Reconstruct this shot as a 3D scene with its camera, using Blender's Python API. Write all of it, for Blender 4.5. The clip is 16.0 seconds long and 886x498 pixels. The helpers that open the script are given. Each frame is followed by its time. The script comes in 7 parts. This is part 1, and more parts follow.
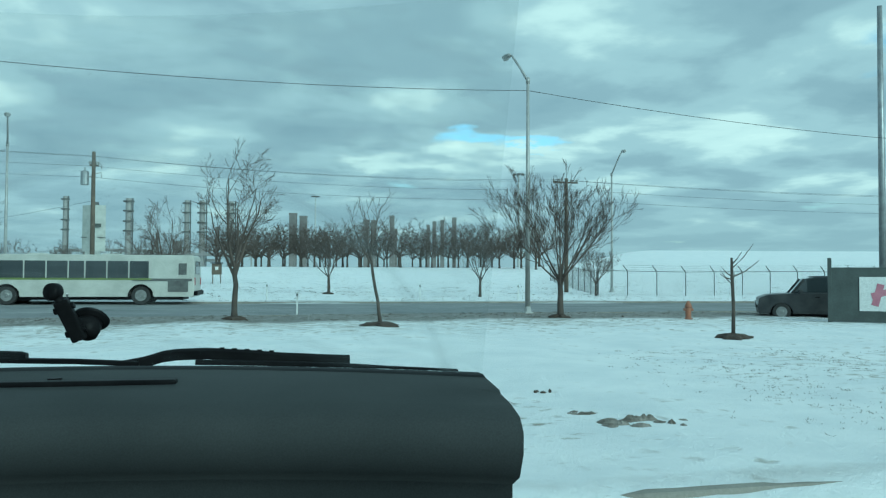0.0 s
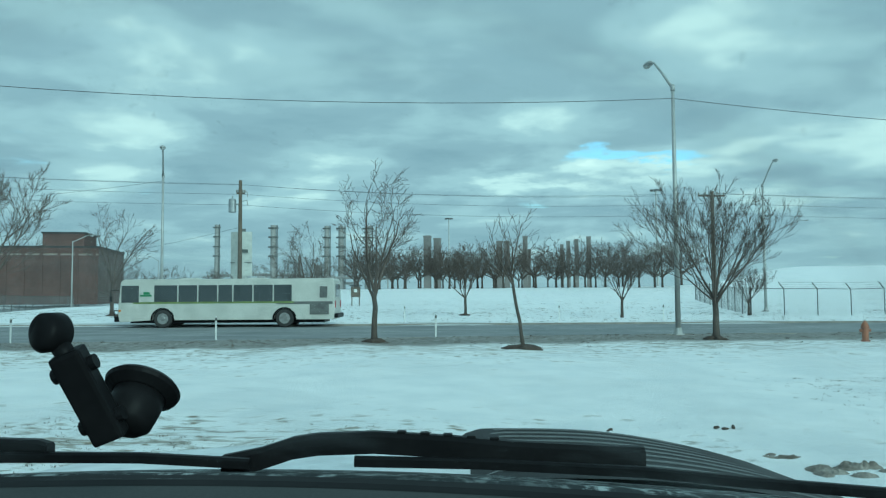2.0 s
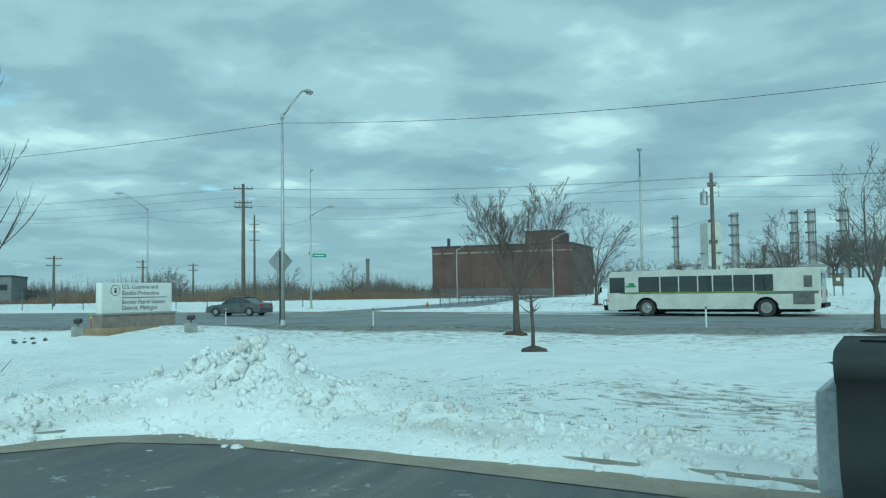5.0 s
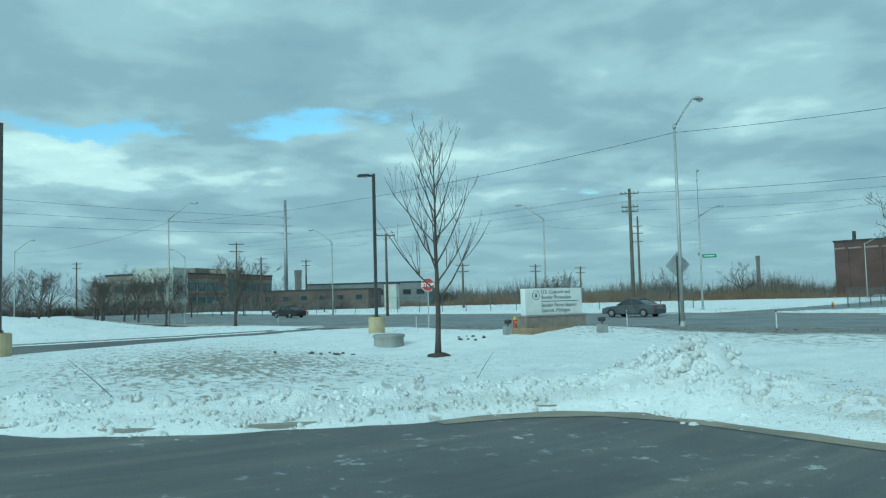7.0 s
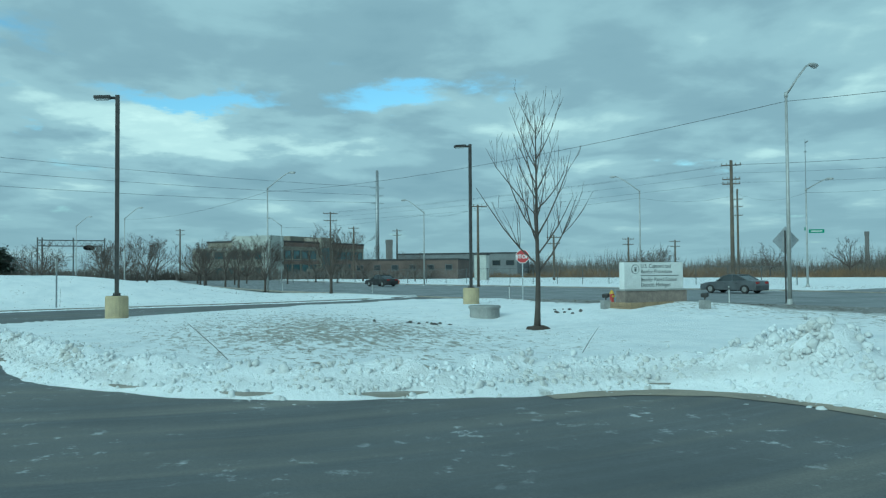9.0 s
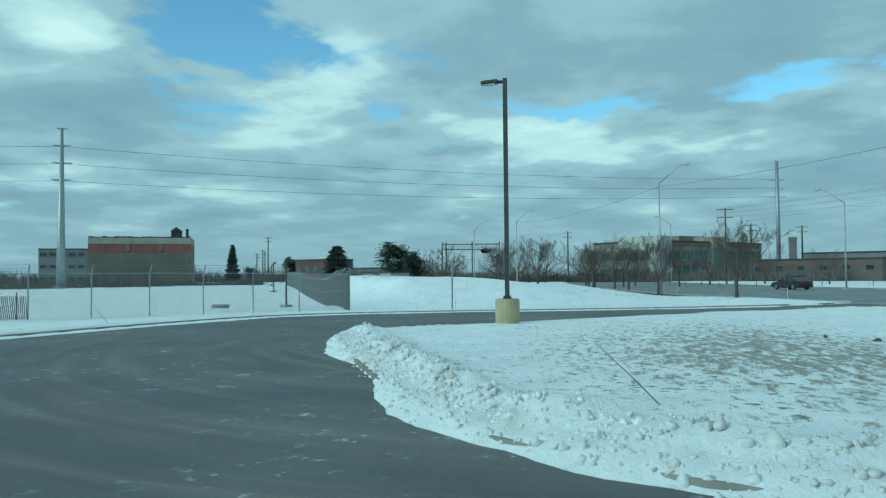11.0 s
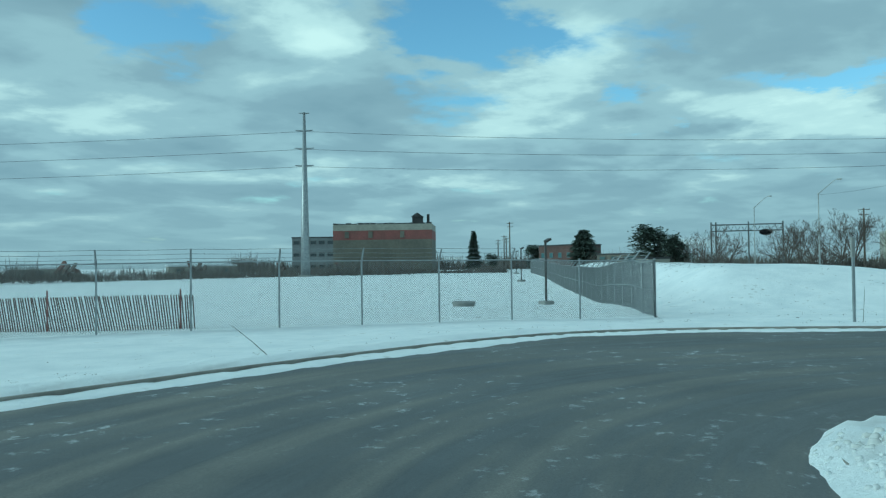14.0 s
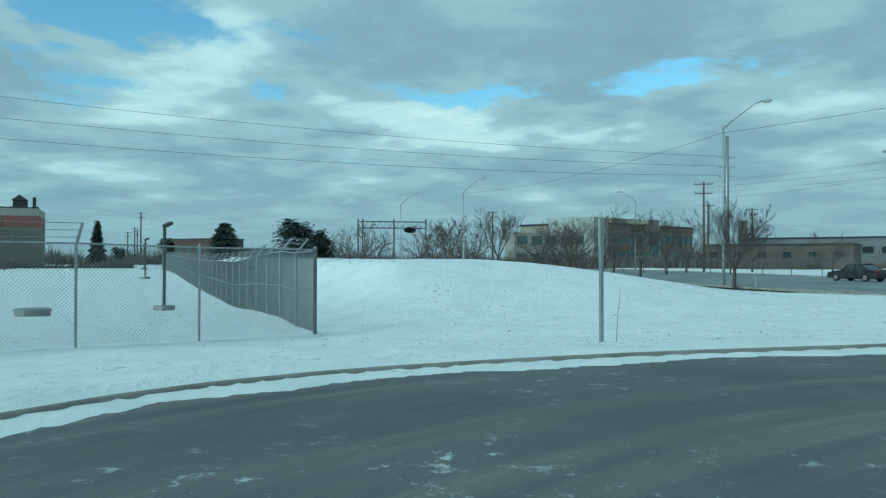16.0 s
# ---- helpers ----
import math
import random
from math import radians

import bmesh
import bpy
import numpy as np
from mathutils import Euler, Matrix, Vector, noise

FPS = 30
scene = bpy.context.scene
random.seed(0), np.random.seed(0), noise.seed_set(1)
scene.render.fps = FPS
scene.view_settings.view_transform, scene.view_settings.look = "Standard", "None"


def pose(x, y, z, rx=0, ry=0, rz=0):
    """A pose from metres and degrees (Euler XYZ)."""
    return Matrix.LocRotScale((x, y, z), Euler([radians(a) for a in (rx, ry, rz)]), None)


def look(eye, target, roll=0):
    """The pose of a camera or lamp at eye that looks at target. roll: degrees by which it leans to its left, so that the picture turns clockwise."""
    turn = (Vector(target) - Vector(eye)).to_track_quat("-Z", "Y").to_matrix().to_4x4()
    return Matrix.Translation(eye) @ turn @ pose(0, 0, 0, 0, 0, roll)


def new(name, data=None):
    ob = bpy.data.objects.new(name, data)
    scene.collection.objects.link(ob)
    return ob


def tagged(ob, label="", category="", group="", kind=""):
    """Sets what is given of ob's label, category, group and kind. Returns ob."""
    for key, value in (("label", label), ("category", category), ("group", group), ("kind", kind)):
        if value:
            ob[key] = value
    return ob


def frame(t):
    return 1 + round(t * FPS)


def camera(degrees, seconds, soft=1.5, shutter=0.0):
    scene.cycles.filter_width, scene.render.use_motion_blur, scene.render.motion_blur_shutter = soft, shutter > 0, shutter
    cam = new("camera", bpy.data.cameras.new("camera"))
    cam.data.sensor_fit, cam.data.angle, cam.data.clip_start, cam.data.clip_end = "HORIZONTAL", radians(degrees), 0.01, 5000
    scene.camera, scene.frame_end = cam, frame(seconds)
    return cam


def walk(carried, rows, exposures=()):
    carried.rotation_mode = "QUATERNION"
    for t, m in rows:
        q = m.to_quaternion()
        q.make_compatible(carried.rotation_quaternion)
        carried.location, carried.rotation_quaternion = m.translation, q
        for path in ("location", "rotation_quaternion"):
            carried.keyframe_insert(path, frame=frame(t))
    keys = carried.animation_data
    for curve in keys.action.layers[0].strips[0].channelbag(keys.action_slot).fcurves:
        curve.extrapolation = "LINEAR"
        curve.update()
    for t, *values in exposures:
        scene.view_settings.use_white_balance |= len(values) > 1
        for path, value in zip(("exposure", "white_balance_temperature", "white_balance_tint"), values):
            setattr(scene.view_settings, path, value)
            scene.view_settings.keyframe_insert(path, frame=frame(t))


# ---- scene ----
# ---- camera ----
# seconds, x, y, z, yaw to the left, pitch up, roll
PATH = [
    (0.0, -0.000, 0.000, 1.700, 0.001, 1.827, 0.264),
    (0.5, -0.216, 0.627, 1.692, 5.335, 2.325, -0.030),
    (1.0, -0.303, 0.934, 1.680, 7.789, 3.100, -0.257),
    (1.5, -0.324, 0.933, 1.691, 9.225, 3.701, -0.505),
    (2.0, -0.316, 0.944, 1.692, 9.578, 3.338, -0.354),
    (2.5, -0.296, 0.823, 1.689, 9.904, 3.249, -0.129),
    (3.0, -0.304, 0.487, 1.699, 11.670, 2.917, 0.152),
    (3.5, -0.345, -0.029, 1.690, 16.142, 2.498, 0.242),
    (4.0, -0.463, -0.514, 1.702, 23.529, 2.337, -0.099),
    (4.5, -0.497, -1.177, 1.698, 32.690, 2.934, -0.548),
    (5.0, -0.298, -1.859, 1.698, 41.742, 3.000, -0.852),
    (7.5, 1.542, -4.306, 1.896, 71.001, 2.952, -1.296),
    (8.0, 1.636, -4.379, 1.919, 71.435, 1.935, -0.997),
    (10.5, -2.285, -4.359, 1.817, 92.894, 1.935, -0.203),
    (11.0, -4.113, -4.905, 1.840, 102.347, 1.925, -0.498),
    (11.5, -6.033, -5.719, 1.840, 109.661, 2.482, -0.508),
    (12.0, -8.210, -6.762, 1.918, 114.349, 2.745, -0.325),
    (12.5, -10.555, -8.004, 1.987, 117.077, 2.696, -0.147),
    (13.0, -13.200, -9.540, 1.991, 119.172, 2.491, 0.073),
    (13.5, -15.842, -11.066, 1.953, 119.946, 0.767, -0.283),
    (14.0, -18.540, -12.656, 1.932, 119.371, 1.128, -0.733),
    (14.5, -20.931, -13.903, 1.885, 116.600, 1.155, -0.861),
    (15.0, -23.282, -14.884, 1.848, 110.998, 2.479, 0.018),
    (15.5, -25.981, -15.534, 1.799, 103.695, 2.491, 0.905),
    (16.0, -28.996, -15.841, 1.728, 94.058, 0.777, 0.061),
]


def heading(x, y, z, yaw, pitch, roll):
    a, b = radians(yaw), radians(pitch)
    ahead = Vector((-math.sin(a) * math.cos(b), math.cos(a) * math.cos(b), math.sin(b)))
    return look((x, y, z), Vector((x, y, z)) + ahead, roll)


cam = camera(58.36, 16.0, soft=1.25)
walk(cam, [(row[0], heading(*row[1:])) for row in PATH],
     exposures=[(0.0, 0.08, 4900, -30), (5.2, 0.08, 4900, -30), (7.5, 0.0, 4850, -29), (10.5, -0.08, 4800, -29), (16.0, -0.10, 4800, -29)])

# ---- world and sun ----
world = bpy.data.worlds.new("winter_sky")
scene.world = world
world.use_nodes = True
wn, wl = world.node_tree.nodes, world.node_tree.links
wn.clear()


def wnode(kind, **values):
    n = wn.new(kind)
    for key, value in values.items():
        n.inputs[key].default_value = value
    return n


SUN_EL, SUN_AZ = 24.0, 140.0
sky = wn.new("ShaderNodeTexSky")
sky.sky_type = "NISHITA"
sky.sun_disc = False
sky.sun_elevation, sky.sun_rotation = radians(SUN_EL), radians(SUN_AZ)
sky.air_density, sky.dust_density = 1.0, 0.6
coord = wn.new("ShaderNodeTexCoord")
split = wn.new("ShaderNodeSeparateXYZ")
wl.new(coord.outputs["Generated"], split.inputs[0])


def wmath(op, a, b=None, clamp=False):
    n = wn.new("ShaderNodeMath")
    n.operation, n.use_clamp = op, clamp
    for i, v in enumerate((a, b)):
        if v is None:
            continue
        if isinstance(v, (int, float)):
            n.inputs[i].default_value = v
        else:
            wl.new(v, n.inputs[i])
    return n.outputs[0]


up = wmath("MAXIMUM", split.outputs[2], 0.0)
lift = wmath("ADD", up, 0.13)
flat = wn.new("ShaderNodeCombineXYZ")
wl.new(wmath("DIVIDE", split.outputs[0], lift), flat.inputs[0])
wl.new(wmath("DIVIDE", split.outputs[1], lift), flat.inputs[1])
# bearing, counted from +y to the left, and elevation, both in degrees
bearing = wmath("MULTIPLY", wmath("ARCTAN2", wmath("MULTIPLY", split.outputs[0], -1.0), split.outputs[1]), 57.2958)
elevation = wmath("MULTIPLY", wmath("ARCSINE", split.outputs[2]), 57.2958)


def wnoise(scale, detail, rough, offset, distortion=0.0):
    m = wn.new("ShaderNodeMapping")
    m.inputs["Location"].default_value = offset
    wl.new(flat.outputs[0], m.inputs["Vector"])
    n = wnode("ShaderNodeTexNoise", Scale=scale, Detail=detail, Roughness=rough, Distortion=distortion)
    wl.new(m.outputs[0], n.inputs["Vector"])
    return n.outputs["Fac"]


def wramp(fac, stops):
    r = wn.new("ShaderNodeValToRGB")
    r.color_ramp.interpolation = "EASE"
    while len(r.color_ramp.elements) < len(stops):
        r.color_ramp.elements.new(0.5)
    for e, (p, c) in zip(r.color_ramp.elements, stops):
        e.position, e.color = p, (*c, 1)
    wl.new(fac, r.inputs[0])
    return r.outputs[0]


def openings(rows):
    """Soft ragged ovals in the sky: bearing, elevation, half width, half height, strength."""
    fray_a = wmath("MULTIPLY", wmath("SUBTRACT", wnoise(2.6, 7.0, 0.6, (1.1, 5.2, 2.0)), 0.5), 16.0)
    fray_e = wmath("MULTIPLY", wmath("SUBTRACT", wnoise(2.3, 7.0, 0.6, (8.4, 0.3, 6.0)), 0.5), 7.0)
    a, e = wmath("ADD", bearing, fray_a), wmath("ADD", elevation, fray_e)
    total = None
    for az, el, wide, high, strength in rows:
        u = wmath("MULTIPLY", wmath("SUBTRACT", a, az), 1.0 / wide)
        v = wmath("MULTIPLY", wmath("SUBTRACT", e, el), 1.0 / high)
        g = wmath("MULTIPLY", wmath("EXPONENT", wmath("MULTIPLY", wmath("ADD", wmath("MULTIPLY", u, u), wmath("MULTIPLY", v, v)), -1.0)), strength)
        total = g if total is None else wmath("ADD", total, g)
    return total


# broken stratocumulus: the gaps to the blue, and the light and dark of the cloud's body
gaps = openings([(118, 16.5, 5.5, 5.0, 0.34), (139, 15.5, 5.0, 2.6, 0.24), (105, 11.0, 3.0, 1.5, 0.24), (92, 11.6, 7.0, 1.1, 0.26), (79, 12.6, 7.0, 1.5, 0.26),
                 (-5, 9.4, 7.0, 1.0, 0.25), (116, 27, 14.0, 5.0, 0.22), (170, 24, 22.0, 9.0, 0.22), (-150, 30, 30.0, 12.0, 0.18), (25, 9, 38.0, 25.0, -0.07)])
glow = openings([(128, 17.5, 5.0, 4.0, 0.22), (110, 12.5, 5.0, 3.0, 0.20), (98, 8.8, 6.0, 1.8, 0.22), (86, 9.0, 7.0, 1.2, 0.14), (3, 8.0, 8.0, 1.1, 0.22), (-20, 11.0, 8.0, 5.0, 0.12),
                 (72, 11.5, 5.0, 2.5, 0.13), (38, 13.0, 9.0, 4.0, 0.09), (143, 10.0, 9.0, 1.6, 0.14), (122, 6.2, 6.0, 0.8, 0.14)])
mass = wnoise(1.45, 9.0, 0.54, (3.1, 1.7, 0.0), 0.15)
cover = wramp(wmath("SUBTRACT", wmath("ADD", mass, 0.04), gaps), [(0.30, (0, 0, 0)), (0.43, (1, 1, 1))])
puff = wnoise(1.75, 8.0, 0.50, (7.3, 2.2, 4.0), 0.15)
body = wramp(wmath("ADD", puff, glow),
             [(0.24, (0.305, 0.35, 0.40)), (0.44, (0.375, 0.415, 0.46)), (0.58, (0.49, 0.53, 0.56)), (0.72, (0.76, 0.765, 0.735)), (0.86, (0.93, 0.90, 0.83))])
blue = wn.new("ShaderNodeVectorMath")
blue.operation = "SCALE"
blue.inputs["Scale"].default_value = 0.155
wl.new(sky.outputs[0], blue.inputs[0])
mix = wn.new("ShaderNodeMix")
mix.data_type = "RGBA"
wl.new(cover, mix.inputs[0])
wl.new(blue.outputs[0], mix.inputs[6])
wl.new(body, mix.inputs[7])
# thick grey haze low down
low = wramp(split.outputs[2], [(0.0, (1, 1, 1)), (0.13, (0, 0, 0))])
haze = wn.new("ShaderNodeMix")
haze.data_type = "RGBA"
haze.inputs[7].default_value = (0.40, 0.44, 0.47, 1)
wl.new(wmath("MULTIPLY", low, 0.75), haze.inputs[0])
wl.new(mix.outputs[2], haze.inputs[6])
back = wnode("ShaderNodeBackground", Strength=1.0)
wl.new(haze.outputs[2], back.inputs["Color"])
wout = wn.new("ShaderNodeOutputWorld")
wl.new(back.outputs[0], wout.inputs[0])

sun = new("sun", bpy.data.lights.new("sun", "SUN"))
sun.data.energy, sun.data.angle, sun.data.color = 1.85, radians(25), (1.0, 0.95, 0.88)
sun.matrix_world = look((0, 0, 60), (60 * math.sin(radians(SUN_AZ - 180)), 60 * math.cos(radians(SUN_AZ - 180)), 60 - 60 * math.tan(radians(SUN_EL))))


# ---- materials ----
def material(name):
    m = bpy.data.materials.new(name)
    m.use_nodes = True
    nt = m.node_tree
    return m, nt.nodes, nt.links, nt.nodes["Principled BSDF"]


def noise_node(nodes, links, scale, detail=5.0, rough=0.55, vector=None, coords="Object"):
    n = nodes.new("ShaderNodeTexNoise")
    n.inputs["Scale"].default_value, n.inputs["Detail"].default_value, n.inputs["Roughness"].default_value = scale, detail, rough
    if vector is None:
        c = nodes.get("coords") or nodes.new("ShaderNodeTexCoord")
        c.name = "coords"
        vector = c.outputs[coords]
    links.new(vector, n.inputs["Vector"])
    return n.outputs["Fac"]


def ramp_node(nodes, links, fac, stops):
    r = nodes.new("ShaderNodeValToRGB")
    while len(r.color_ramp.elements) < len(stops):
        r.color_ramp.elements.new(0.5)
    for e, (p, c) in zip(r.color_ramp.elements, stops):
        e.position, e.color = p, (*c, 1)
    links.new(fac, r.inputs[0])
    return r.outputs[0]


def mix_node(nodes, links, fac, a, b, kind="MIX"):
    n = nodes.new("ShaderNodeMix")
    n.data_type, n.blend_type = "RGBA", kind
    for slot, v in ((0, fac), (6, a), (7, b)):
        if isinstance(v, (int, float)):
            n.inputs[slot].default_value = v
        elif isinstance(v, tuple):
            n.inputs[slot].default_value = (*v, 1)
        else:
            links.new(v, n.inputs[slot])
    return n.outputs[2]


def bump_node(nodes, links, fac, strength, distance, bsdf):
    b = nodes.new("ShaderNodeBump")
    b.inputs["Strength"].default_value, b.inputs["Distance"].default_value = strength, distance
    links.new(fac, b.inputs["Height"])
    links.new(b.outputs[0], bsdf.inputs["Normal"])


def surface(name, colour, dark, scale=6.0, rough=0.6, metal=0.0, grain=40.0, bump=0.15, depth=0.004, amount=0.5):
    """Two tones in large soft stains and a fine grain, with a fine relief."""
    m, nodes, links, bsdf = material(name)
    stain = ramp_node(nodes, links, noise_node(nodes, links, scale), [(0.35, (0, 0, 0)), (0.68, (1, 1, 1))])
    fine = noise_node(nodes, links, grain, 3.0)
    base = mix_node(nodes, links, stain, colour, dark)
    tone = ramp_node(nodes, links, fine, [(0.3, (1 - amount * 0.4,) * 3), (0.7, (1.0,) * 3)])
    links.new(mix_node(nodes, links, 1.0, base, tone, "MULTIPLY"), bsdf.inputs["Base Color"])
    bsdf.inputs["Roughness"].default_value, bsdf.inputs["Metallic"].default_value = rough, metal
    if bump:
        bump_node(nodes, links, fine, bump, depth, bsdf)
    return m


def snow_material():
    """Trodden snow; the sheet's own 'grit' and 'thin' say where it is dirty and where grass shows."""
    m, nodes, links, bsdf = material("trodden_snow")
    geo = nodes.new("ShaderNodeNewGeometry")
    where = geo.outputs["Position"]
    mid = noise_node(nodes, links, 0.8, 6.0, 0.6, where)
    fine = noise_node(nodes, links, 6.0, 9.0, 0.72, where)
    stretched = nodes.new("ShaderNodeMapping")
    stretched.inputs["Scale"].default_value = (0.8, 2.2, 1.0)
    stretched.inputs["Rotation"].default_value = (0, 0, radians(-18))
    links.new(where, stretched.inputs["Vector"])
    tuft = noise_node(nodes, links, 2.1, 9.0, 0.74, stretched.outputs[0])
    patch = noise_node(nodes, links, 0.22, 4.0, 0.6, where)
    thin = nodes.new("ShaderNodeAttribute")
    thin.attribute_name = "thin"
    grit = nodes.new("ShaderNodeAttribute")
    grit.attribute_name = "grit"
    # tufts come through above a level that falls where the cover is thin
    level = nodes.new("ShaderNodeMath")
    level.operation = "MULTIPLY_ADD"
    links.new(thin.outputs["Fac"], level.inputs[0])
    level.inputs[1].default_value = 0.19
    links.new(tuft, level.inputs[2])
    more = nodes.new("ShaderNodeMath")
    more.operation = "MULTIPLY_ADD"
    links.new(patch, more.inputs[0])
    more.inputs[1].default_value = 0.22
    links.new(level.outputs[0], more.inputs[2])
    show = ramp_node(nodes, links, more.outputs[0], [(0.80, (0, 0, 0)), (0.89, (0.75,) * 3)])
    white = ramp_node(nodes, links, mid, [(0.3, (0.80, 0.82, 0.84)), (0.6, (0.92, 0.925, 0.93))])
    grass = ramp_node(nodes, links, fine, [(0.35, (0.12, 0.095, 0.06)), (0.7, (0.34, 0.30, 0.21))])
    dirty = ramp_node(nodes, links, fine, [(0.32, (0.11, 0.105, 0.098)), (0.52, (0.25, 0.24, 0.225)), (0.74, (0.60, 0.60, 0.59))])
    gfac = nodes.new("ShaderNodeMath")
    gfac.operation, gfac.use_clamp = "MULTIPLY_ADD", True
    links.new(mid, gfac.inputs[0])
    gfac.inputs[1].default_value = 1.2
    off = nodes.new("ShaderNodeMath")
    off.operation = "MULTIPLY_ADD"
    links.new(grit.outputs["Fac"], off.inputs[0])
    off.inputs[1].default_value, off.inputs[2].default_value = 1.5, -1.15
    links.new(off.outputs[0], gfac.inputs[2])
    # single tufts and dents, thick where the cover is thin
    warp = nodes.new("ShaderNodeVectorMath")
    warp.operation = "MULTIPLY_ADD"
    wob = nodes.new("ShaderNodeTexNoise")
    wob.inputs["Scale"].default_value = 5.0
    links.new(where, wob.inputs["Vector"])
    links.new(wob.outputs["Color"], warp.inputs[0])
    warp.inputs[1].default_value = (0.35, 0.35, 0.0)
    links.new(where, warp.inputs[2])
    cells = nodes.new("ShaderNodeTexVoronoi")
    cells.inputs["Scale"].default_value = 2.8
    links.new(warp.outputs[0], cells.inputs["Vector"])
    dent = ramp_node(nodes, links, cells.outputs["Distance"], [(0.13, (1, 1, 1)), (0.32, (0, 0, 0))])
    some = nodes.new("ShaderNodeMath")
    some.operation = "MULTIPLY_ADD"
    links.new(thin.outputs["Fac"], some.inputs[0])
    some.inputs[1].default_value = 0.42
    links.new(mid, some.inputs[2])
    here = ramp_node(nodes, links, some.outputs[0], [(0.60, (0, 0, 0)), (0.86, (1, 1, 1))])
    tufts = mix_node(nodes, links, 1.0, dent, here, "MULTIPLY")
    tufts = mix_node(nodes, links, 1.0, tufts, ramp_node(nodes, links, fine, [(0.38, (0, 0, 0)), (0.50, (1, 1, 1))]), "MULTIPLY")
    show = mix_node(nodes, links, 1.0, show, tufts, "LIGHTEN")
    base = mix_node(nodes, links, show, white, grass)
    links.new(mix_node(nodes, links, gfac.outputs[0], base, dirty), bsdf.inputs["Base Color"])
    bsdf.inputs["Roughness"].default_value = 0.75
    bsdf.inputs["Specular IOR Level"].default_value = 0.25
    relief = nodes.new("ShaderNodeMath")
    relief.operation = "MULTIPLY_ADD"
    links.new(mix_node(nodes, links, 1.0, dent, here, "MULTIPLY"), relief.inputs[0])
    relief.inputs[1].default_value = -0.6
    links.new(fine, relief.inputs[2])
    bump_node(nodes, links, relief.outputs[0], 0.7, 0.10, bsdf)
    return m


def asphalt_material(name, wet, snow, turn, tone, bend=None, slush=(0.42, 0.43, 0.43)):
    """Asphalt with long tyre streaks of slush and salt along the way of travel."""
    m, nodes, links, bsdf = material(name)
    geo = nodes.new("ShaderNodeNewGeometry")
    where = geo.outputs["Position"]
    run = nodes.new("ShaderNodeMapping")
    run.inputs["Rotation"].default_value = (0, 0, radians(turn))
    run.inputs["Scale"].default_value = (0.10, 2.2, 1.0)
    links.new(where, run.inputs["Vector"])
    if bend:
        # tracks bend round a centre: distance from it, and a slow change along the arc
        off = nodes.new("ShaderNodeVectorMath")
        off.operation = "SUBTRACT"
        off.inputs[1].default_value = (*bend, 0)
        links.new(where, off.inputs[0])
        reach = nodes.new("ShaderNodeVectorMath")
        reach.operation = "LENGTH"
        links.new(off.outputs[0], reach.inputs[0])
        both = nodes.new("ShaderNodeCombineXYZ")
        links.new(reach.outputs["Value"], both.inputs[1])
        xy = nodes.new("ShaderNodeSeparateXYZ")
        links.new(off.outputs[0], xy.inputs[0])
        turn_at = nodes.new("ShaderNodeMath")
        turn_at.operation = "ARCTAN2"
        links.new(xy.outputs[1], turn_at.inputs[0])
        links.new(xy.outputs[0], turn_at.inputs[1])
        links.new(turn_at.outputs[0], both.inputs[0])
        links.new(both.outputs[0], run.inputs["Vector"])
        run.inputs["Rotation"].default_value = (0, 0, 0)
        run.inputs["Scale"].default_value = (1.4, 1.5, 1.0)
    streak = noise_node(nodes, links, 1.0, 6.0, 0.62, run.outputs[0])
    wide = noise_node(nodes, links, 0.3, 6.0, 0.6, where)
    grain = noise_node(nodes, links, 45.0, 4.0, 0.7, where)
    flake = noise_node(nodes, links, 2.6, 9.0, 0.72, where)
    base = ramp_node(nodes, links, wide, [(0.3, (0.05 * tone, 0.053 * tone, 0.057 * tone)), (0.7, (0.10 * tone, 0.102 * tone, 0.103 * tone))])
    salt = ramp_node(nodes, links, streak, [(0.44, (0, 0, 0)), (0.66, (snow,) * 3)])
    base = mix_node(nodes, links, salt, base, slush)
    bits = ramp_node(nodes, links, flake, [(0.575, (0, 0, 0)), (0.645, (0.7,) * 3)])
    bits = mix_node(nodes, links, 1.0, bits, ramp_node(nodes, links, wide, [(0.45, (0, 0, 0)), (0.62, (1, 1, 1))]), "MULTIPLY")
    base = mix_node(nodes, links, bits, base, (0.72, 0.74, 0.76))
    speckle = ramp_node(nodes, links, grain, [(0.3, (0.72,) * 3), (0.7, (1.15,) * 3)])
    links.new(mix_node(nodes, links, 1.0, base, speckle, "MULTIPLY"), bsdf.inputs["Base Color"])
    links.new(ramp_node(nodes, links, streak, [(0.40, (wet,) * 3), (0.62, (0.85,) * 3)]), bsdf.inputs["Roughness"])
    bump_node(nodes, links, grain, 0.35, 0.01, bsdf)
    return m


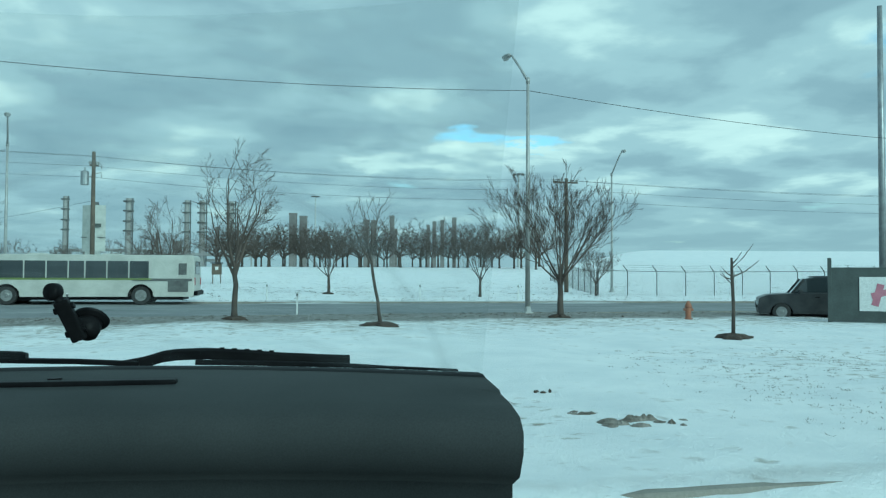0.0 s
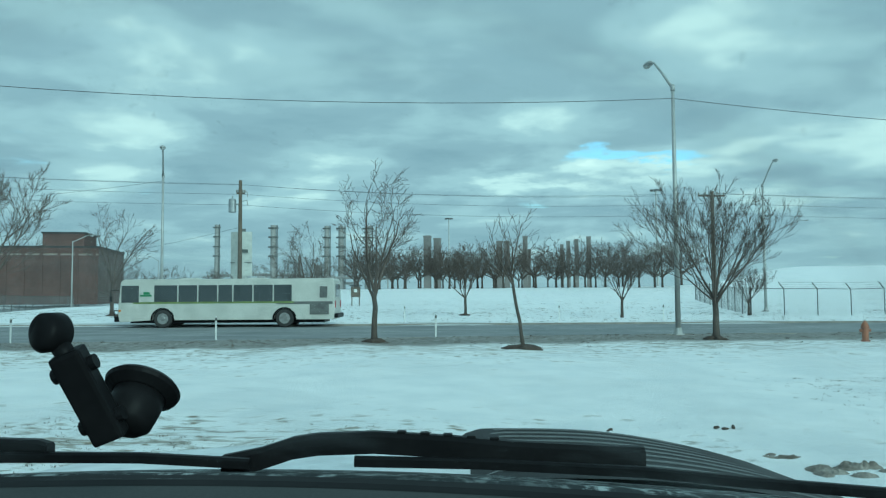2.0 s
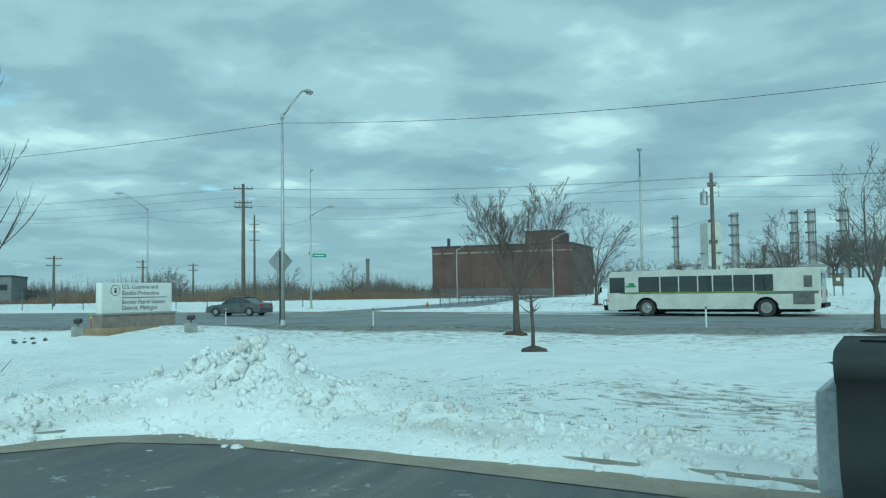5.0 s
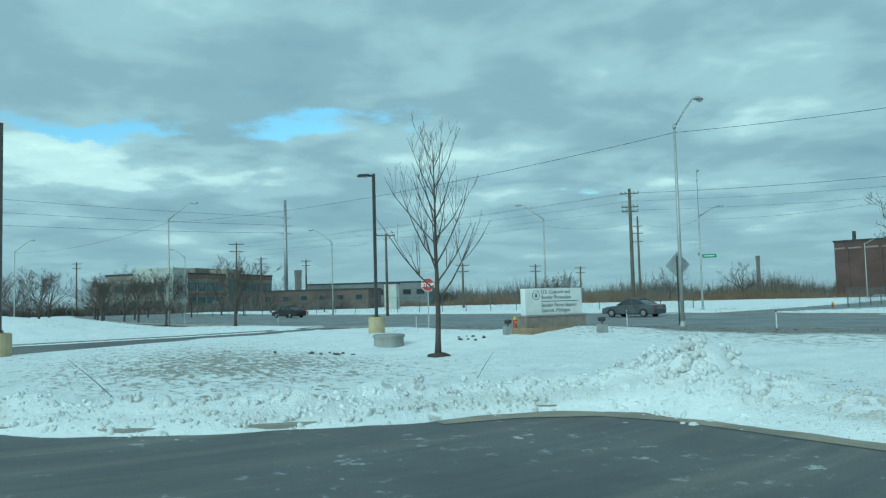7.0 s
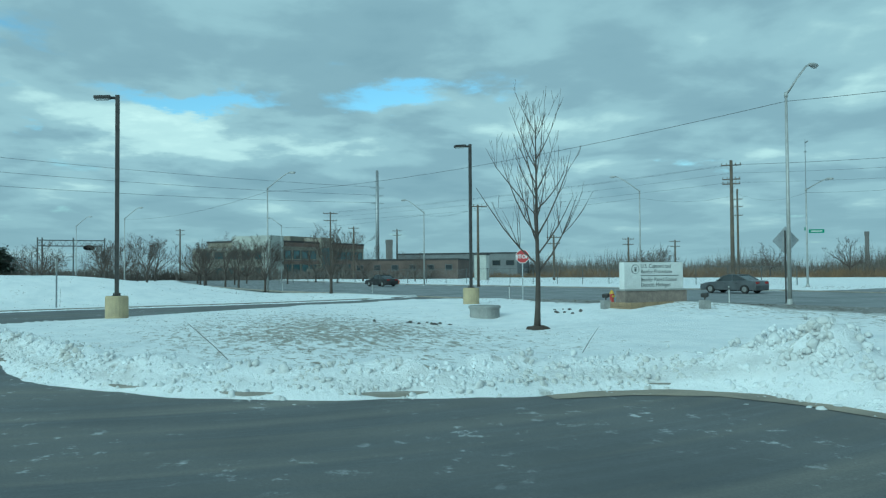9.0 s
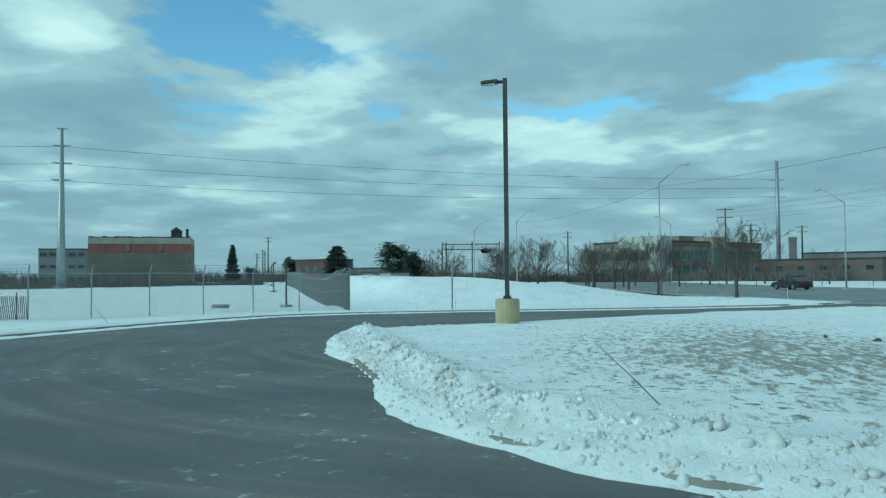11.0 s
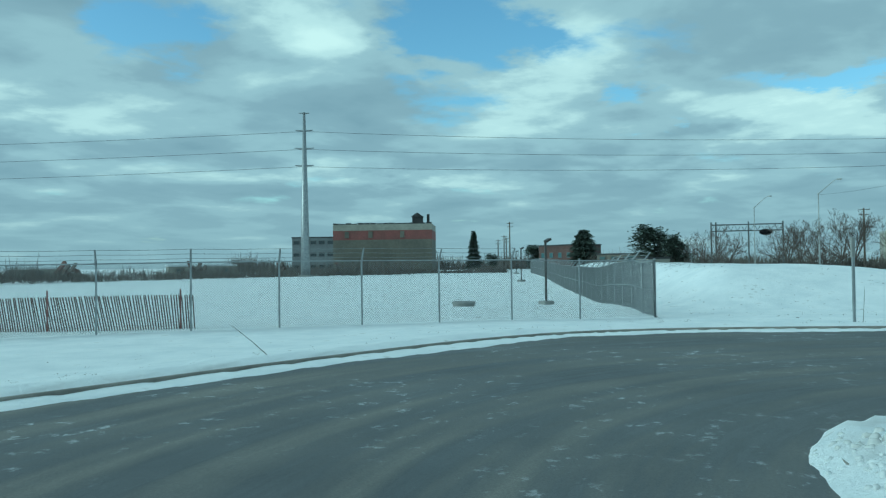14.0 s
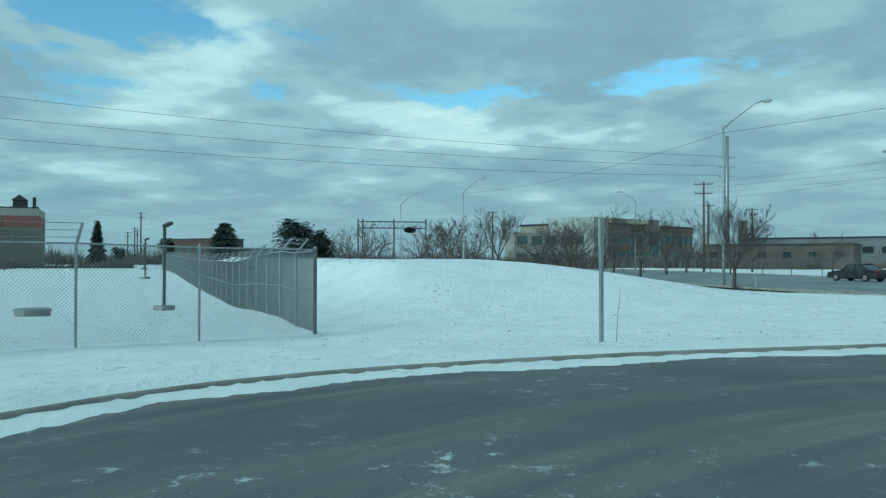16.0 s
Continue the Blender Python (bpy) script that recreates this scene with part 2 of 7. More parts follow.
def brick_wall_material(name, c1, c2, mortar, scale):
    m, nodes, links, bsdf = material(name)
    c = nodes.new("ShaderNodeTexCoord")
    turn = nodes.new("ShaderNodeMapping")
    turn.inputs["Rotation"].default_value = (radians(90), 0, 0)
    links.new(c.outputs["Object"], turn.inputs["Vector"])
    b = nodes.new("ShaderNodeTexBrick")
    b.inputs["Scale"].default_value, b.inputs["Mortar Size"].default_value = scale, 0.012
    b.inputs["Color1"].default_value, b.inputs["Color2"].default_value, b.inputs["Mortar"].default_value = (*c1, 1), (*c2, 1), (*mortar, 1)
    links.new(turn.outputs[0], b.inputs["Vector"])
    soot = ramp_node(nodes, links, noise_node(nodes, links, 0.25, 6.0), [(0.3, (0.62,) * 3), (0.7, (1,) * 3)])
    links.new(mix_node(nodes, links, 1.0, b.outputs["Color"], soot, "MULTIPLY"), bsdf.inputs["Base Color"])
    bsdf.inputs["Roughness"].default_value = 0.9
    return m


def glass_material(name, tint, rough=0.03):
    m, nodes, links, bsdf = material(name)
    bsdf.inputs["Base Color"].default_value = (*tint, 1)
    bsdf.inputs["Roughness"].default_value = rough
    bsdf.inputs["Specular IOR Level"].default_value = 0.7
    return m


SNOW = snow_material()
ROAD = asphalt_material("salted_road_asphalt", 0.7, 0.55, -14, 2.6)
DRIVE = asphalt_material("wet_driveway_asphalt", 0.55, 0.46, -35, 1.25, (-26.7, -5.5), (0.31, 0.29, 0.25))
GUTTER = surface("tan_gutter_concrete", (0.36, 0.31, 0.24), (0.25, 0.22, 0.18), 1.2, 0.8, 0, 22.0, 0.2)
KERB = surface("kerb_concrete", (0.34, 0.32, 0.28), (0.22, 0.205, 0.18), 1.5, 0.85)
CONCRETE = surface("yellowed_concrete", (0.50, 0.415, 0.25), (0.39, 0.33, 0.21), 2.5, 0.85, 0, 30.0, 0.3)
GREYCON = surface("grey_concrete", (0.36, 0.36, 0.34), (0.25, 0.25, 0.24), 2.0, 0.85, 0, 30.0, 0.3)
GALV = surface("galvanised_steel", (0.42, 0.44, 0.45), (0.30, 0.31, 0.32), 3.0, 0.45, 0.6, 60.0, 0.05)
LAMPGREY = surface("weathered_aluminium_pole", (0.50, 0.51, 0.50), (0.38, 0.38, 0.37), 2.0, 0.55, 0.35, 50.0, 0.05)
BRONZE = surface("dark_bronze_paint", (0.045, 0.042, 0.040), (0.075, 0.070, 0.066), 3.0, 0.5, 0.2, 60.0, 0.05)
WOODPOLE = surface("weathered_pole_wood", (0.16, 0.13, 0.10), (0.09, 0.075, 0.06), 1.2, 0.9, 0, 25.0, 0.4, 0.01)
BARK = surface("tree_bark", (0.10, 0.083, 0.070), (0.055, 0.047, 0.042), 2.0, 0.95, 0, 22.0, 0.6, 0.015)
TWIG = surface("twig_bark", (0.125, 0.10, 0.085), (0.08, 0.066, 0.057), 2.0, 0.95, 0, 22.0, 0.0)
CABLE = surface("cable_black", (0.03, 0.03, 0.03), (0.05, 0.05, 0.05), 3.0, 0.7, 0, 40.0, 0.0)
LENS = surface("lamp_lens", (0.55, 0.56, 0.55), (0.45, 0.46, 0.46), 3.0, 0.3, 0, 40.0, 0.0)


# ---- building helpers ----
def mesh_of(bm, name, mat, smooth=False):
    data = bpy.data.meshes.new(name)
    bm.normal_update()
    bm.to_mesh(data)
    bm.free()
    for mm in (mat if isinstance(mat, (list, tuple)) else (mat,)):
        data.materials.append(mm)
    if smooth:
        data.shade_smooth()
    return data


def part(name, bm, mat, parent=None, label="", smooth=False):
    ob = new(name, mesh_of(bm, name, mat, smooth))
    if parent is not None:
        ob.parent = parent
    if label:
        ob["label"] = label
    return ob


def empty(name, label, category, group="", m=None, kind=""):
    ob = new(name)
    ob.empty_display_size = 0.2
    if m is not None:
        ob.matrix_basis = m
    return tagged(ob, label, category, group, kind)


def box(bm, size, centre, rot=None, bevel=0.0):
    m = Matrix.Translation(centre) @ (rot.to_matrix().to_4x4() if rot else Matrix()) @ Matrix.Diagonal((*size, 1))
    made = bmesh.ops.create_cube(bm, size=1.0, matrix=m)
    if bevel:
        edges = {e for v in made["verts"] for e in v.link_edges}
        bmesh.ops.bevel(bm, geom=list(edges), offset=bevel, segments=2, profile=0.6, affect="EDGES")
    return bm


def tube(bm, points, radii, sides=8, caps=True):
    """A tapered tube through points."""
    pts = [Vector(p) for p in points]
    rings = []
    for i, p in enumerate(pts):
        d = (pts[min(i + 1, len(pts) - 1)] - pts[max(i - 1, 0)]).normalized()
        a = d.orthogonal().normalized() if abs(d.z) < 0.95 else Vector((1, 0, 0))
        a = (a - d * a.dot(d)).normalized()
        b = d.cross(a)
        r = radii[i] if isinstance(radii, (list, tuple)) else radii
        rings.append([bm.verts.new(p + (a * math.cos(2 * math.pi * k / sides) + b * math.sin(2 * math.pi * k / sides)) * r) for k in range(sides)])
    for u, v in zip(rings, rings[1:]):
        for k in range(sides):
            bm.faces.new((u[k], u[(k + 1) % sides], v[(k + 1) % sides], v[k]))
    if caps and sides > 2:
        bm.faces.new(rings[0][::-1])
        bm.faces.new(rings[-1])
    return bm


def bmnew():
    return bmesh.new()


def sheet(bm, corners):
    bm.faces.new([bm.verts.new(c) for c in corners])
    return bm


# ---- plan of the place ----
ROAD_NEAR = [(300, 93), (120, 60), (40, 41.5), (3.5, 33.6), (-15, 27.6), (-31.5, 22.2), (-38, 18.6), (-44, 14.3), (-49, 11.2), (-58, 7.2), (-70, 3.0), (-83, -1.6), (-132, -10), (-220, -18), (-600, -40)]
ROAD_FAR = [(300, 104), (120, 70.0), (40, 53.5), (10, 48.5), (-5, 46.0), (-20, 43.6), (-40, 42.5), (-55, 39.8), (-66, 34.8), (-78, 30.0), (-92, 24.6), (-111, 18.2), (-150, 11), (-220, 3), (-600, -18)]
SIDE_STREET = [(-37, 41.8), (-46, 56), (-62, 82), (-98, 148), (-180, 300), (-188, 296), (-106, 142), (-73, 80), (-60, 56), (-54, 40.4)]
# the driveway and the lot, one paved area
DRIVE_NEAR = [(-46.5, 13.0), (-46.8, 6.3), (-42.5, 1.0), (-38.4, -3.4), (-34.2, -7.6), (-31.2, -10.6), (-29.4, -12.6), (-27.0, -13.1), (-24.0, -12.0), (-20.4, -10.4),
              (-16.9, -8.7), (-13.6, -7.0), (-11.2, -4.2), (-10.4, -1.2), (-10.4, 1.4), (-9.4, 3.4), (-6.4, 4.3), (0, 5.6), (12, 8.2), (40, 13.5)]
DRIVE_FAR = [(60, -36), (10, -31.5), (-15, -26.5), (-24, -24.2), (-31, -22.9), (-37, -21.2), (-40.4, -18.6), (-43.2, -13.6), (-45.2, -8.2), (-48.2, -1.0), (-53.0, 6.6), (-55.5, 8.3)]
FENCE_C = Vector((-49.7, -20.7))
FENCE_W = Vector((0.744, -0.668))
FENCE_L = Vector((-0.904, -0.4275))


def smooth_line(points, step=1.2):
    """Catmull-Rom through points."""
    out = []
    p = [np.array(q, float) for q in points]
    p = [2 * p[0] - p[1], *p, 2 * p[-1] - p[-2]]
    for a, b, c, d in zip(p, p[1:], p[2:], p[3:]):
        n = min(24, max(2, int(np.linalg.norm(c - b) / step)))
        for k in range(n):
            t = k / n
            out.append(0.5 * (2 * b + (c - a) * t + (2 * a - 5 * b + 4 * c - d) * t * t + (3 * b - a - 3 * c + d) * t ** 3))
    return [*out, p[-2]]


def inside(poly, x, y):
    """Signed distance of points to a polygon, negative inside."""
    x, y = np.asarray(x, float).ravel(), np.asarray(y, float).ravel()
    a = np.array(poly, float)
    b = np.roll(a, -1, axis=0)
    e = b - a
    size = np.maximum((e * e).sum(1), 1e-9)
    rise = np.where(np.abs(e[:, 1]) < 1e-12, 1e-12, e[:, 1])
    out = np.empty_like(x)
    step = max(1, 400000 // len(a))
    for i in range(0, len(x), step):
        px, py = x[i:i + step, None], y[i:i + step, None]
        t = np.clip(((px - a[:, 0]) * e[:, 0] + (py - a[:, 1]) * e[:, 1]) / size, 0, 1)
        gap = ((px - a[:, 0] - t * e[:, 0]) ** 2 + (py - a[:, 1] - t * e[:, 1]) ** 2).min(1) ** 0.5
        cross = ((a[:, 1] > py) != (b[:, 1] > py)) & (px < e[:, 0] * (py - a[:, 1]) / rise + a[:, 0])
        out[i:i + step] = np.where(cross.sum(1) % 2 == 1, -gap, gap)
    return out


LINE_RN, LINE_RF = smooth_line(ROAD_NEAR, 4), smooth_line(ROAD_FAR, 4)
LINE_DN, LINE_DF = smooth_line(DRIVE_NEAR), smooth_line(DRIVE_FAR)
POLY_ROAD = [*LINE_RN, *LINE_RF[::-1]]
POLY_SIDE = smooth_line(SIDE_STREET[:5], 6) + smooth_line(SIDE_STREET[5:], 6)
POLY_DRIVE = [*LINE_DN, *LINE_DF]


def step01(v, a, b):
    t = np.clip((v - a) / (b - a), 0, 1)
    return t * t * (3 - 2 * t)


def wave(x, y, scale, seed):
    """Cheap smooth relief from summed sines."""
    rng = np.random.RandomState(seed)
    out = np.zeros_like(x)
    for k in range(10):
        a, f, ph = rng.uniform(0, 2 * np.pi), rng.uniform(0.5, 2.2) / scale, rng.uniform(0, 6.28)
        out += np.sin((x * np.cos(a) + y * np.sin(a)) * f * 6.28 + ph) / 10 ** 0.5
    return out


def hill(x, y):
    """The lie of the land, with no snow depth."""
    z = 0.0 * x
    # the rise north of the road
    z += 2.3 * step01(y + 0.12 * x, 58, 112) * step01(x, -75, -40) + 0.25 * step01(y - 0.2 * x, 47, 60) * step01(x, -60, -45)
    # the broad capped mound to the north-east
    z += 5.4 * step01(y, 90, 210) * step01(x - 0.25 * y, -25, 2)
    # the bank behind the fence
    rx, ry = x - FENCE_C.x, y - FENCE_C.y
    a = rx * FENCE_L.x + ry * FENCE_L.y
    b = -rx * FENCE_L.y + ry * FENCE_L.x
    b = -b
    north = 1 - step01(b, 9, 27)
    z += 1.85 * step01(a, 0.5, 10.5) * (1 - step01(a, 70, 110)) * step01(b, 0.9, 5.2) * north
    # the hollow in front of the building, inside the fence
    z -= 0.14 * np.exp(-(a / 4.0) ** 2 - (b / 3.5) ** 2)
    z -= 0.52 * step01(-b, -1.5, 0.5) * step01(a, 0.5, 20) * (1 - step01(a, 38, 105)) * (1 - step01(-b, 60, 90))
    # shallow swale by the drain box
    z -= 0.42 * np.exp(-(((x + 29) / 5.0) ** 2 + ((y - 5.5) / 4.5) ** 2))
    z += 0.35 * np.exp(-(((x + 31) / 4.0) ** 2 + ((y - 14.0) / 4.0) ** 2))
    return z


def ground_height(x, y):
    x, y = np.asarray(x, float), np.asarray(y, float)
    road = np.minimum(inside(POLY_ROAD, x, y), inside(POLY_SIDE, x, y))
    drive = inside(POLY_DRIVE, x, y)
    d = np.minimum(road, drive)
    buried = (drive < road) & ~(((y < -15.5) & (x < 30)) | ((x < -40) & (y < -6)) | ((x < -42.5) & (y < 4)))
    snow = np.where(buried, 0.135 * step01(d + 0.12 * wave(x, y, 3.0, 31), -0.28, 0.05), 0.125 * step01(d, 0.0, 0.45))
    # snow creeps over the edge of the paving, most along the outer kerb
    outer = ((y < -15.5) & (x < 30)) | ((x < -40) & (y < -6)) | ((x < -42.5) & (y < 4))
    edge = np.where(outer, 0.95, 0.30) + 0.22 * wave(x, y, 7.0, 21) + 0.06 * wave(x, y, 1.6, 22)
    edge = np.where(drive < road, edge, 0.05)
    snow += np.where(d < 0, 0.035 - 0.16 * step01(-d, edge - 0.3, edge + 0.3), 0.0)
    near = np.exp(-((np.hypot(x + 15, y + 3)) / 60) ** 2)
    snow += (0.035 * wave(x, y, 9.0, 3) + 0.012 * wave(x, y, 2.0, 4) * near) * step01(d, 0.0, 2.0)
    # ploughed banks on the edge of the drive
    bank = np.exp(-((drive - 0.75) / 0.55) ** 2) * (x > -33) * (y > -16)
    lump = 0.5 + 0.5 * wave(x, y, 1.1, 8) + 0.35 * wave(x, y, 0.45, 9)
    snow += bank * (0.22 + 0.16 * np.clip(lump, -0.2, 2)) * step01(x, -30, -25) * (1 - step01(y, 4.4, 6.5))
    # the heap in the corner of the lot
    heap = np.exp(-(((x + 9.6) / 1.5) ** 2 + ((y - 4.5) / 1.0) ** 2))
    snow += heap * (0.42 + 0.22 * np.clip(lump, -0.5, 1.5))
    bank2 = np.exp(-((drive - 0.5) / 0.4) ** 2) * (y < -15)
    snow += bank2 * 0.05
    # the land falls off gently past the drive's outer kerb
    past = step01(drive, 0.4, 4.0) * ((y < -18) | (x < -43.5)) * (1 - step01(y, -2, 6))
    return hill(x, y) + snow - 0.24 * past * (1 - step01(-x, 70, 120))


def ground_z(x, y):
    return float(ground_height(np.array([x]), np.array([y]))[0])


def axis_lines(lo, hi, dense_lo, dense_hi, fine, growth=1.13):
    inner = list(np.arange(dense_lo, dense_hi, fine))
    right, step = [dense_hi], fine
    while right[-1] < hi:
        step *= growth
        right.append(right[-1] + step)
    left, step = [dense_lo - fine], fine
    while left[-1] > lo:
        step *= growth
        left.append(left[-1] - step)
    return np.array(left[::-1] + inner + right)


def build_ground():
    xs, ys = axis_lines(-2600, 2600, -58, 14, 0.26), axis_lines(-2600, 2600, -30, 28, 0.26)
    gx, gy = np.meshgrid(xs, ys)
    gz = ground_height(gx.ravel(), gy.ravel())
    co = np.column_stack([gx.ravel(), gy.ravel(), gz])
    w, h = len(xs), len(ys)
    i = np.arange(w * h).reshape(h, w)
    quads = np.stack([i[:-1, :-1], i[:-1, 1:], i[1:, 1:], i[1:, :-1]], -1).reshape(-1, 4)
    data = bpy.data.meshes.new("ground")
    data.from_pydata(co.tolist(), [], quads.tolist())
    data.materials.append(SNOW)
    data.shade_smooth()
    x, y = gx.ravel(), gy.ravel()
    near_road = inside(POLY_ROAD, x, y)
    drive = inside(POLY_DRIVE, x, y)
    grit = np.exp(-(np.maximum(near_road, 0) / 1.6) ** 2) * 0.75
    verge = (y > 12) & (y < 40) & (x > -46)
    grit = np.maximum(grit, np.where(verge, 1.15 * (1 - step01(near_road, 3.6, 7.0)), 0))
    grit = np.maximum(grit, 0.55 * np.exp(-((drive - 0.15) / 0.35) ** 2) * (x > -33))
    thin = np.where(verge, 1.05 * (1 - step01(near_road, 6, 17)), 0.14)
    thin = np.maximum(thin, 1.45 * np.exp(-((x + 23) / 11.0) ** 2 - ((y + 1.5) / 5.5) ** 2))
    thin = np.maximum(thin, 0.9 * np.exp(-((x + 4) / 6.0) ** 2 - ((y - 8.6) / 1.8) ** 2))
    thin = np.maximum(thin, 1.15 * np.exp(-((x + 3.5) / 6.0) ** 2 - ((y - 8.5) / 3.0) ** 2))
    thin = np.maximum(thin, 0.8 * np.exp(-((x - 10) / 7.0) ** 2 - ((y - 14) / 6.0) ** 2))
    thin = np.maximum(thin, 0.45 * np.exp(-((inside(POLY_DRIVE, x, y) - 2.5) / 1.8) ** 2) * ((x < -40) & (y < 0)))
    thin = np.maximum(thin, np.where((y > 47) & (y < 130) & (x > -70), 0.45, 0))
    for key, values in (("grit", grit), ("thin", thin)):
        layer = data.attributes.new(key, "FLOAT", "POINT")
        layer.data.foreach_set("value", values.astype(np.float32))
    tagged(new("ground", data), "thin trodden snow over brown winter grass", "ground", kind="structure")


def strip(name, left, right, z, mat, label, lift=None):
    """A paved sheet between two lines with as many points each."""
    bm = bmnew()
    n = max(len(left), len(right))

    def resample(line):
        p = np.array(line)
        s = np.r_[0, np.cumsum(np.linalg.norm(np.diff(p, axis=0), axis=1))]
        t = np.linspace(0, s[-1], n)
        return np.column_stack([np.interp(t, s, p[:, 0]), np.interp(t, s, p[:, 1])])
    a, b = resample(left), resample(right)
    va = [bm.verts.new((*p, z)) for p in a]
    vb = [bm.verts.new((*p, z)) for p in b]
    for k in range(n - 1):
        bm.faces.new((va[k], va[k + 1], vb[k + 1], vb[k]))
    bmesh.ops.recalc_face_normals(bm, faces=bm.faces)
    return tagged(part(name, bm, mat), label, "road", kind="structure")


def filled(name, poly, z, mat, label, category):
    bm = bmnew()
    vs = [bm.verts.new((*p, z)) for p in poly]
    face = bm.faces.new(vs)
    bmesh.ops.triangulate(bm, faces=[face])
    bmesh.ops.recalc_face_normals(bm, faces=bm.faces)
    if sum(f.normal.z for f in bm.faces) < 0:
        bmesh.ops.reverse_faces(bm, faces=bm.faces)
    return tagged(part(name, bm, mat), label, category, kind="structure")


def kerb(name, line, width, height, label):
    bm = bmnew()
    p = [np.array(q) for q in line]
    rows = []
    for k, q in enumerate(p):
        d = p[min(k + 1, len(p) - 1)] - p[max(k - 1, 0)]
        n = np.array([-d[1], d[0]]) / max(np.linalg.norm(d), 1e-6)
        a, b = q - n * width / 2, q + n * width / 2
        rows.append([bm.verts.new((*a, -0.05)), bm.verts.new((*a, height - 0.02)), bm.verts.new((*(a + n * 0.02), height)),
                     bm.verts.new((*(b - n * 0.02), height)), bm.verts.new((*b, height - 0.02)), bm.verts.new((*b, -0.05))])
    for u, v in zip(rows, rows[1:]):
        for k in range(5):
            bm.faces.new((u[k], u[k + 1], v[k + 1], v[k]))
    bmesh.ops.recalc_face_normals(bm, faces=bm.faces)
    return tagged(part(name, bm, KERB), label, "kerb", kind="structure")


build_ground()
filled("road", POLY_ROAD, 0.0, ROAD, "wide grey road, salt-stained and wet", "road")
filled("side_street", POLY_SIDE, 0.004, ROAD, "grey side street between snowy verges", "road")
filled("driveway", POLY_DRIVE, 0.008, DRIVE, "wet dark asphalt driveway and lot with slush streaks", "driveway")
kerb("kerb_1", LINE_DF, 0.11, 0.09, "pale concrete kerb half buried in snow")
kerb("kerb_2", LINE_DN, 0.15, 0.10, "pale concrete kerb under ploughed snow")
near_edge = np.array(LINE_DN[len(LINE_DN) // 2:])
way = np.gradient(near_edge, axis=0)
inward = np.column_stack([way[:, 1], -way[:, 0]]) / np.linalg.norm(way, axis=1)[:, None]
strip("gutter", (near_edge + inward * 0.08).tolist(), (near_edge + inward * 0.72).tolist(), 0.016, GUTTER, "tan concrete gutter along the ploughed bank")
kerb("kerb_3", LINE_RN[8:], 0.16, 0.10, "pale concrete road kerb in snow")
kerb("kerb_4", LINE_RF[8:], 0.16, 0.10, "pale concrete road kerb in snow")


# ---- street furniture ----
def street_lamp(name, x, y, joint, az, reach, rise, label, group, droop=0.0, radius=0.085):
    """A tapered pole with one upswept arm; az is the arm's bearing from +x in degrees."""
    z = ground_z(x, y)
    lamp = empty(name, label, "street lamp", group, pose(x, y, z, 0, 0, az))
    top = joint - z
    tube_b = bmnew()
    tube(tube_b, [(0, 0, 0.1), (0, 0, top * 0.5), (0, 0, top + 0.15)], [radius * 1.25, radius, radius * 0.72], 10)
    part("pole", tube_b, LAMPGREY, lamp, smooth=True)
    b = bmnew()
    box(b, (0.36, 0.36, 0.05), (0, 0, 0.03), bevel=0.01)
    tube(b, [(0, 0, 0.05), (0, 0, 0.28)], [radius * 1.9, radius * 1.5], 10)
    part("base", b, LAMPGREY, lamp)
    a = bmnew()
    pts = [(0, 0, top), (reach * 0.45, 0, top + rise * 0.52), (reach * 0.85, 0, top + rise * 0.94), (reach, 0, top + rise)]
    tube(a, pts, [0.058, 0.054, 0.048, 0.042], 7)
    tube(a, [(0, 0, top - 0.1), (0, 0, top + 0.12)], radius * 1.05, 10)
    part("arm", a, LAMPGREY, lamp, smooth=True)
    h = bmnew()
    bmesh.ops.create_uvsphere(h, u_segments=12, v_segments=8, radius=1.0, matrix=Matrix.Translation((reach + 0.3, 0, top + rise + 0.02)) @ Matrix.Diagonal((0.40, 0.17, 0.11, 1)))
    head = part("head", h, LAMPGREY, lamp, smooth=True)
    g = bmnew()
    bmesh.ops.create_uvsphere(g, u_segments=10, v_segments=6, radius=1.0, matrix=Matrix.Translation((reach + 0.38, 0, top + rise - 0.05)) @ Matrix.Diagonal((0.24, 0.13, 0.09, 1)))
    part("lens", g, LENS, head, "frosted lamp lens", smooth=True)
    return lamp


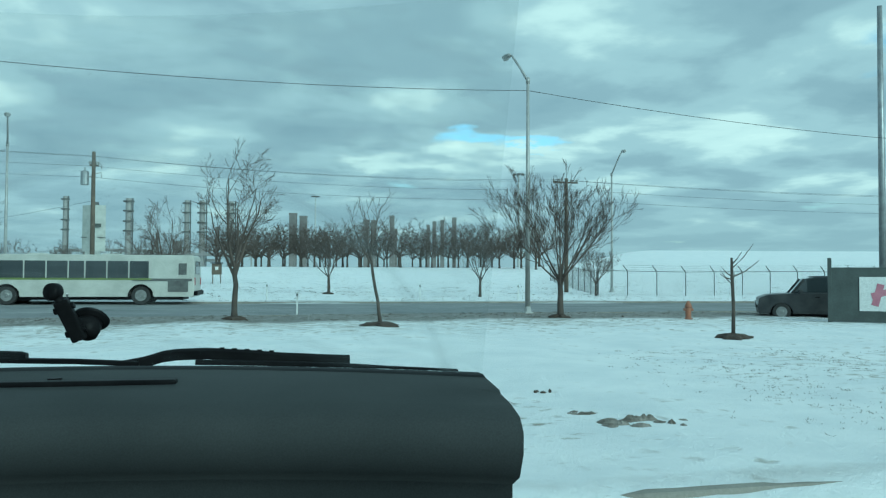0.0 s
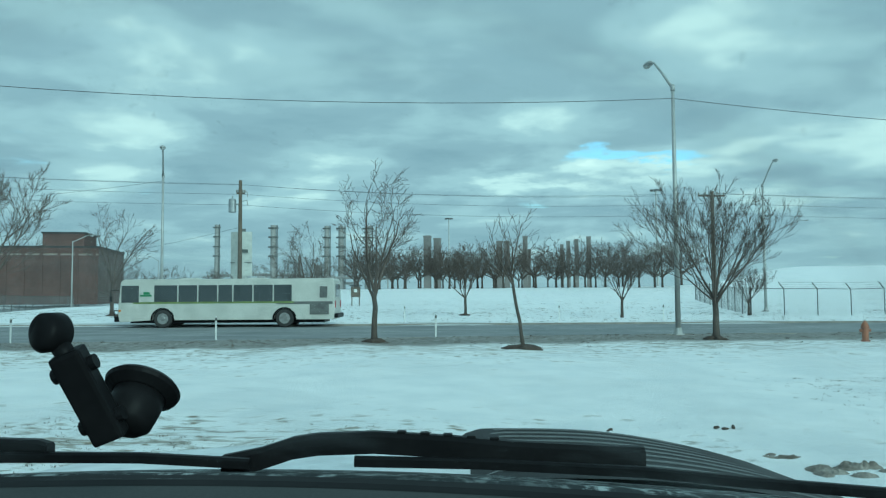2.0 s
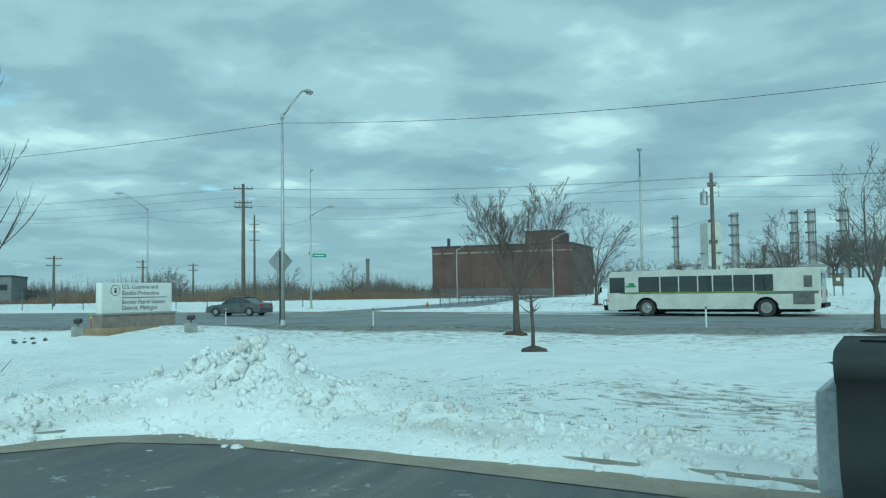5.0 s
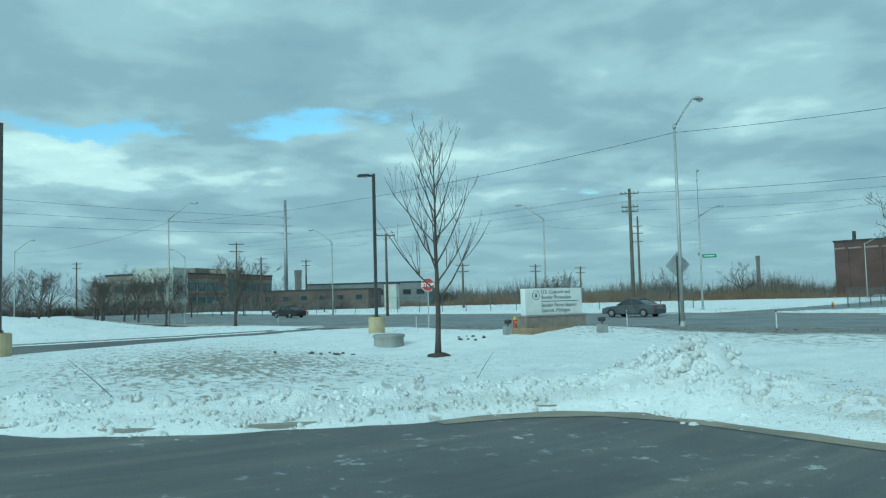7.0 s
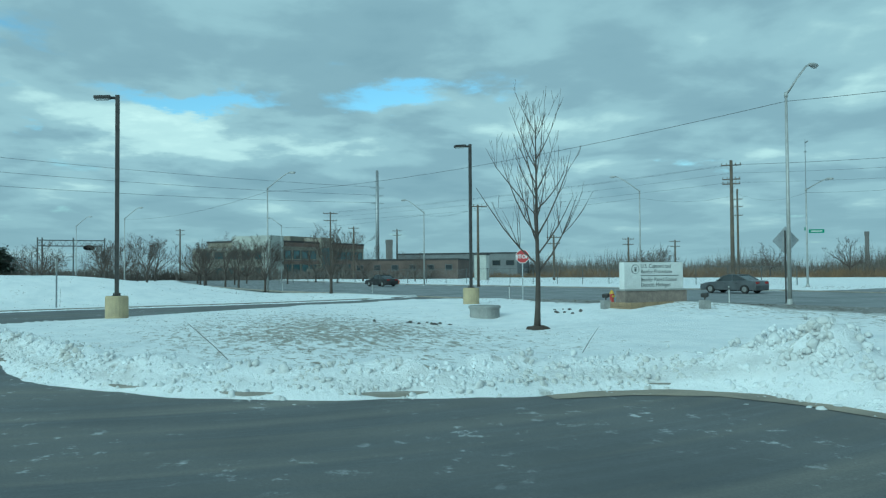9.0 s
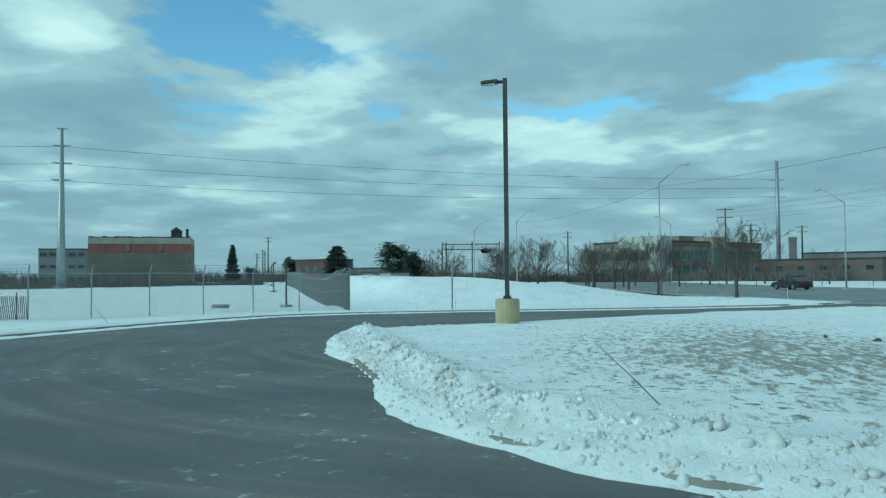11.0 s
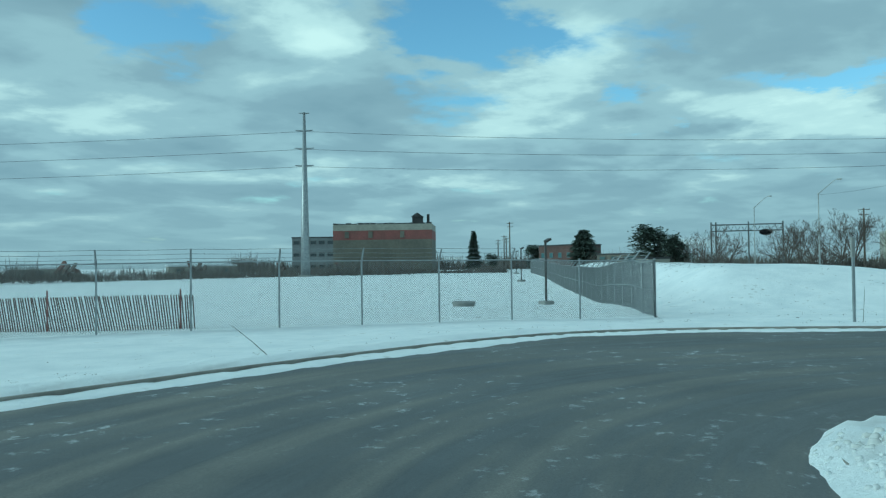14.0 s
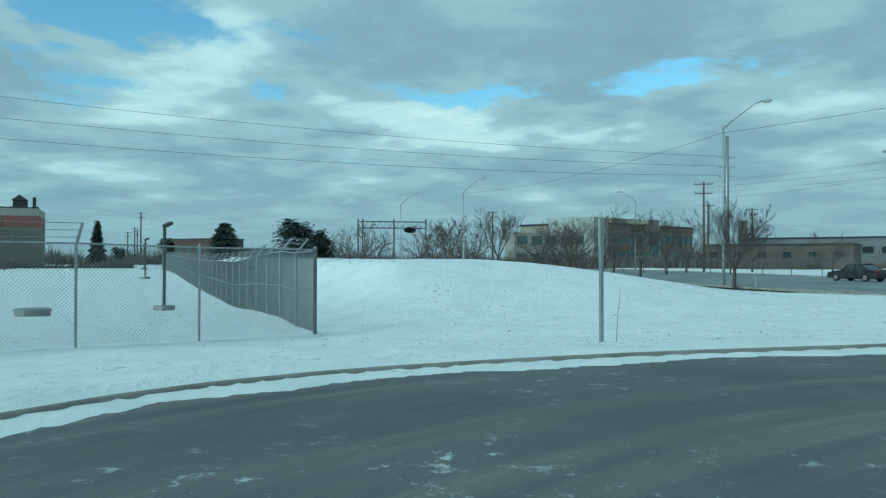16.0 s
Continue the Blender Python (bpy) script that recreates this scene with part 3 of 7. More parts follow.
def lot_lamp(x, y, top, az, label):
    """Square bronze pole with a flat shoebox head on a round concrete foot."""
    z = ground_z(x, y)
    lamp = empty("lot_lamp", label, "lamp post", "lamps of the lot", pose(x, y, z, 0, 0, az))
    c = bmnew()
    tube(c, [(0, 0, -0.1), (0, 0, 0.80), (0, 0, 0.86)], [0.43, 0.43, 0.40], 20)
    part("concrete_foot", c, CONCRETE, lamp, "round yellowed concrete foot")
    p = bmnew()
    box(p, (0.15, 0.15, top - z - 0.86), (0, 0, 0.86 + (top - z - 0.86) / 2), bevel=0.012)
    part("pole", p, BRONZE, lamp)
    b = bmnew()
    box(b, (0.30, 0.30, 0.03), (0, 0, 0.875), bevel=0.006)
    for sx in (-1, 1):
        for sy in (-1, 1):
            tube(b, [(sx * 0.11, sy * 0.11, 0.88), (sx * 0.11, sy * 0.11, 0.97)], 0.014, 6)
    part("base_plate", b, BRONZE, lamp)
    h = bmnew()
    box(h, (0.26, 0.07, 0.10), (0.19, 0, top - z - 0.12))
    box(h, (0.62, 0.36, 0.13), (0.55, 0, top - z - 0.12), Euler((0, radians(4), 0)), bevel=0.04)
    head = part("head", h, BRONZE, lamp)
    g = bmnew()
    box(g, (0.46, 0.28, 0.02), (0.57, 0, top - z - 0.205), Euler((0, radians(4), 0)))
    part("lens", g, LENS, head, "flat lamp lens")
    return lamp


def wood_pole(name, x, y, top, az, arms, label, extras=(), radius=0.15, mat=None, lean=0.0):
    """A utility pole. arms: (height below top, half length); extras: 'can' for a transformer."""
    z = ground_z(x, y)
    pole = empty(name, label, "utility pole", "utility poles", pose(x, y, z, 0, lean, az))
    h = top - z
    b = bmnew()
    tube(b, [(0, 0, -0.2), (0, 0, h * 0.5), (0, 0, h)], [radius * 1.15, radius, radius * 0.78], 9)
    part("pole", b, mat or WOODPOLE, pole, smooth=True)
    for below, half in arms:
        a = bmnew()
        box(a, (half * 2, 0.10, 0.12), (0, 0.16, h - below), bevel=0.01)
        arm = part("crossarm", a, WOODPOLE if mat is None else mat, pole)
        for k in (-0.93, -0.45, 0.45, 0.93):
            i = bmnew()
            tube(i, [(half * k, 0.16, h - below + 0.06), (half * k, 0.16, h - below + 0.16), (half * k, 0.16, h - below + 0.26)], [0.03, 0.075, 0.04], 7)
            part("insulator", i, GREYCON, arm, "ceramic insulator")
        if half > 0.8:
            s = bmnew()
            for sx in (-1, 1):
                tube(s, [(sx * half * 0.55, 0.2, h - below - 0.05), (0, 0.16, h - below - 0.65)], 0.02, 5)
            part("brace", s, GALV, pole)
    if "can" in extras:
        c = bmnew()
        tube(c, [(-0.55, 0, h - 2.3), (-0.55, 0, h - 2.25), (-0.55, 0, h - 1.4), (-0.55, 0, h - 1.33)], [0.24, 0.27, 0.27, 0.2], 14)
        tube(c, [(-0.55, 0, h - 1.33), (-0.55, 0, h - 1.1)], 0.05, 6)
        box(c, (0.5, 0.06, 0.08), (-0.25, 0, h - 1.7))
        part("transformer", c, GALV, pole, "grey transformer can")
        for dz in (0.9, 1.5):
            k = bmnew()
            tube(k, [(0.15, 0, h - dz), (0.45, 0.1, h - dz + 0.1), (0.5, 0.1, h - dz - 0.25)], 0.035, 6)
            part("cutout", k, GREYCON, pole, "ceramic fuse cutout")
    return pole


def cable(points, sag, radius, label, segs=16):
    """One span or several, each sagging between its ends."""
    bm = bmnew()
    for a, b in zip(points, points[1:]):
        a, b = Vector(a), Vector(b)
        tube(bm, [a.lerp(b, k / segs) - Vector((0, 0, sag * 4 * (k / segs) * (1 - k / segs))) for k in range(segs + 1)], radius, 4, False)
    return tagged(part("overhead_cable", bm, CABLE), label, "cable", "overhead cables")


# ---- bare trees ----
def grow(bm_trunk, bm_crown, rng, height, trunk_r, fork, spread, levels, upright, lean=(0, 0), density=1.0, twig=0.006, fan=(22, 50), droop=1.0, stout=1.0):
    """A trunk that forks into rising limbs, down to fine twigs."""
    def limb(start, way, length, r, level):
        n = 5 if level < 2 else 3
        pts, rad = [start.copy()], [r]
        p, d = start.copy(), way.normalized()
        for k in range(n):
            wob = Vector((rng.gauss(0, 1), rng.gauss(0, 1), rng.gauss(0, 0.5))) * (0.10 + 0.05 * level) * droop
            d = (d + wob + Vector((0, 0, upright * 0.12))).normalized()
            p = p + d * length / n
            pts.append(p.copy())
            rad.append(max(twig, r * (1 - 0.75 * (k + 1) / n)))
        tube(bm_crown, pts, rad, 5 if level == 0 else (4 if level == 1 else 3), False)
        if level >= levels:
            return
        kids = int((3.2 + 2.2 * rng.random()) * density) + (1 if level == 0 else 0)
        for k in range(kids):
            f = 0.25 + 0.75 * (k + rng.random() * 0.6) / kids
            i = min(int(f * n), n - 1)
            q = pts[i].lerp(pts[i + 1], f * n - i if f * n - i <= 1 else 1.0)
            d0 = (pts[i + 1] - pts[i]).normalized()
            side = d0.orthogonal().normalized()
            side.rotate(Matrix.Rotation(rng.uniform(0, 6.283), 3, d0))
            ang = radians(rng.uniform(*fan))
            nd = d0 * math.cos(ang) + side * math.sin(ang) + Vector((0, 0, 0.10 * upright))
            limb(q, nd, length * rng.uniform(0.42, 0.68) * (1.1 - 0.35 * f), max(twig, rad[i] * 0.55), level + 1)

    base = Vector((0, 0, 0))
    pts = [Vector((lean[0] * (k / 6) * fork + rng.gauss(0, 0.012), lean[1] * (k / 6) * fork + rng.gauss(0, 0.012), fork * k / 6 - (0.05 if k == 0 else 0))) for k in range(7)]
    tube(bm_trunk, pts, [trunk_r * (1.35 if k == 0 else 1.08 - 0.05 * k) for k in range(7)], 8)
    top = pts[-1]
    axis = Vector((lean[0], lean[1], 1)).normalized()
    n = max(3, int(spread[0]))
    for k in range(n):
        a = 6.283 * (k + rng.uniform(-0.3, 0.3)) / n
        tilt = radians(rng.uniform(*spread[1]))
        way = axis * math.cos(tilt) + Vector((math.cos(a), math.sin(a), 0)) * math.sin(tilt)
        limb(top - Vector((0, 0, rng.uniform(0, 0.22) * fork)), way, (height - fork) * rng.uniform(0.7, 1.0), trunk_r * stout * rng.uniform(0.5, 0.68), 0)


def grow_leader(bm_trunk, bm_crown, rng, height, trunk_r, clear, reach, count):
    """A young tree with one leader and slender side branches that sweep up."""
    n = 12
    pts = [Vector((0.03 * math.sin(k * 0.9), 0.03 * math.cos(k * 0.7), height * k / n - (0.05 if k == 0 else 0))) for k in range(n + 1)]
    tube(bm_trunk, pts, [max(0.006, trunk_r * (1.25 if k == 0 else 1 - 0.94 * k / n)) for k in range(n + 1)], 8)

    def shoot(p, d, length, r, level):
        q, line, rad = p.copy(), [p.copy()], [r]
        for k in range(4):
            d = (d + Vector((rng.gauss(0, 0.07), rng.gauss(0, 0.07), 0.16))).normalized()
            q = q + d * length / 4
            line.append(q.copy())
            rad.append(max(0.0045, r * (1 - 0.8 * (k + 1) / 4)))
        tube(bm_crown, line, rad, 4, False)
        if level < 2:
            for k in range(4 if level == 0 else 2):
                i = 1 + int(rng.random() * 3)
                side = Vector((rng.gauss(0, 1), rng.gauss(0, 1), 0.5)).normalized()
                shoot(line[i], (d * 0.7 + side * 0.6).normalized(), length * rng.uniform(0.3, 0.55), rad[i] * 0.6, level + 1)
    for k in range(count):
        f = clear + (0.94 - clear) * (k + rng.random()) / count
        i = min(int(f * n), n - 1)
        p = pts[i].lerp(pts[i + 1], f * n - i)
        a = k * 2.4 + rng.uniform(-0.4, 0.4)
        tilt = radians(rng.uniform(48, 76) - 34 * f)
        d = Vector((math.cos(a) * math.sin(tilt), math.sin(a) * math.sin(tilt), math.cos(tilt)))
        shoot(p, d, reach * (1.1 - 0.75 * f) * rng.uniform(0.7, 1.15), max(0.007, trunk_r * 0.42 * (1 - 0.7 * f)), 0)


TREE_MESHES = {}


def bare_tree(kind, seed, **how):
    trunk, crown = bmnew(), bmnew()
    grow(trunk, crown, random.Random(seed), **how)
    TREE_MESHES[kind] = (mesh_of(trunk, "trunk", BARK, True), mesh_of(crown, "crown", TWIG))


def plant(kind, x, y, label, turn=0.0, size=1.0, z=None, name="bare_tree", group="bare trees", tilt=(0, 0)):
    trunk, crown = TREE_MESHES[kind]
    tree = empty(name, label, "tree", group, pose(x, y, ground_z(x, y) if z is None else z, tilt[0], tilt[1], turn) @ Matrix.Scale(size, 4))
    for nm, data in (("trunk", trunk), ("crown", crown)):
        new(nm, data).parent = tree
    return tree


bare_tree("vase", 5, height=4.9, trunk_r=0.12, fork=1.4, spread=(13, (6, 56)), levels=4, upright=0.6, density=1.1, twig=0.0038, fan=(14, 36), droop=0.55, stout=0.5)
bare_tree("open", 15, height=4.9, trunk_r=0.10, fork=1.75, spread=(5, (10, 44)), levels=4, upright=0.5, density=0.85, stout=0.85, twig=0.0055)
bare_tree("round", 23, height=5.0, trunk_r=0.125, fork=1.5, spread=(8, (10, 52)), levels=4, upright=0.8, density=1.1, twig=0.005, fan=(16, 44), stout=0.65)
young_trunk, young_crown = bmnew(), bmnew()
grow_leader(young_trunk, young_crown, random.Random(31), 6.5, 0.095, 0.27, 3.5, 23)
TREE_MESHES["young"] = (mesh_of(young_trunk, "trunk", BARK, True), mesh_of(young_crown, "crown", TWIG))
bare_tree("far", 41, height=6.1, trunk_r=0.15, fork=1.7, spread=(8, (24, 72)), levels=3, upright=0.3, density=0.95, twig=0.012)
bare_tree("far_b", 47, height=6.4, trunk_r=0.14, fork=1.6, spread=(7, (20, 64)), levels=3, upright=0.4, density=0.95, twig=0.012)
bare_tree("sapling", 53, height=4.2, trunk_r=0.05, fork=2.4, spread=(4, (15, 55)), levels=2, upright=0.6, density=0.8, lean=(0.0, 0.0))

plant("open", -7.0, 26.7, "bare open-crowned street tree standing in snow", 30)
plant("vase", 4.34, 29.4, "tall bare vase-shaped tree with dense upright branches", 10)
plant("round", -16.5, 20.0, "bare round-crowned tree with several stems", 80, 0.93)
plant("sapling", -1.85, 24.1, "thin leaning sapling in a dark mulch ring", 0, 1.0, name="sapling", tilt=(0, -10))
plant("young", -21.9, 4.75, "young bare tree with slender rising branches", 120)

# ---- more surfaces ----
WHITE = surface("grimy_white_paint", (0.62, 0.62, 0.57), (0.47, 0.47, 0.43), 1.2, 0.45, 0, 18.0, 0.03)
GREEN = surface("bus_stripe_green", (0.20, 0.26, 0.06), (0.13, 0.18, 0.05), 2.0, 0.5, 0, 20.0, 0.0)
LEAFGREEN = surface("logo_green", (0.05, 0.22, 0.08), (0.04, 0.16, 0.06), 4.0, 0.5, 0, 20.0, 0.0)
RUBBER = surface("tyre_rubber", (0.025, 0.025, 0.026), (0.045, 0.044, 0.042), 5.0, 0.85, 0, 40.0, 0.1)
RIM = surface("brushed_rim", (0.40, 0.40, 0.39), (0.25, 0.25, 0.24), 6.0, 0.4, 0.6, 40.0, 0.0)
DARKGLASS = glass_material("tinted_window_glass", (0.035, 0.042, 0.046))
TEALGLASS = glass_material("office_window_glass", (0.07, 0.13, 0.14), 0.08)
BLACK = surface("black_plastic", (0.007, 0.007, 0.008), (0.013, 0.013, 0.014), 8.0, 0.45, 0, 90.0, 0.08, 0.001)
GRIME = surface("grey_grille_metal", (0.16, 0.165, 0.16), (0.09, 0.09, 0.09), 3.0, 0.6, 0.2, 30.0, 0.1)
REDPAINT = surface("hydrant_red", (0.42, 0.05, 0.035), (0.28, 0.035, 0.03), 6.0, 0.5, 0, 30.0, 0.05)
YELLOW = surface("safety_yellow", (0.62, 0.42, 0.05), (0.48, 0.32, 0.05), 6.0, 0.5, 0, 30.0, 0.05)
ORANGE = surface("faded_orange_paint", (0.34, 0.085, 0.04), (0.26, 0.07, 0.04), 6.0, 0.5, 0, 30.0, 0.05)
SIGNRED = surface("sign_red", (0.42, 0.03, 0.035), (0.34, 0.025, 0.03), 6.0, 0.4, 0, 30.0, 0.0)
SIGNWHITE = surface("sign_white", (0.78, 0.78, 0.76), (0.70, 0.70, 0.68), 3.0, 0.45, 0, 20.0, 0.0)
SIGNGREEN = surface("sign_green", (0.03, 0.24, 0.13), (0.03, 0.20, 0.11), 3.0, 0.4, 0, 20.0, 0.0)
INK = surface("dark_green_lettering", (0.035, 0.05, 0.045), (0.05, 0.06, 0.055), 6.0, 0.5, 0, 20.0, 0.0)
BRICK = brick_wall_material("red_brown_brick", (0.125, 0.070, 0.060), (0.098, 0.058, 0.050), (0.14, 0.125, 0.115), 1.6)
TANBRICK = brick_wall_material("tan_brick", (0.36, 0.33, 0.265), (0.31, 0.285, 0.23), (0.36, 0.34, 0.30), 1.6)
STONE = surface("sign_base_stone", (0.30, 0.25, 0.21), (0.21, 0.175, 0.15), 3.0, 0.9, 0, 14.0, 0.4, 0.01)
TIMBER = surface("planter_timber", (0.36, 0.27, 0.16), (0.24, 0.18, 0.11), 3.0, 0.85, 0, 20.0, 0.3)
MULCH = surface("dark_mulch", (0.05, 0.038, 0.03), (0.09, 0.07, 0.055), 5.0, 0.95, 0, 20.0, 0.9, 0.04)
RUST = surface("red_oxide_band", (0.27, 0.105, 0.095), (0.19, 0.09, 0.08), 0.35, 0.85, 0, 3.0, 0.0)
OLDWALL = surface("stained_concrete_wall", (0.20, 0.185, 0.15), (0.13, 0.125, 0.105), 0.18, 0.9, 0, 2.0, 0.0)
OLDTOP = surface("pale_concrete_wall", (0.40, 0.385, 0.33), (0.29, 0.28, 0.24), 0.3, 0.9, 0, 2.0, 0.0)
GREYWALL = surface("grey_block_wall", (0.20, 0.21, 0.215), (0.15, 0.155, 0.16), 0.3, 0.8, 0, 2.0, 0.0)
PALEWALL = surface("pale_panel_wall", (0.50, 0.51, 0.47), (0.42, 0.43, 0.40), 0.4, 0.7, 0, 3.0, 0.0)
ROOFDARK = surface("tar_roof", (0.04, 0.04, 0.042), (0.07, 0.07, 0.07), 0.5, 0.9, 0, 4.0, 0.0)
ROOFSNOW = surface("roof_snow", (0.80, 0.81, 0.83), (0.70, 0.72, 0.74), 0.8, 0.8, 0, 5.0, 0.2, 0.03)
STACKMETAL = surface("stack_steel", (0.38, 0.38, 0.37), (0.27, 0.26, 0.25), 0.2, 0.6, 0.3, 3.0, 0.0)
STACKBRICK = surface("grey_stack_brick", (0.22, 0.205, 0.195), (0.16, 0.15, 0.145), 0.2, 0.9, 0, 3.0, 0.0)
NEEDLE = surface("conifer_needles", (0.105, 0.13, 0.10), (0.07, 0.09, 0.075), 1.5, 0.9, 0, 8.0, 0.0)
DRYBRUSH = surface("dry_brush", (0.24, 0.16, 0.09), (0.15, 0.11, 0.075), 0.3, 0.95, 0, 4.0, 0.0)
GREYBRUSH = surface("grey_brush", (0.19, 0.165, 0.145), (0.13, 0.115, 0.10), 0.3, 0.95, 0, 4.0, 0.0)
SEDAN = surface("grey_car_paint", (0.16, 0.17, 0.18), (0.11, 0.115, 0.12), 2.0, 0.3, 0.4, 40.0, 0.0)
DARKCAR = surface("dark_car_paint", (0.030, 0.032, 0.035), (0.07, 0.07, 0.07), 2.0, 0.35, 0.3, 40.0, 0.0)
LATH = surface("weathered_red_lath", (0.155, 0.085, 0.07), (0.10, 0.06, 0.052), 4.0, 0.9, 0, 20.0, 0.0)
AMBER = surface("amber_lens", (0.60, 0.22, 0.03), (0.50, 0.18, 0.03), 6.0, 0.25, 0, 30.0, 0.0)
REDLENS = surface("red_lens", (0.35, 0.02, 0.02), (0.28, 0.02, 0.02), 6.0, 0.25, 0, 30.0, 0.0)
PINK = surface("poster_pink", (0.50, 0.22, 0.28), (0.40, 0.16, 0.22), 3.0, 0.6, 0, 30.0, 0.0)
MESHGREY = surface("board_grey_green", (0.085, 0.10, 0.095), (0.06, 0.07, 0.068), 2.0, 0.7, 0, 20.0, 0.0)


# ---- lamps and poles along the road ----
ARM = 108.0
NEARLAMP, FARLAMP = "tall grey aluminium street lamp on the near verge", "grey aluminium street lamp on the far verge"
street_lamp("street_lamp", 3.5, 32.76, 9.75, ARM, 2.0, 1.6, NEARLAMP, "street lamps")
street_lamp("street_lamp", -31.5, 21.5, 10.25, ARM, 2.0, 1.75, NEARLAMP, "street lamps")
street_lamp("street_lamp", -24.9, 45.1, 9.0, ARM + 190, 2.0, 1.3, FARLAMP, "street lamps")
street_lamp("street_lamp", 12.9, 60.6, 9.4, ARM + 170, 2.2, 1.4, FARLAMP, "street lamps")
street_lamp("street_lamp", -83.5, -0.8, 10.6, 66, 2.4, 1.6, NEARLAMP, "street lamps")
street_lamp("street_lamp", -74.0, 37.0, 10.1, 222, 2.6, 1.7, FARLAMP, "street lamps")
signal_lamp = street_lamp("street_lamp", -62.1, 47.8, 9.25, 20, 2.0, 0.8, "grey street lamp with street name signs at the side street", "street lamps")
street_lamp("street_lamp", -96.9, 19.2, 9.3, 230, 2.6, 1.7, FARLAMP, "street lamps")
street_lamp("street_lamp", -149.4, 4.5, 10.5, 250, 2.2, 1.5, FARLAMP, "street lamps")
street_lamp("street_lamp", -129.7, -20.4, 10.3, 60, 2.6, 1.6, NEARLAMP, "street lamps")
street_lamp("street_lamp", -152.0, -31.2, 10.3, 60, 2.6, 1.6, NEARLAMP, "street lamps")
mast = bmnew()
tube(mast, [(0, 0, 9.2), (0, 0, 13.9)], [0.045, 0.03], 6)
tube(mast, [(-0.12, 0, 12.7), (0.12, 0, 12.7)], 0.05, 6)
tube(mast, [(0, 0, 13.55), (0.28, 0, 13.7)], 0.07, 8)
part("antenna_mast", mast, GALV, signal_lamp, "thin mast with small aerials")
lot_lamp(-32.0, -8.7, 8.85, -90, "dark bronze lot lamp on a round concrete foot in snow")
lot_lamp(-39.16, 7.85, 8.6, -90, "dark bronze lot lamp on a round concrete foot beside the road")
wood_pole("utility_pole", -23.85, 53.9, 9.95, 15, [(0.9, 0.3)], "weathered wooden utility pole with a transformer can", ("can",))
wood_pole("utility_pole", 9.3, 59.8, 9.0, 15, [(0.3, 1.0)], "weathered wooden utility pole behind a bare tree")
wood_pole("utility_pole", -72.3, 46.9, 13.4, 55, [(0.5, 1.0), (2.0, 0.9), (2.5, 0.9)], "tall wooden utility pole with stacked crossarms", radius=0.2)
wood_pole("utility_pole", -135.0, 92.0, 17.6, 55, [(2.0, 1.0), (3.5, 1.0), (5.2, 1.0)], "slim grey utility pole with short arms", radius=0.22)
wood_pole("utility_pole", -87.4, 23.4, 9.6, 75, [(0.2, 1.1)], "wooden utility pole with one crossarm")
wood_pole("utility_pole", -196.1, 31.0, 27.3, 85, [(4.4, 1.6), (6.4, 1.6), (8.3, 1.6)], "tall grey steel transmission pole with short arms", radius=0.45, mat=GALV)
wood_pole("utility_pole", -142.6, 12.8, 12.7, 85, [(0.3, 1.3), (1.6, 1.2)], "wooden utility pole with two crossarms")
wood_pole("utility_pole", 22.4, 40.4, 15.6, 15, [], "tall grey steel pole beside the gate", radius=0.16, mat=GALV)
for px, py, pt in ((-215, -17.4, 13.2), (-176, 22, 12.0), (-196, 36, 12.5), (-236, -112, 14.5), (-262, -126, 11.5), (-268, -128, 11.0), (-272, -133, 10.5), (-128, 50, 8.0), (-146, 74, 8.5), (-158, 92, 8.5)):
    wood_pole("utility_pole", px, py, pt, 75, [(0.4, 1.2), (1.5, 1.1)], "distant wooden utility pole with crossarms", radius=0.2)


def pylon(x, y, top):
    z = ground_z(x, y)
    p = empty("transmission_pole", "tall tapered grey steel transmission monopole in snow", "utility pole", "", pose(x, y, z, 0, 0, 0))
    b = bmnew()
    tube(b, [(0, 0, -0.3), (0, 0, 8), (0, 0, top - z)], [0.85, 0.68, 0.22], 12)
    part("pole", b, GALV, p, smooth=True)
    f = bmnew()
    tube(f, [(0, 0, -0.2), (0, 0, 0.35)], 1.25, 14)
    part("footing", f, GREYCON, p)
    d = Vector((-0.48, 0.87, 0))
    for k, (below, half) in enumerate(((0.2, 0.9), (3.2, 1.5), (6.3, 1.7), (9.3, 1.6))):
        a = bmnew()
        for s in (-1, 1):
            tube(a, [(0, 0, top - z - below), d * half * s + Vector((0, 0, top - z - below + 0.1))], [0.16, 0.10], 6)
        part("arm", a, GALV, p)
    return p


pylon(-126.3, -100.6, 28.6)
LINES = "thin dark overhead power line"
TRAN = [(25.3, 23.1), (22.2, 21.1), (19.2, 19.2)]
for hi, lo in TRAN:
    cable([(-196.1, 31.0, lo), (-126.3, -100.6, hi), (-40.0, -275.0, hi + 0.5)], 1.6, 0.035, LINES)
cable([(86, 58.0, 8.9), (42, 45.5, 9.2), (3.5, 32.76, 9.35), (-31.5, 21.5, 9.95), (-83.5, -0.8, 10.3), (-129.7, -20.4, 10.2)], 0.8, 0.013, "single overhead cable strung between the street lamps")
for dz, off in ((0.0, -0.5), (-0.1, 0.5), (-0.75, 0.2), (-1.5, 0.0)):
    cable([(60.0, 72.0, 9.0 + dz), (9.3 + off, 59.8, 8.9 + dz), (-23.85 + off, 53.9, 9.7 + dz), (-72.3 + off, 46.9, 13.0 + 1.3 * dz), (-142.6, 12.8 + off, 12.6 + dz)], 0.5, 0.011, LINES)
cable([(-23.85, 53.9, 6.6), (-62, 74, 4.6), (-108, 118, 8.6)], 0.6, 0.010, LINES)
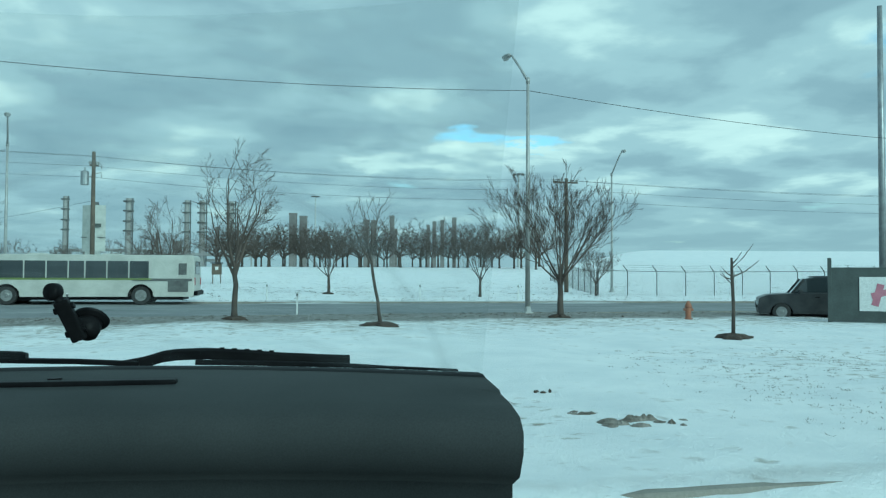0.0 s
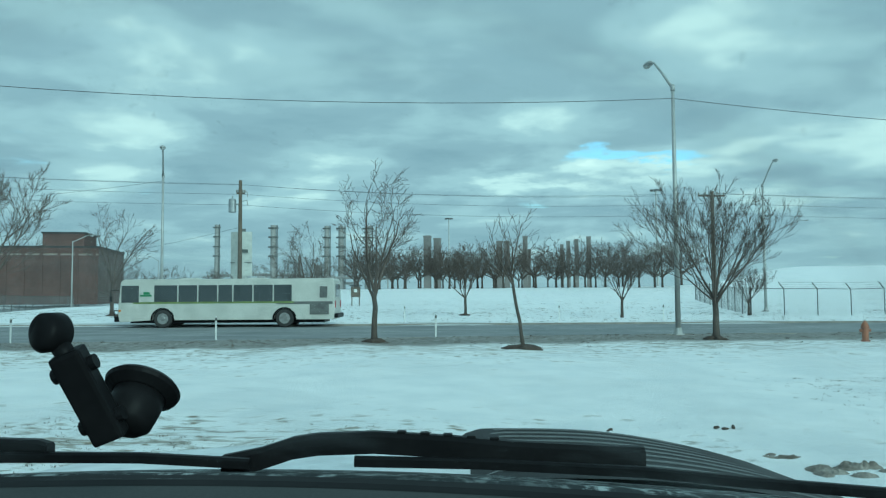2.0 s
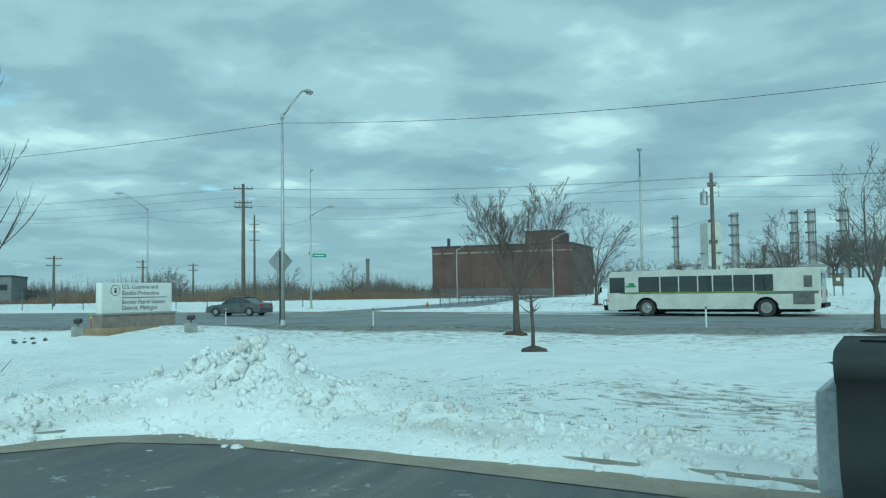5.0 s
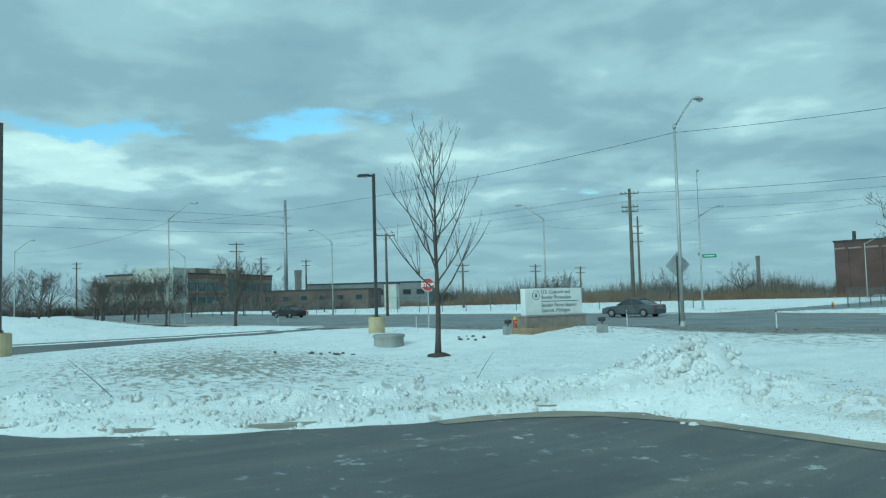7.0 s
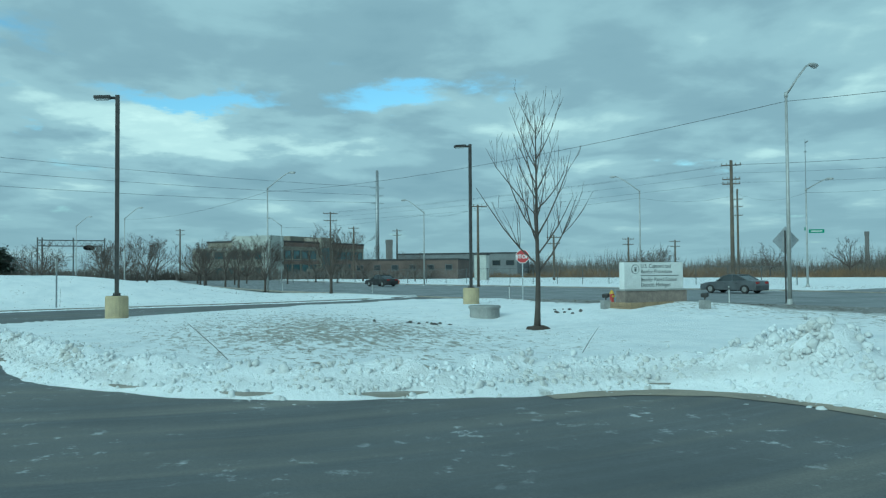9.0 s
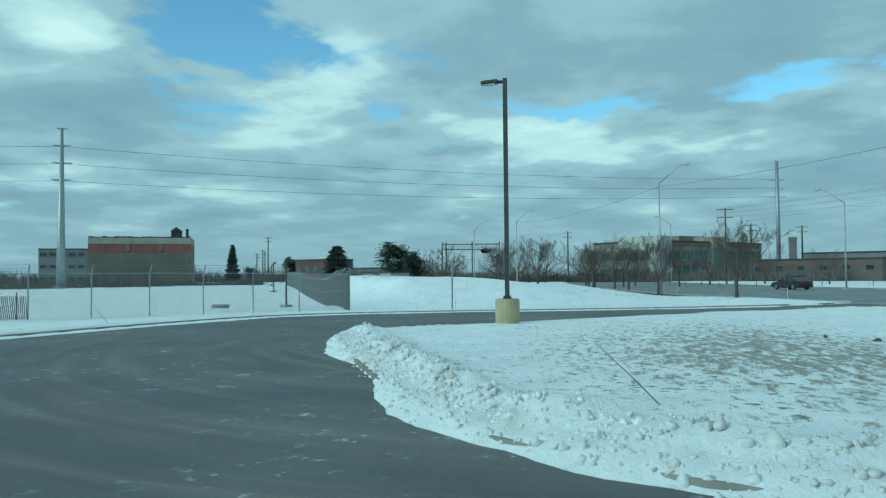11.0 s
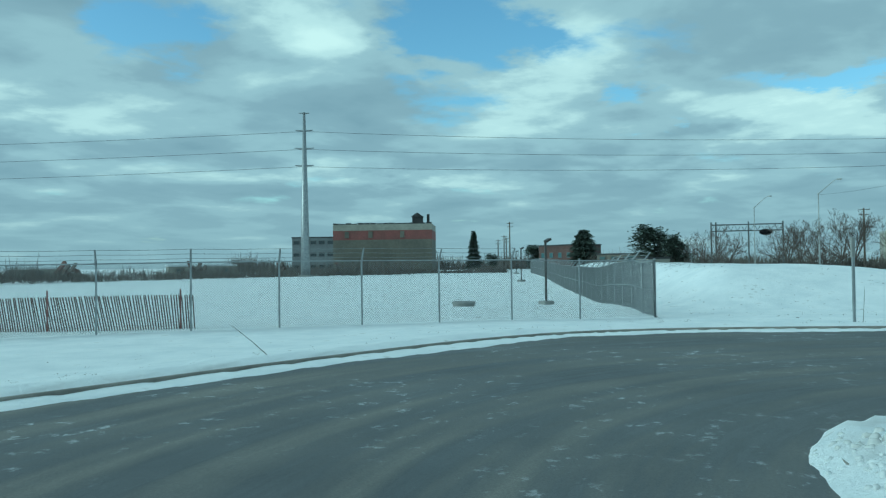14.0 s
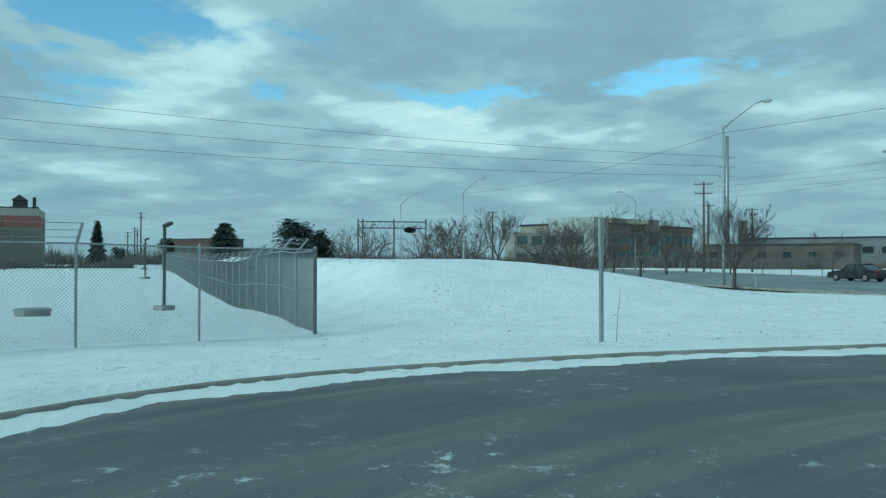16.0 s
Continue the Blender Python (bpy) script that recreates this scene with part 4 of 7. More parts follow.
cable([(-72.3, 46.9, 10.2), (-62.1, 47.8, 9.0), (-24.9, 45.1, 8.7)], 0.9, 0.010, LINES)
cable([(-72.3, 46.9, 9.6), (-74.0, 37.0, 9.4), (-87.4, 23.4, 9.3), (-96.9, 19.2, 9.0), (-149.4, 4.5, 10.2)], 0.5, 0.010, LINES)


# ---- trees ----
def plant_more():
    plant("open", -19.3, 55.0, "bare open-crowned tree beyond the road", 200, 1.12)
    plant("round", -7.8, 54.3, "small bare tree beyond the road", 140, 0.82)
    plant("round", 2.5, 53.2, "small bare tree beyond the road", 240, 0.80)
    plant("open", -32.6, 52.2, "bare open-crowned tree beyond the road", 300, 1.32)
    plant("vase", -79.7, -1.2, "bare vase-shaped street tree in the near verge", 60, 1.0)
    plant("round", -65.2, 3.6, "bare dark street tree in the near verge", 10, 1.02)
    plant("round", -99.0, -3.6, "bare dark street tree in the near verge", 70, 1.1)
    plant("open", -104.0, -5.2, "bare dark street tree in the near verge", 120, 1.2)
    plant("vase", -72.0, 33.5 + 4.0, "bare young street tree on the far verge", 250, 0.75)
    plant("vase", 10.6, 55.0, "small bare bushy tree on the far verge", 0, 0.62)
    rng = random.Random(77)
    # the row on the rise north of the road
    for k in range(30):
        f = k / 29
        x = -34 + 46 * f + rng.uniform(-0.8, 0.8)
        y = 118 - 14 * f + rng.uniform(-2, 2) - 20 * max(0, f - 0.75)
        plant(("far", "far_b")[k % 2], x, y, "bare park tree in a row on a snowy rise", rng.uniform(0, 360), rng.uniform(0.8, 1.05))
    for k in range(24):
        f = k / 23
        plant(("far_b", "far")[k % 2], -36 + 50 * f + rng.uniform(-1, 1), 136 - 18 * f + rng.uniform(-5, 5), "bare park tree in a row on a snowy rise", rng.uniform(0, 360), rng.uniform(0.85, 1.15))
    for k in range(16):
        plant(("far", "far_b")[k % 2], -98 + 62 * k / 15 + rng.uniform(-2, 2), 158 - 10 * k / 15 + rng.uniform(-5, 5), "bare tree in a distant wood", rng.uniform(0, 360), rng.uniform(1.0, 1.35))
    for x, y, s in ((-118, -16, 1.3), (-121, -4, 1.2), (-125, 4, 1.25), (-112, -8, 1.1), (-122, -22, 1.2), (-127, 12, 1.1)):
        plant(("round", "open")[int(abs(x)) % 2], x, y, "bare twiggy tree before the offices", rng.uniform(0, 360), s)
    # along the far stretch of the road and round the offices
    for x, y, s in ((-118, -8, 1.0), (-124, -9, 0.9), (-140, -22, 1.1), (-146, -34, 1.0), (-158, -38, 1.2), (-150, -26, 1.1), (-162, -22, 0.95), (-172, -30, 1.2),
                    (-136, -2, 0.9), (-141, 10, 1.1), (-138, 18, 1.0), (-132, 26, 0.8), (-178, -44, 1.2), (-186, -50, 1.1), (-139, -10, 1.15), (-176, -20, 1.3),
                    (-108, 128, 1.4), (-74, 118, 1.1), (-128, 112, 1.2), (-136, 100, 1.1), (-150, 84, 0.9)):
        plant(("far", "far_b")[int(abs(x)) % 2], x, y, "bare roadside tree in the distance", rng.uniform(0, 360), s)


plant_more()


def mulch_ring(x, y, r, label="dark mulch mound round a tree foot"):
    bm = bmnew()
    rng = random.Random(int(abs(x * 100)))
    made = bmesh.ops.create_icosphere(bm, subdivisions=3, radius=1.0)
    for v in made["verts"]:
        a = math.atan2(v.co.y, v.co.x)
        k = r * (1 + 0.25 * math.sin(3 * a + x) + 0.15 * math.sin(7 * a))
        v.co = Vector((v.co.x * k, v.co.y * k, max(v.co.z, -0.2) * 0.13 + rng.uniform(-0.02, 0.02)))
    ob = part("mulch_mound", bm, MULCH)
    ob.location = (x, y, ground_z(x, y))
    return tagged(ob, label, "mulch", "mulch mounds")


for mx, my, mr in ((-1.85, 24.1, 0.55), (7.38, 20.2, 0.42), (-12.0, 14.6, 0.30), (-7.0, 26.7, 0.36), (4.34, 29.4, 0.36), (-21.9, 4.75, 0.32), (-16.5, 20.0, 0.36), (-19.3, 55.0, 0.42), (-7.8, 54.3, 0.36), (-32.6, 52.2, 0.42)):
    mulch_ring(mx, my, mr)


def stub_tree(x, y, h, side, label):
    """A sapling cut off short, with a few shoots."""
    z = ground_z(x, y)
    t = empty("sapling", label, "tree", "saplings", pose(x, y, z, 0, 0, side))
    b = bmnew()
    tube(b, [(0, 0, -0.1), (0.01, 0, h * 0.4), (-0.02, 0.01, h * 0.8), (-0.03, 0, h)], [0.055, 0.045, 0.042, 0.03], 8)
    part("trunk", b, BARK, t, smooth=True)
    c = bmnew()
    rng = random.Random(int(h * 100))
    for k in range(7):
        q = Vector((-0.02, 0, h * rng.uniform(0.6, 1.0)))
        a = rng.uniform(0, 6.28) if k > 2 else rng.choice((0.2, 3.2))
        l = rng.uniform(0.35, 1.0) * h * 0.42
        d = Vector((math.cos(a), math.sin(a) * 0.6, rng.uniform(0.3, 1.2))).normalized()
        tube(c, [q, q + d * l * 0.5 + Vector((0, 0, -0.02)), q + d * l + Vector((0, 0, 0.08 * l))], [0.02, 0.014, 0.005], 5, False)
    part("crown", c, TWIG, t)


stub_tree(7.38, 20.2, 2.05, 0, "short broken sapling with a few shoots")
stub_tree(-12.0, 14.6, 1.40, 20, "thin topped sapling with one side shoot")


def conifer(x, y, h, r, label, seed, shape="spire"):
    z = ground_z(x, y)
    t = empty("conifer", label, "tree", "conifers", pose(x, y, z))
    rng = random.Random(seed)
    b = bmnew()
    tube(b, [(0, 0, -0.2), (0, 0, h * 0.95)], [0.035 * h * 0.6, 0.02], 7)
    part("trunk", b, BARK, t)
    verts, faces = [], []
    n = 3400
    clumps = [(rng.uniform(0, 6.283), rng.uniform(0.25, 0.85), rng.uniform(0.28, 0.90), rng.uniform(0.16, 0.30)) for _ in range(17)]
    for k in range(n):
        f = 1 - rng.random() ** (0.62 if shape == "spire" else 0.9)
        if shape == "spire":
            reach = r * (1 - f) ** 1.05 * (0.78 + 0.22 * math.sin(f * 46)) + 0.03
            zz = h * (0.06 + 0.94 * f)
        elif shape == "layered":
            reach = r * (0.25 + 0.75 * math.sin(min(1, (1 - f) * 1.25) * 1.57)) * (0.6 + 0.4 * abs(math.sin(f * 17)))
            zz = h * (0.2 + 0.8 * f)
        else:
            reach = r * math.sqrt(max(0.02, 1 - (2 * f - 0.85) ** 2 / 1.4)) * (0.92 + 0.10 * math.sin(f * 9 + seed))
            zz = h * (0.15 + 0.85 * f)
        a = rng.uniform(0, 6.283)
        d = reach * rng.uniform(0.35, 1.05)
        c = Vector((math.cos(a) * d, math.sin(a) * d, zz - 0.12 * d))
        if shape == "round":
            ca, cd, cz, cs = clumps[k % len(clumps)]
            thin = 1 - 0.45 * abs(2 * cz - 1)
            c = Vector((math.cos(ca) * cd * r * thin + rng.gauss(0, cs * r), math.sin(ca) * cd * r * thin + rng.gauss(0, cs * r), h * min(1.0, max(0.12, cz + rng.gauss(0, 0.07)))))
        s = 0.055 * h * rng.uniform(0.6, 1.3)
        u = Vector((math.cos(a), math.sin(a), rng.uniform(-0.5, 0.2))).normalized() * s
        v = Vector((-math.sin(a), math.cos(a), rng.uniform(-0.4, 0.4))) * s * 0.55
        i = len(verts)
        verts += [c - u * 0.7 + v * 0.6, c - u * 0.7 - v * 0.6, c + u - v * 0.35 + Vector((0, 0, -0.15 * s)), c + u + v * 0.35]
        faces.append((i, i + 1, i + 2, i + 3))
    data = bpy.data.meshes.new("crown")
    data.from_pydata(verts, [], faces)
    data.materials.append(NEEDLE)
    new("crown", data).parent = t


conifer(-243.5, -128.0, 12.4, 2.9, "dark slender spruce against the sky", 3)
conifer(-211.4, -80.2, 10.2, 3.9, "dark layered pine behind the fence", 5, "layered")
conifer(-189.3, -57.5, 9.9, 5.2, "dark rounded pine behind the fence", 7, "round")
conifer(-181.0, -50.5, 7.4, 3.2, "dark rounded pine behind the fence", 9, "round")
conifer(-226.0, -100.0, 7.0, 3.0, "dark rounded evergreen in the distance", 11, "round")
conifer(-236.0, -118.0, 5.0, 2.0, "dark rounded evergreen in the distance", 13, "round")


def brush(name, line, height, depth, count, mat, label, seed, width=0.05):
    """Far scrub: a thicket of thin stems and sprays, one sheet of stuff."""
    rng = random.Random(seed)
    p = [np.array(q, float) for q in line]
    lens = [np.linalg.norm(b - a) for a, b in zip(p, p[1:])]
    verts, faces = [], []
    feet = []
    for k in range(count):
        s = rng.random() * sum(lens)
        for a, b, l in zip(p, p[1:], lens):
            if s <= l:
                break
            s -= l
        q = a + (b - a) * (s / l)
        n = np.array([-(b - a)[1], (b - a)[0]]) / l
        feet.append(q + n * rng.uniform(-depth, depth))
    feet = np.array(feet)
    for q, z in zip(feet, hill(feet[:, 0], feet[:, 1]) - 0.1):
        hh = height * (0.62 + 0.38 * math.sin(q[0] * 0.17 + seed) * math.cos(q[1] * 0.13)) * rng.uniform(0.35, 1.15)
        for j in range(5):
            ang, tilt = rng.uniform(0, 6.283), rng.uniform(0.1, 1.0)
            start = Vector((q[0] + rng.uniform(-0.3, 0.3), q[1] + rng.uniform(-0.3, 0.3), z + hh * rng.uniform(0, 0.35)))
            way = Vector((math.cos(ang) * tilt, math.sin(ang) * tilt, 1)).normalized()
            side = Vector((-math.sin(ang), math.cos(ang), 0)) * width * rng.uniform(0.6, 1.8)
            top = start + way * hh * rng.uniform(0.4, 0.75)
            i = len(verts)
            verts += [start - side, start + side, top]
            faces.append((i, i + 1, i + 2))
    data = bpy.data.meshes.new(name)
    data.from_pydata([tuple(v) for v in verts], [], faces)
    data.materials.append(mat)
    return tagged(new(name, data), label, "scrub", kind="stuff")


brush("scrub", [(-205, 58), (-165, 84), (-132, 104), (-108, 124)], 3.6, 10, 7000, DRYBRUSH, "rust-brown dry scrub beyond the side fence", 2, 0.035)
brush("far_woods", [(-330, 20), (-250, 60), (-190, 110), (-150, 160), (-120, 190)], 9, 18, 12000, GREYBRUSH, "grey-brown leafless woods on the horizon", 3, 0.05)
brush("far_woods", [(-176, -66), (-200, -20), (-190, 20), (-170, 40)], 6, 8, 4200, GREYBRUSH, "grey-brown leafless woods on the horizon", 5, 0.06)
brush("far_woods", [(-330, -60), (-280, -110), (-260, -150), (-210, -200)], 8, 14, 4200, GREYBRUSH, "grey-brown leafless woods on the horizon", 6, 0.09)
brush("scrub", [(-150, -96), (-128, -108), (-104, -120), (-78, -134), (-52, -150)], 4.6, 6, 1700, GREYBRUSH, "dark leafless scrub along the edge of the field", 7, 0.06)
brush("scrub", [(-150, -110), (-165, -95), (-172, -84)], 4.2, 4, 1400, GREYBRUSH, "dark leafless scrub along the old building", 8, 0.06)
brush("scrub", [(-92, -148), (-116, -134), (-132, -118), (-147, -103)], 5.0, 4, 800, GREYBRUSH, "dark leafless thicket along the edge of the field", 17, 0.05)


def grass():
    """Dead grass that pokes through thin snow: far too many blades to count."""
    rng = np.random.RandomState(77)

    def scatter(n, xa, xb, ya, yb, keep):
        x, y = rng.uniform(xa, xb, n), rng.uniform(ya, yb, n)
        clump = 0.5 + 0.5 * wave(x, y, 1.6, 51) + 0.3 * wave(x, y, 6.0, 52)
        ok = (rng.uniform(0, 1, n) < keep(x, y) * np.clip(clump, 0.05, 1)) & (inside(POLY_DRIVE, x, y) > 0.9) & (inside(POLY_ROAD, x, y) > 0.3)
        return x[ok], y[ok]
    lots = [
        (scatter(40000, -44, 45, 6, 48, lambda x, y: 0.8 * (1 - step01(inside(POLY_ROAD, x, y), 2.5, 8.5)) * (y < 0.331 * x + 34)), 0.055),
        (scatter(15000, -12, 12, 5.2, 17, lambda x, y: np.where(x < -0.5, 0.6 * (1 - step01(y, 8.8, 11.0)), 0.5 * step01(x, 2.5, 5.0) * step01(y, 7.5, 9.0))), 0.034),
        (scatter(26000, -40, -10, -12, 5, lambda x, y: 0.6 * np.exp(-((x + 25) / 11.0) ** 2 - ((y + 2.5) / 5.5) ** 2)), 0.036),
        (scatter(12000, -95, -46, -30, 6, lambda x, y: 0.35 + 0 * x), 0.045),
        (scatter(9000, -62, -16, -36, 6, lambda x, y: 0.5 * (inside(POLY_DRIVE, x, y) > 0) * ((y < -18) | (x < -43)) * (1 - step01(inside(POLY_DRIVE, x, y), 2.5, 7.0))), 0.035),
        (scatter(16000, -62, 30, 44, 76, lambda x, y: 0.6 + 0 * x), 0.06),
        (scatter(9000, -100, -50, -75, -24, lambda x, y: 0.30 + 0 * x), 0.05),
    ]
    verts, faces = [], []
    for (x, y), tall in lots:
        z = ground_height(x, y) - 0.012
        for px, py, pz in zip(x, y, z):
            for k in range(rng.randint(4, 9)):
                a, lean = rng.uniform(0, 6.283), rng.uniform(0.5, 2.0)
                h, w = tall * rng.uniform(0.4, 1.2), 0.20 * tall * rng.uniform(0.6, 1.5)
                qx, qy = px + rng.normal(0, 0.9 * tall), py + rng.normal(0, 0.9 * tall)
                b = rng.uniform(0, 6.283)
                i = len(verts)
                verts.append((qx - w * math.cos(b), qy - w * math.sin(b), pz))
                verts.append((qx + w * math.cos(b), qy + w * math.sin(b), pz))
                verts.append((qx + h * lean * math.cos(a), qy + h * lean * math.sin(a), pz + h))
                faces.append((i, i + 1, i + 2))
    data = bpy.data.meshes.new("grass")
    data.from_pydata(verts, [], faces)
    data.materials.append(DEADGRASS)
    tagged(new("grass", data), "short dead brown grass poking through snow", "grass", kind="stuff")


DEADGRASS = surface("dead_grass", (0.13, 0.10, 0.065), (0.06, 0.048, 0.034), 2.0, 0.95, 0, 20.0, 0.0)
grass()


# ---- fences ----
CHAIN = surface("dull_fence_wire", (0.32, 0.335, 0.34), (0.24, 0.25, 0.255), 3.0, 0.6, 0.3, 60.0, 0.0)
POSTGREY = surface("dark_grey_fence_post", (0.13, 0.135, 0.135), (0.09, 0.095, 0.095), 3.0, 0.6, 0.2, 60.0, 0.0)


def chain_mesh(bm, a, b, za, zb, height, pitch, wire):
    """Two families of slanting wires between two posts."""
    a, b = Vector(a), Vector(b)
    length = (b - a).length
    d = (b - a) / length
    side = Vector((-d.y, d.x)) * wire

    def spot(s, h):
        q = a + d * s
        return Vector((q.x, q.y, za + (zb - za) * s / length + h))
    n = int((length + height) / pitch)
    for k in range(n):
        s0 = k * pitch - height
        for up in (1, -1):
            lo, hi = max(0.0, s0), min(length, s0 + height)
            if hi - lo < 0.02:
                continue
            h0, h1 = lo - s0, hi - s0
            if up < 0:
                h0, h1 = height - h0, height - h1
            p, q = spot(lo, h0), spot(hi, h1)
            o = Vector((side.x, side.y, 0))
            w = Vector((0, 0, wire * 1.2))
            vs = [bm.verts.new(p - w), bm.verts.new(p + w), bm.verts.new(q + w), bm.verts.new(q - w)]
            bm.faces.new(vs)
            us = [bm.verts.new(p - o), bm.verts.new(p + o), bm.verts.new(q + o), bm.verts.new(q - o)]
            bm.faces.new(us)


def chain_fence(name, start, way, bays, bay, height, label, barbed=(), pitch=0.10, wire=0.0028, mid_rail=False, out=(0.67, 0.74), group="chain-link fences", post_r=0.032, first=0.05, skip=None, steel=GALV):
    fence = empty(name, label, "fence", group)
    way = Vector(way).normalized()
    spots = [Vector(start) + way * bay * k for k in range(bays + 1)]
    if skip is not None:
        spots = [spots[0]] + [Vector(skip) + way * bay * k for k in range(bays)]
    zs = [ground_z(p.x, p.y) for p in spots]
    tops = []
    for k, (p, z) in enumerate(zip(spots, zs)):
        b = bmnew()
        r = first if k == 0 else post_r
        arm = k in barbed
        tube(b, [(p.x, p.y, z - 0.15), (p.x, p.y, z + height + (0.05 if not arm else 0.0))], r, 8)
        if not arm:
            tube(b, [(p.x, p.y, z + height + 0.05), (p.x, p.y, z + height + 0.09)], [r * 1.2, r * 0.5], 8)
        post = part("post", b, steel, fence, smooth=False)
        tip = Vector((p.x + out[0] * 0.36, p.y + out[1] * 0.36, z + height + 0.42))
        if arm:
            a = bmnew()
            tube(a, [(p.x, p.y, z + height - 0.02), tip], [0.040, 0.030], 5)
            part("barb_arm", a, steel, post)
        tops.append((Vector((p.x, p.y, z + height)), tip))
    for k in range(bays):
        m = bmnew()
        chain_mesh(m, spots[k], spots[k + 1], zs[k] + 0.04, zs[k + 1] + 0.04, height - 0.06, pitch, wire)
        part("mesh_panel", m, CHAIN, fence)
        r = bmnew()
        tube(r, [tops[k][0], tops[k + 1][0]], 0.021, 6, False)
        part("top_rail", r, steel, fence)
        if mid_rail:
            r = bmnew()
            half = Vector((0, 0, height * 0.5))
            tube(r, [tops[k][0] - half, tops[k + 1][0] - half], 0.02, 6, False)
            part("mid_rail", r, GALV, fence)
        if k in barbed and k + 1 in barbed:
            for f in (0.3, 0.65, 1.0):
                w = bmnew()
                u, v = tops[k][0].lerp(tops[k][1], f), tops[k + 1][0].lerp(tops[k + 1][1], f)
                tube(w, [u, u.lerp(v, 0.5) - Vector((0, 0, 0.02)), v], 0.008, 3, False)
                for j in range(10):
                    q = u.lerp(v, (j + 0.5) / 10)
                    tube(w, [q + Vector((0, 0, -0.03)), q + Vector((0.01, 0.01, 0.03))], 0.004, 3, False)
                part("barbed_wire", w, CHAIN, fence)
    return fence


chain_fence("chain_link_fence", FENCE_C, FENCE_W, 18, 2.82, 2.22, "galvanised chain-link fence with barbed wire arms in snow", tuple(range(2, 18)), pitch=0.085, wire=0.0040, skip=(-47.40, -22.95))
chain_fence("chain_link_fence", FENCE_C, FENCE_L, 46, 2.7, 2.2, "long galvanised chain-link fence with a middle rail", tuple(range(1, 47)), pitch=0.085, wire=0.0045, mid_rail=True, out=(-0.39, 0.92))
chain_fence("chain_link_fence", (10.9, 55.8), (0.986, 0.167), 14, 2.2, 1.75, "chain-link fence beyond the road in snow", tuple(range(1, 15)), pitch=0.14, wire=0.003, out=(-0.95, -0.16), steel=POSTGREY)
chain_fence("chain_link_fence", (10.9, 55.8), (-0.02, 1.0), 9, 2.4, 1.75, "chain-link fence running away from the road", pitch=0.12, wire=0.0035, steel=POSTGREY)
chain_fence("chain_link_fence", (-56.0, 60.0), (-0.42, 0.907), 22, 3.6, 2.0, "chain-link fence along the side street", pitch=0.2, wire=0.004, post_r=0.045, steel=POSTGREY)
chain_fence("chain_link_fence", (-70.0, 53.0), (-0.80, -0.60), 24, 3.6, 2.0, "chain-link fence along the far verge", pitch=0.2, wire=0.004, post_r=0.045, steel=POSTGREY)


def lone_post(x, y, h):
    z = ground_z(x, y)
    p = empty("fence_post", "lone galvanised square post standing in snow", "post", "", pose(x, y, z, 0, 0, 30))
    b = bmnew()
    box(b, (0.075, 0.075, h + 0.2), (0, 0, h / 2 - 0.1), bevel=0.008)
    part("post", b, GALV, p)
    c = bmnew()
    box(c, (0.09, 0.11, 0.62), (0, 0.0, h - 0.3), bevel=0.01)
    part("sleeve", c, GREYCON, p, "dull grey sleeve at the top")
    s = bmnew()
    tube(s, [(0.42, 0.25, -0.05), (0.47, 0.28, 0.55), (0.56, 0.32, 1.15)], [0.008, 0.006, 0.004], 5)
    ob = tagged(part("marker_stake", s, WOODPOLE), "thin leaning marker stake in snow", "stake", "stakes")
    ob.location = (x, y, z)


lone_post(-46.3, -13.65, 2.65)


def marker_stake(foot, top):
    z = ground_z(*foot)
    b = bmnew()
    f, t = Vector((*foot, z - 0.1)), Vector((*top[:2], z + top[2]))
    tube(b, [f, f.lerp(t, 0.5) + Vector((0, 0, 0.02)), t], [0.009, 0.007, 0.004], 6)
    tagged(part("marker_stake", b, BARK), "thin leaning snow marker stake", "stake", "stakes")


marker_stake((-14.6, -4.3), (-14.9, -5.2, 0.75))
marker_stake((-31.2, -23.9), (-29.9, -23.75, 0.70))
marker_stake((-14.2, 2.6), (-14.9, 3.4, 0.5))


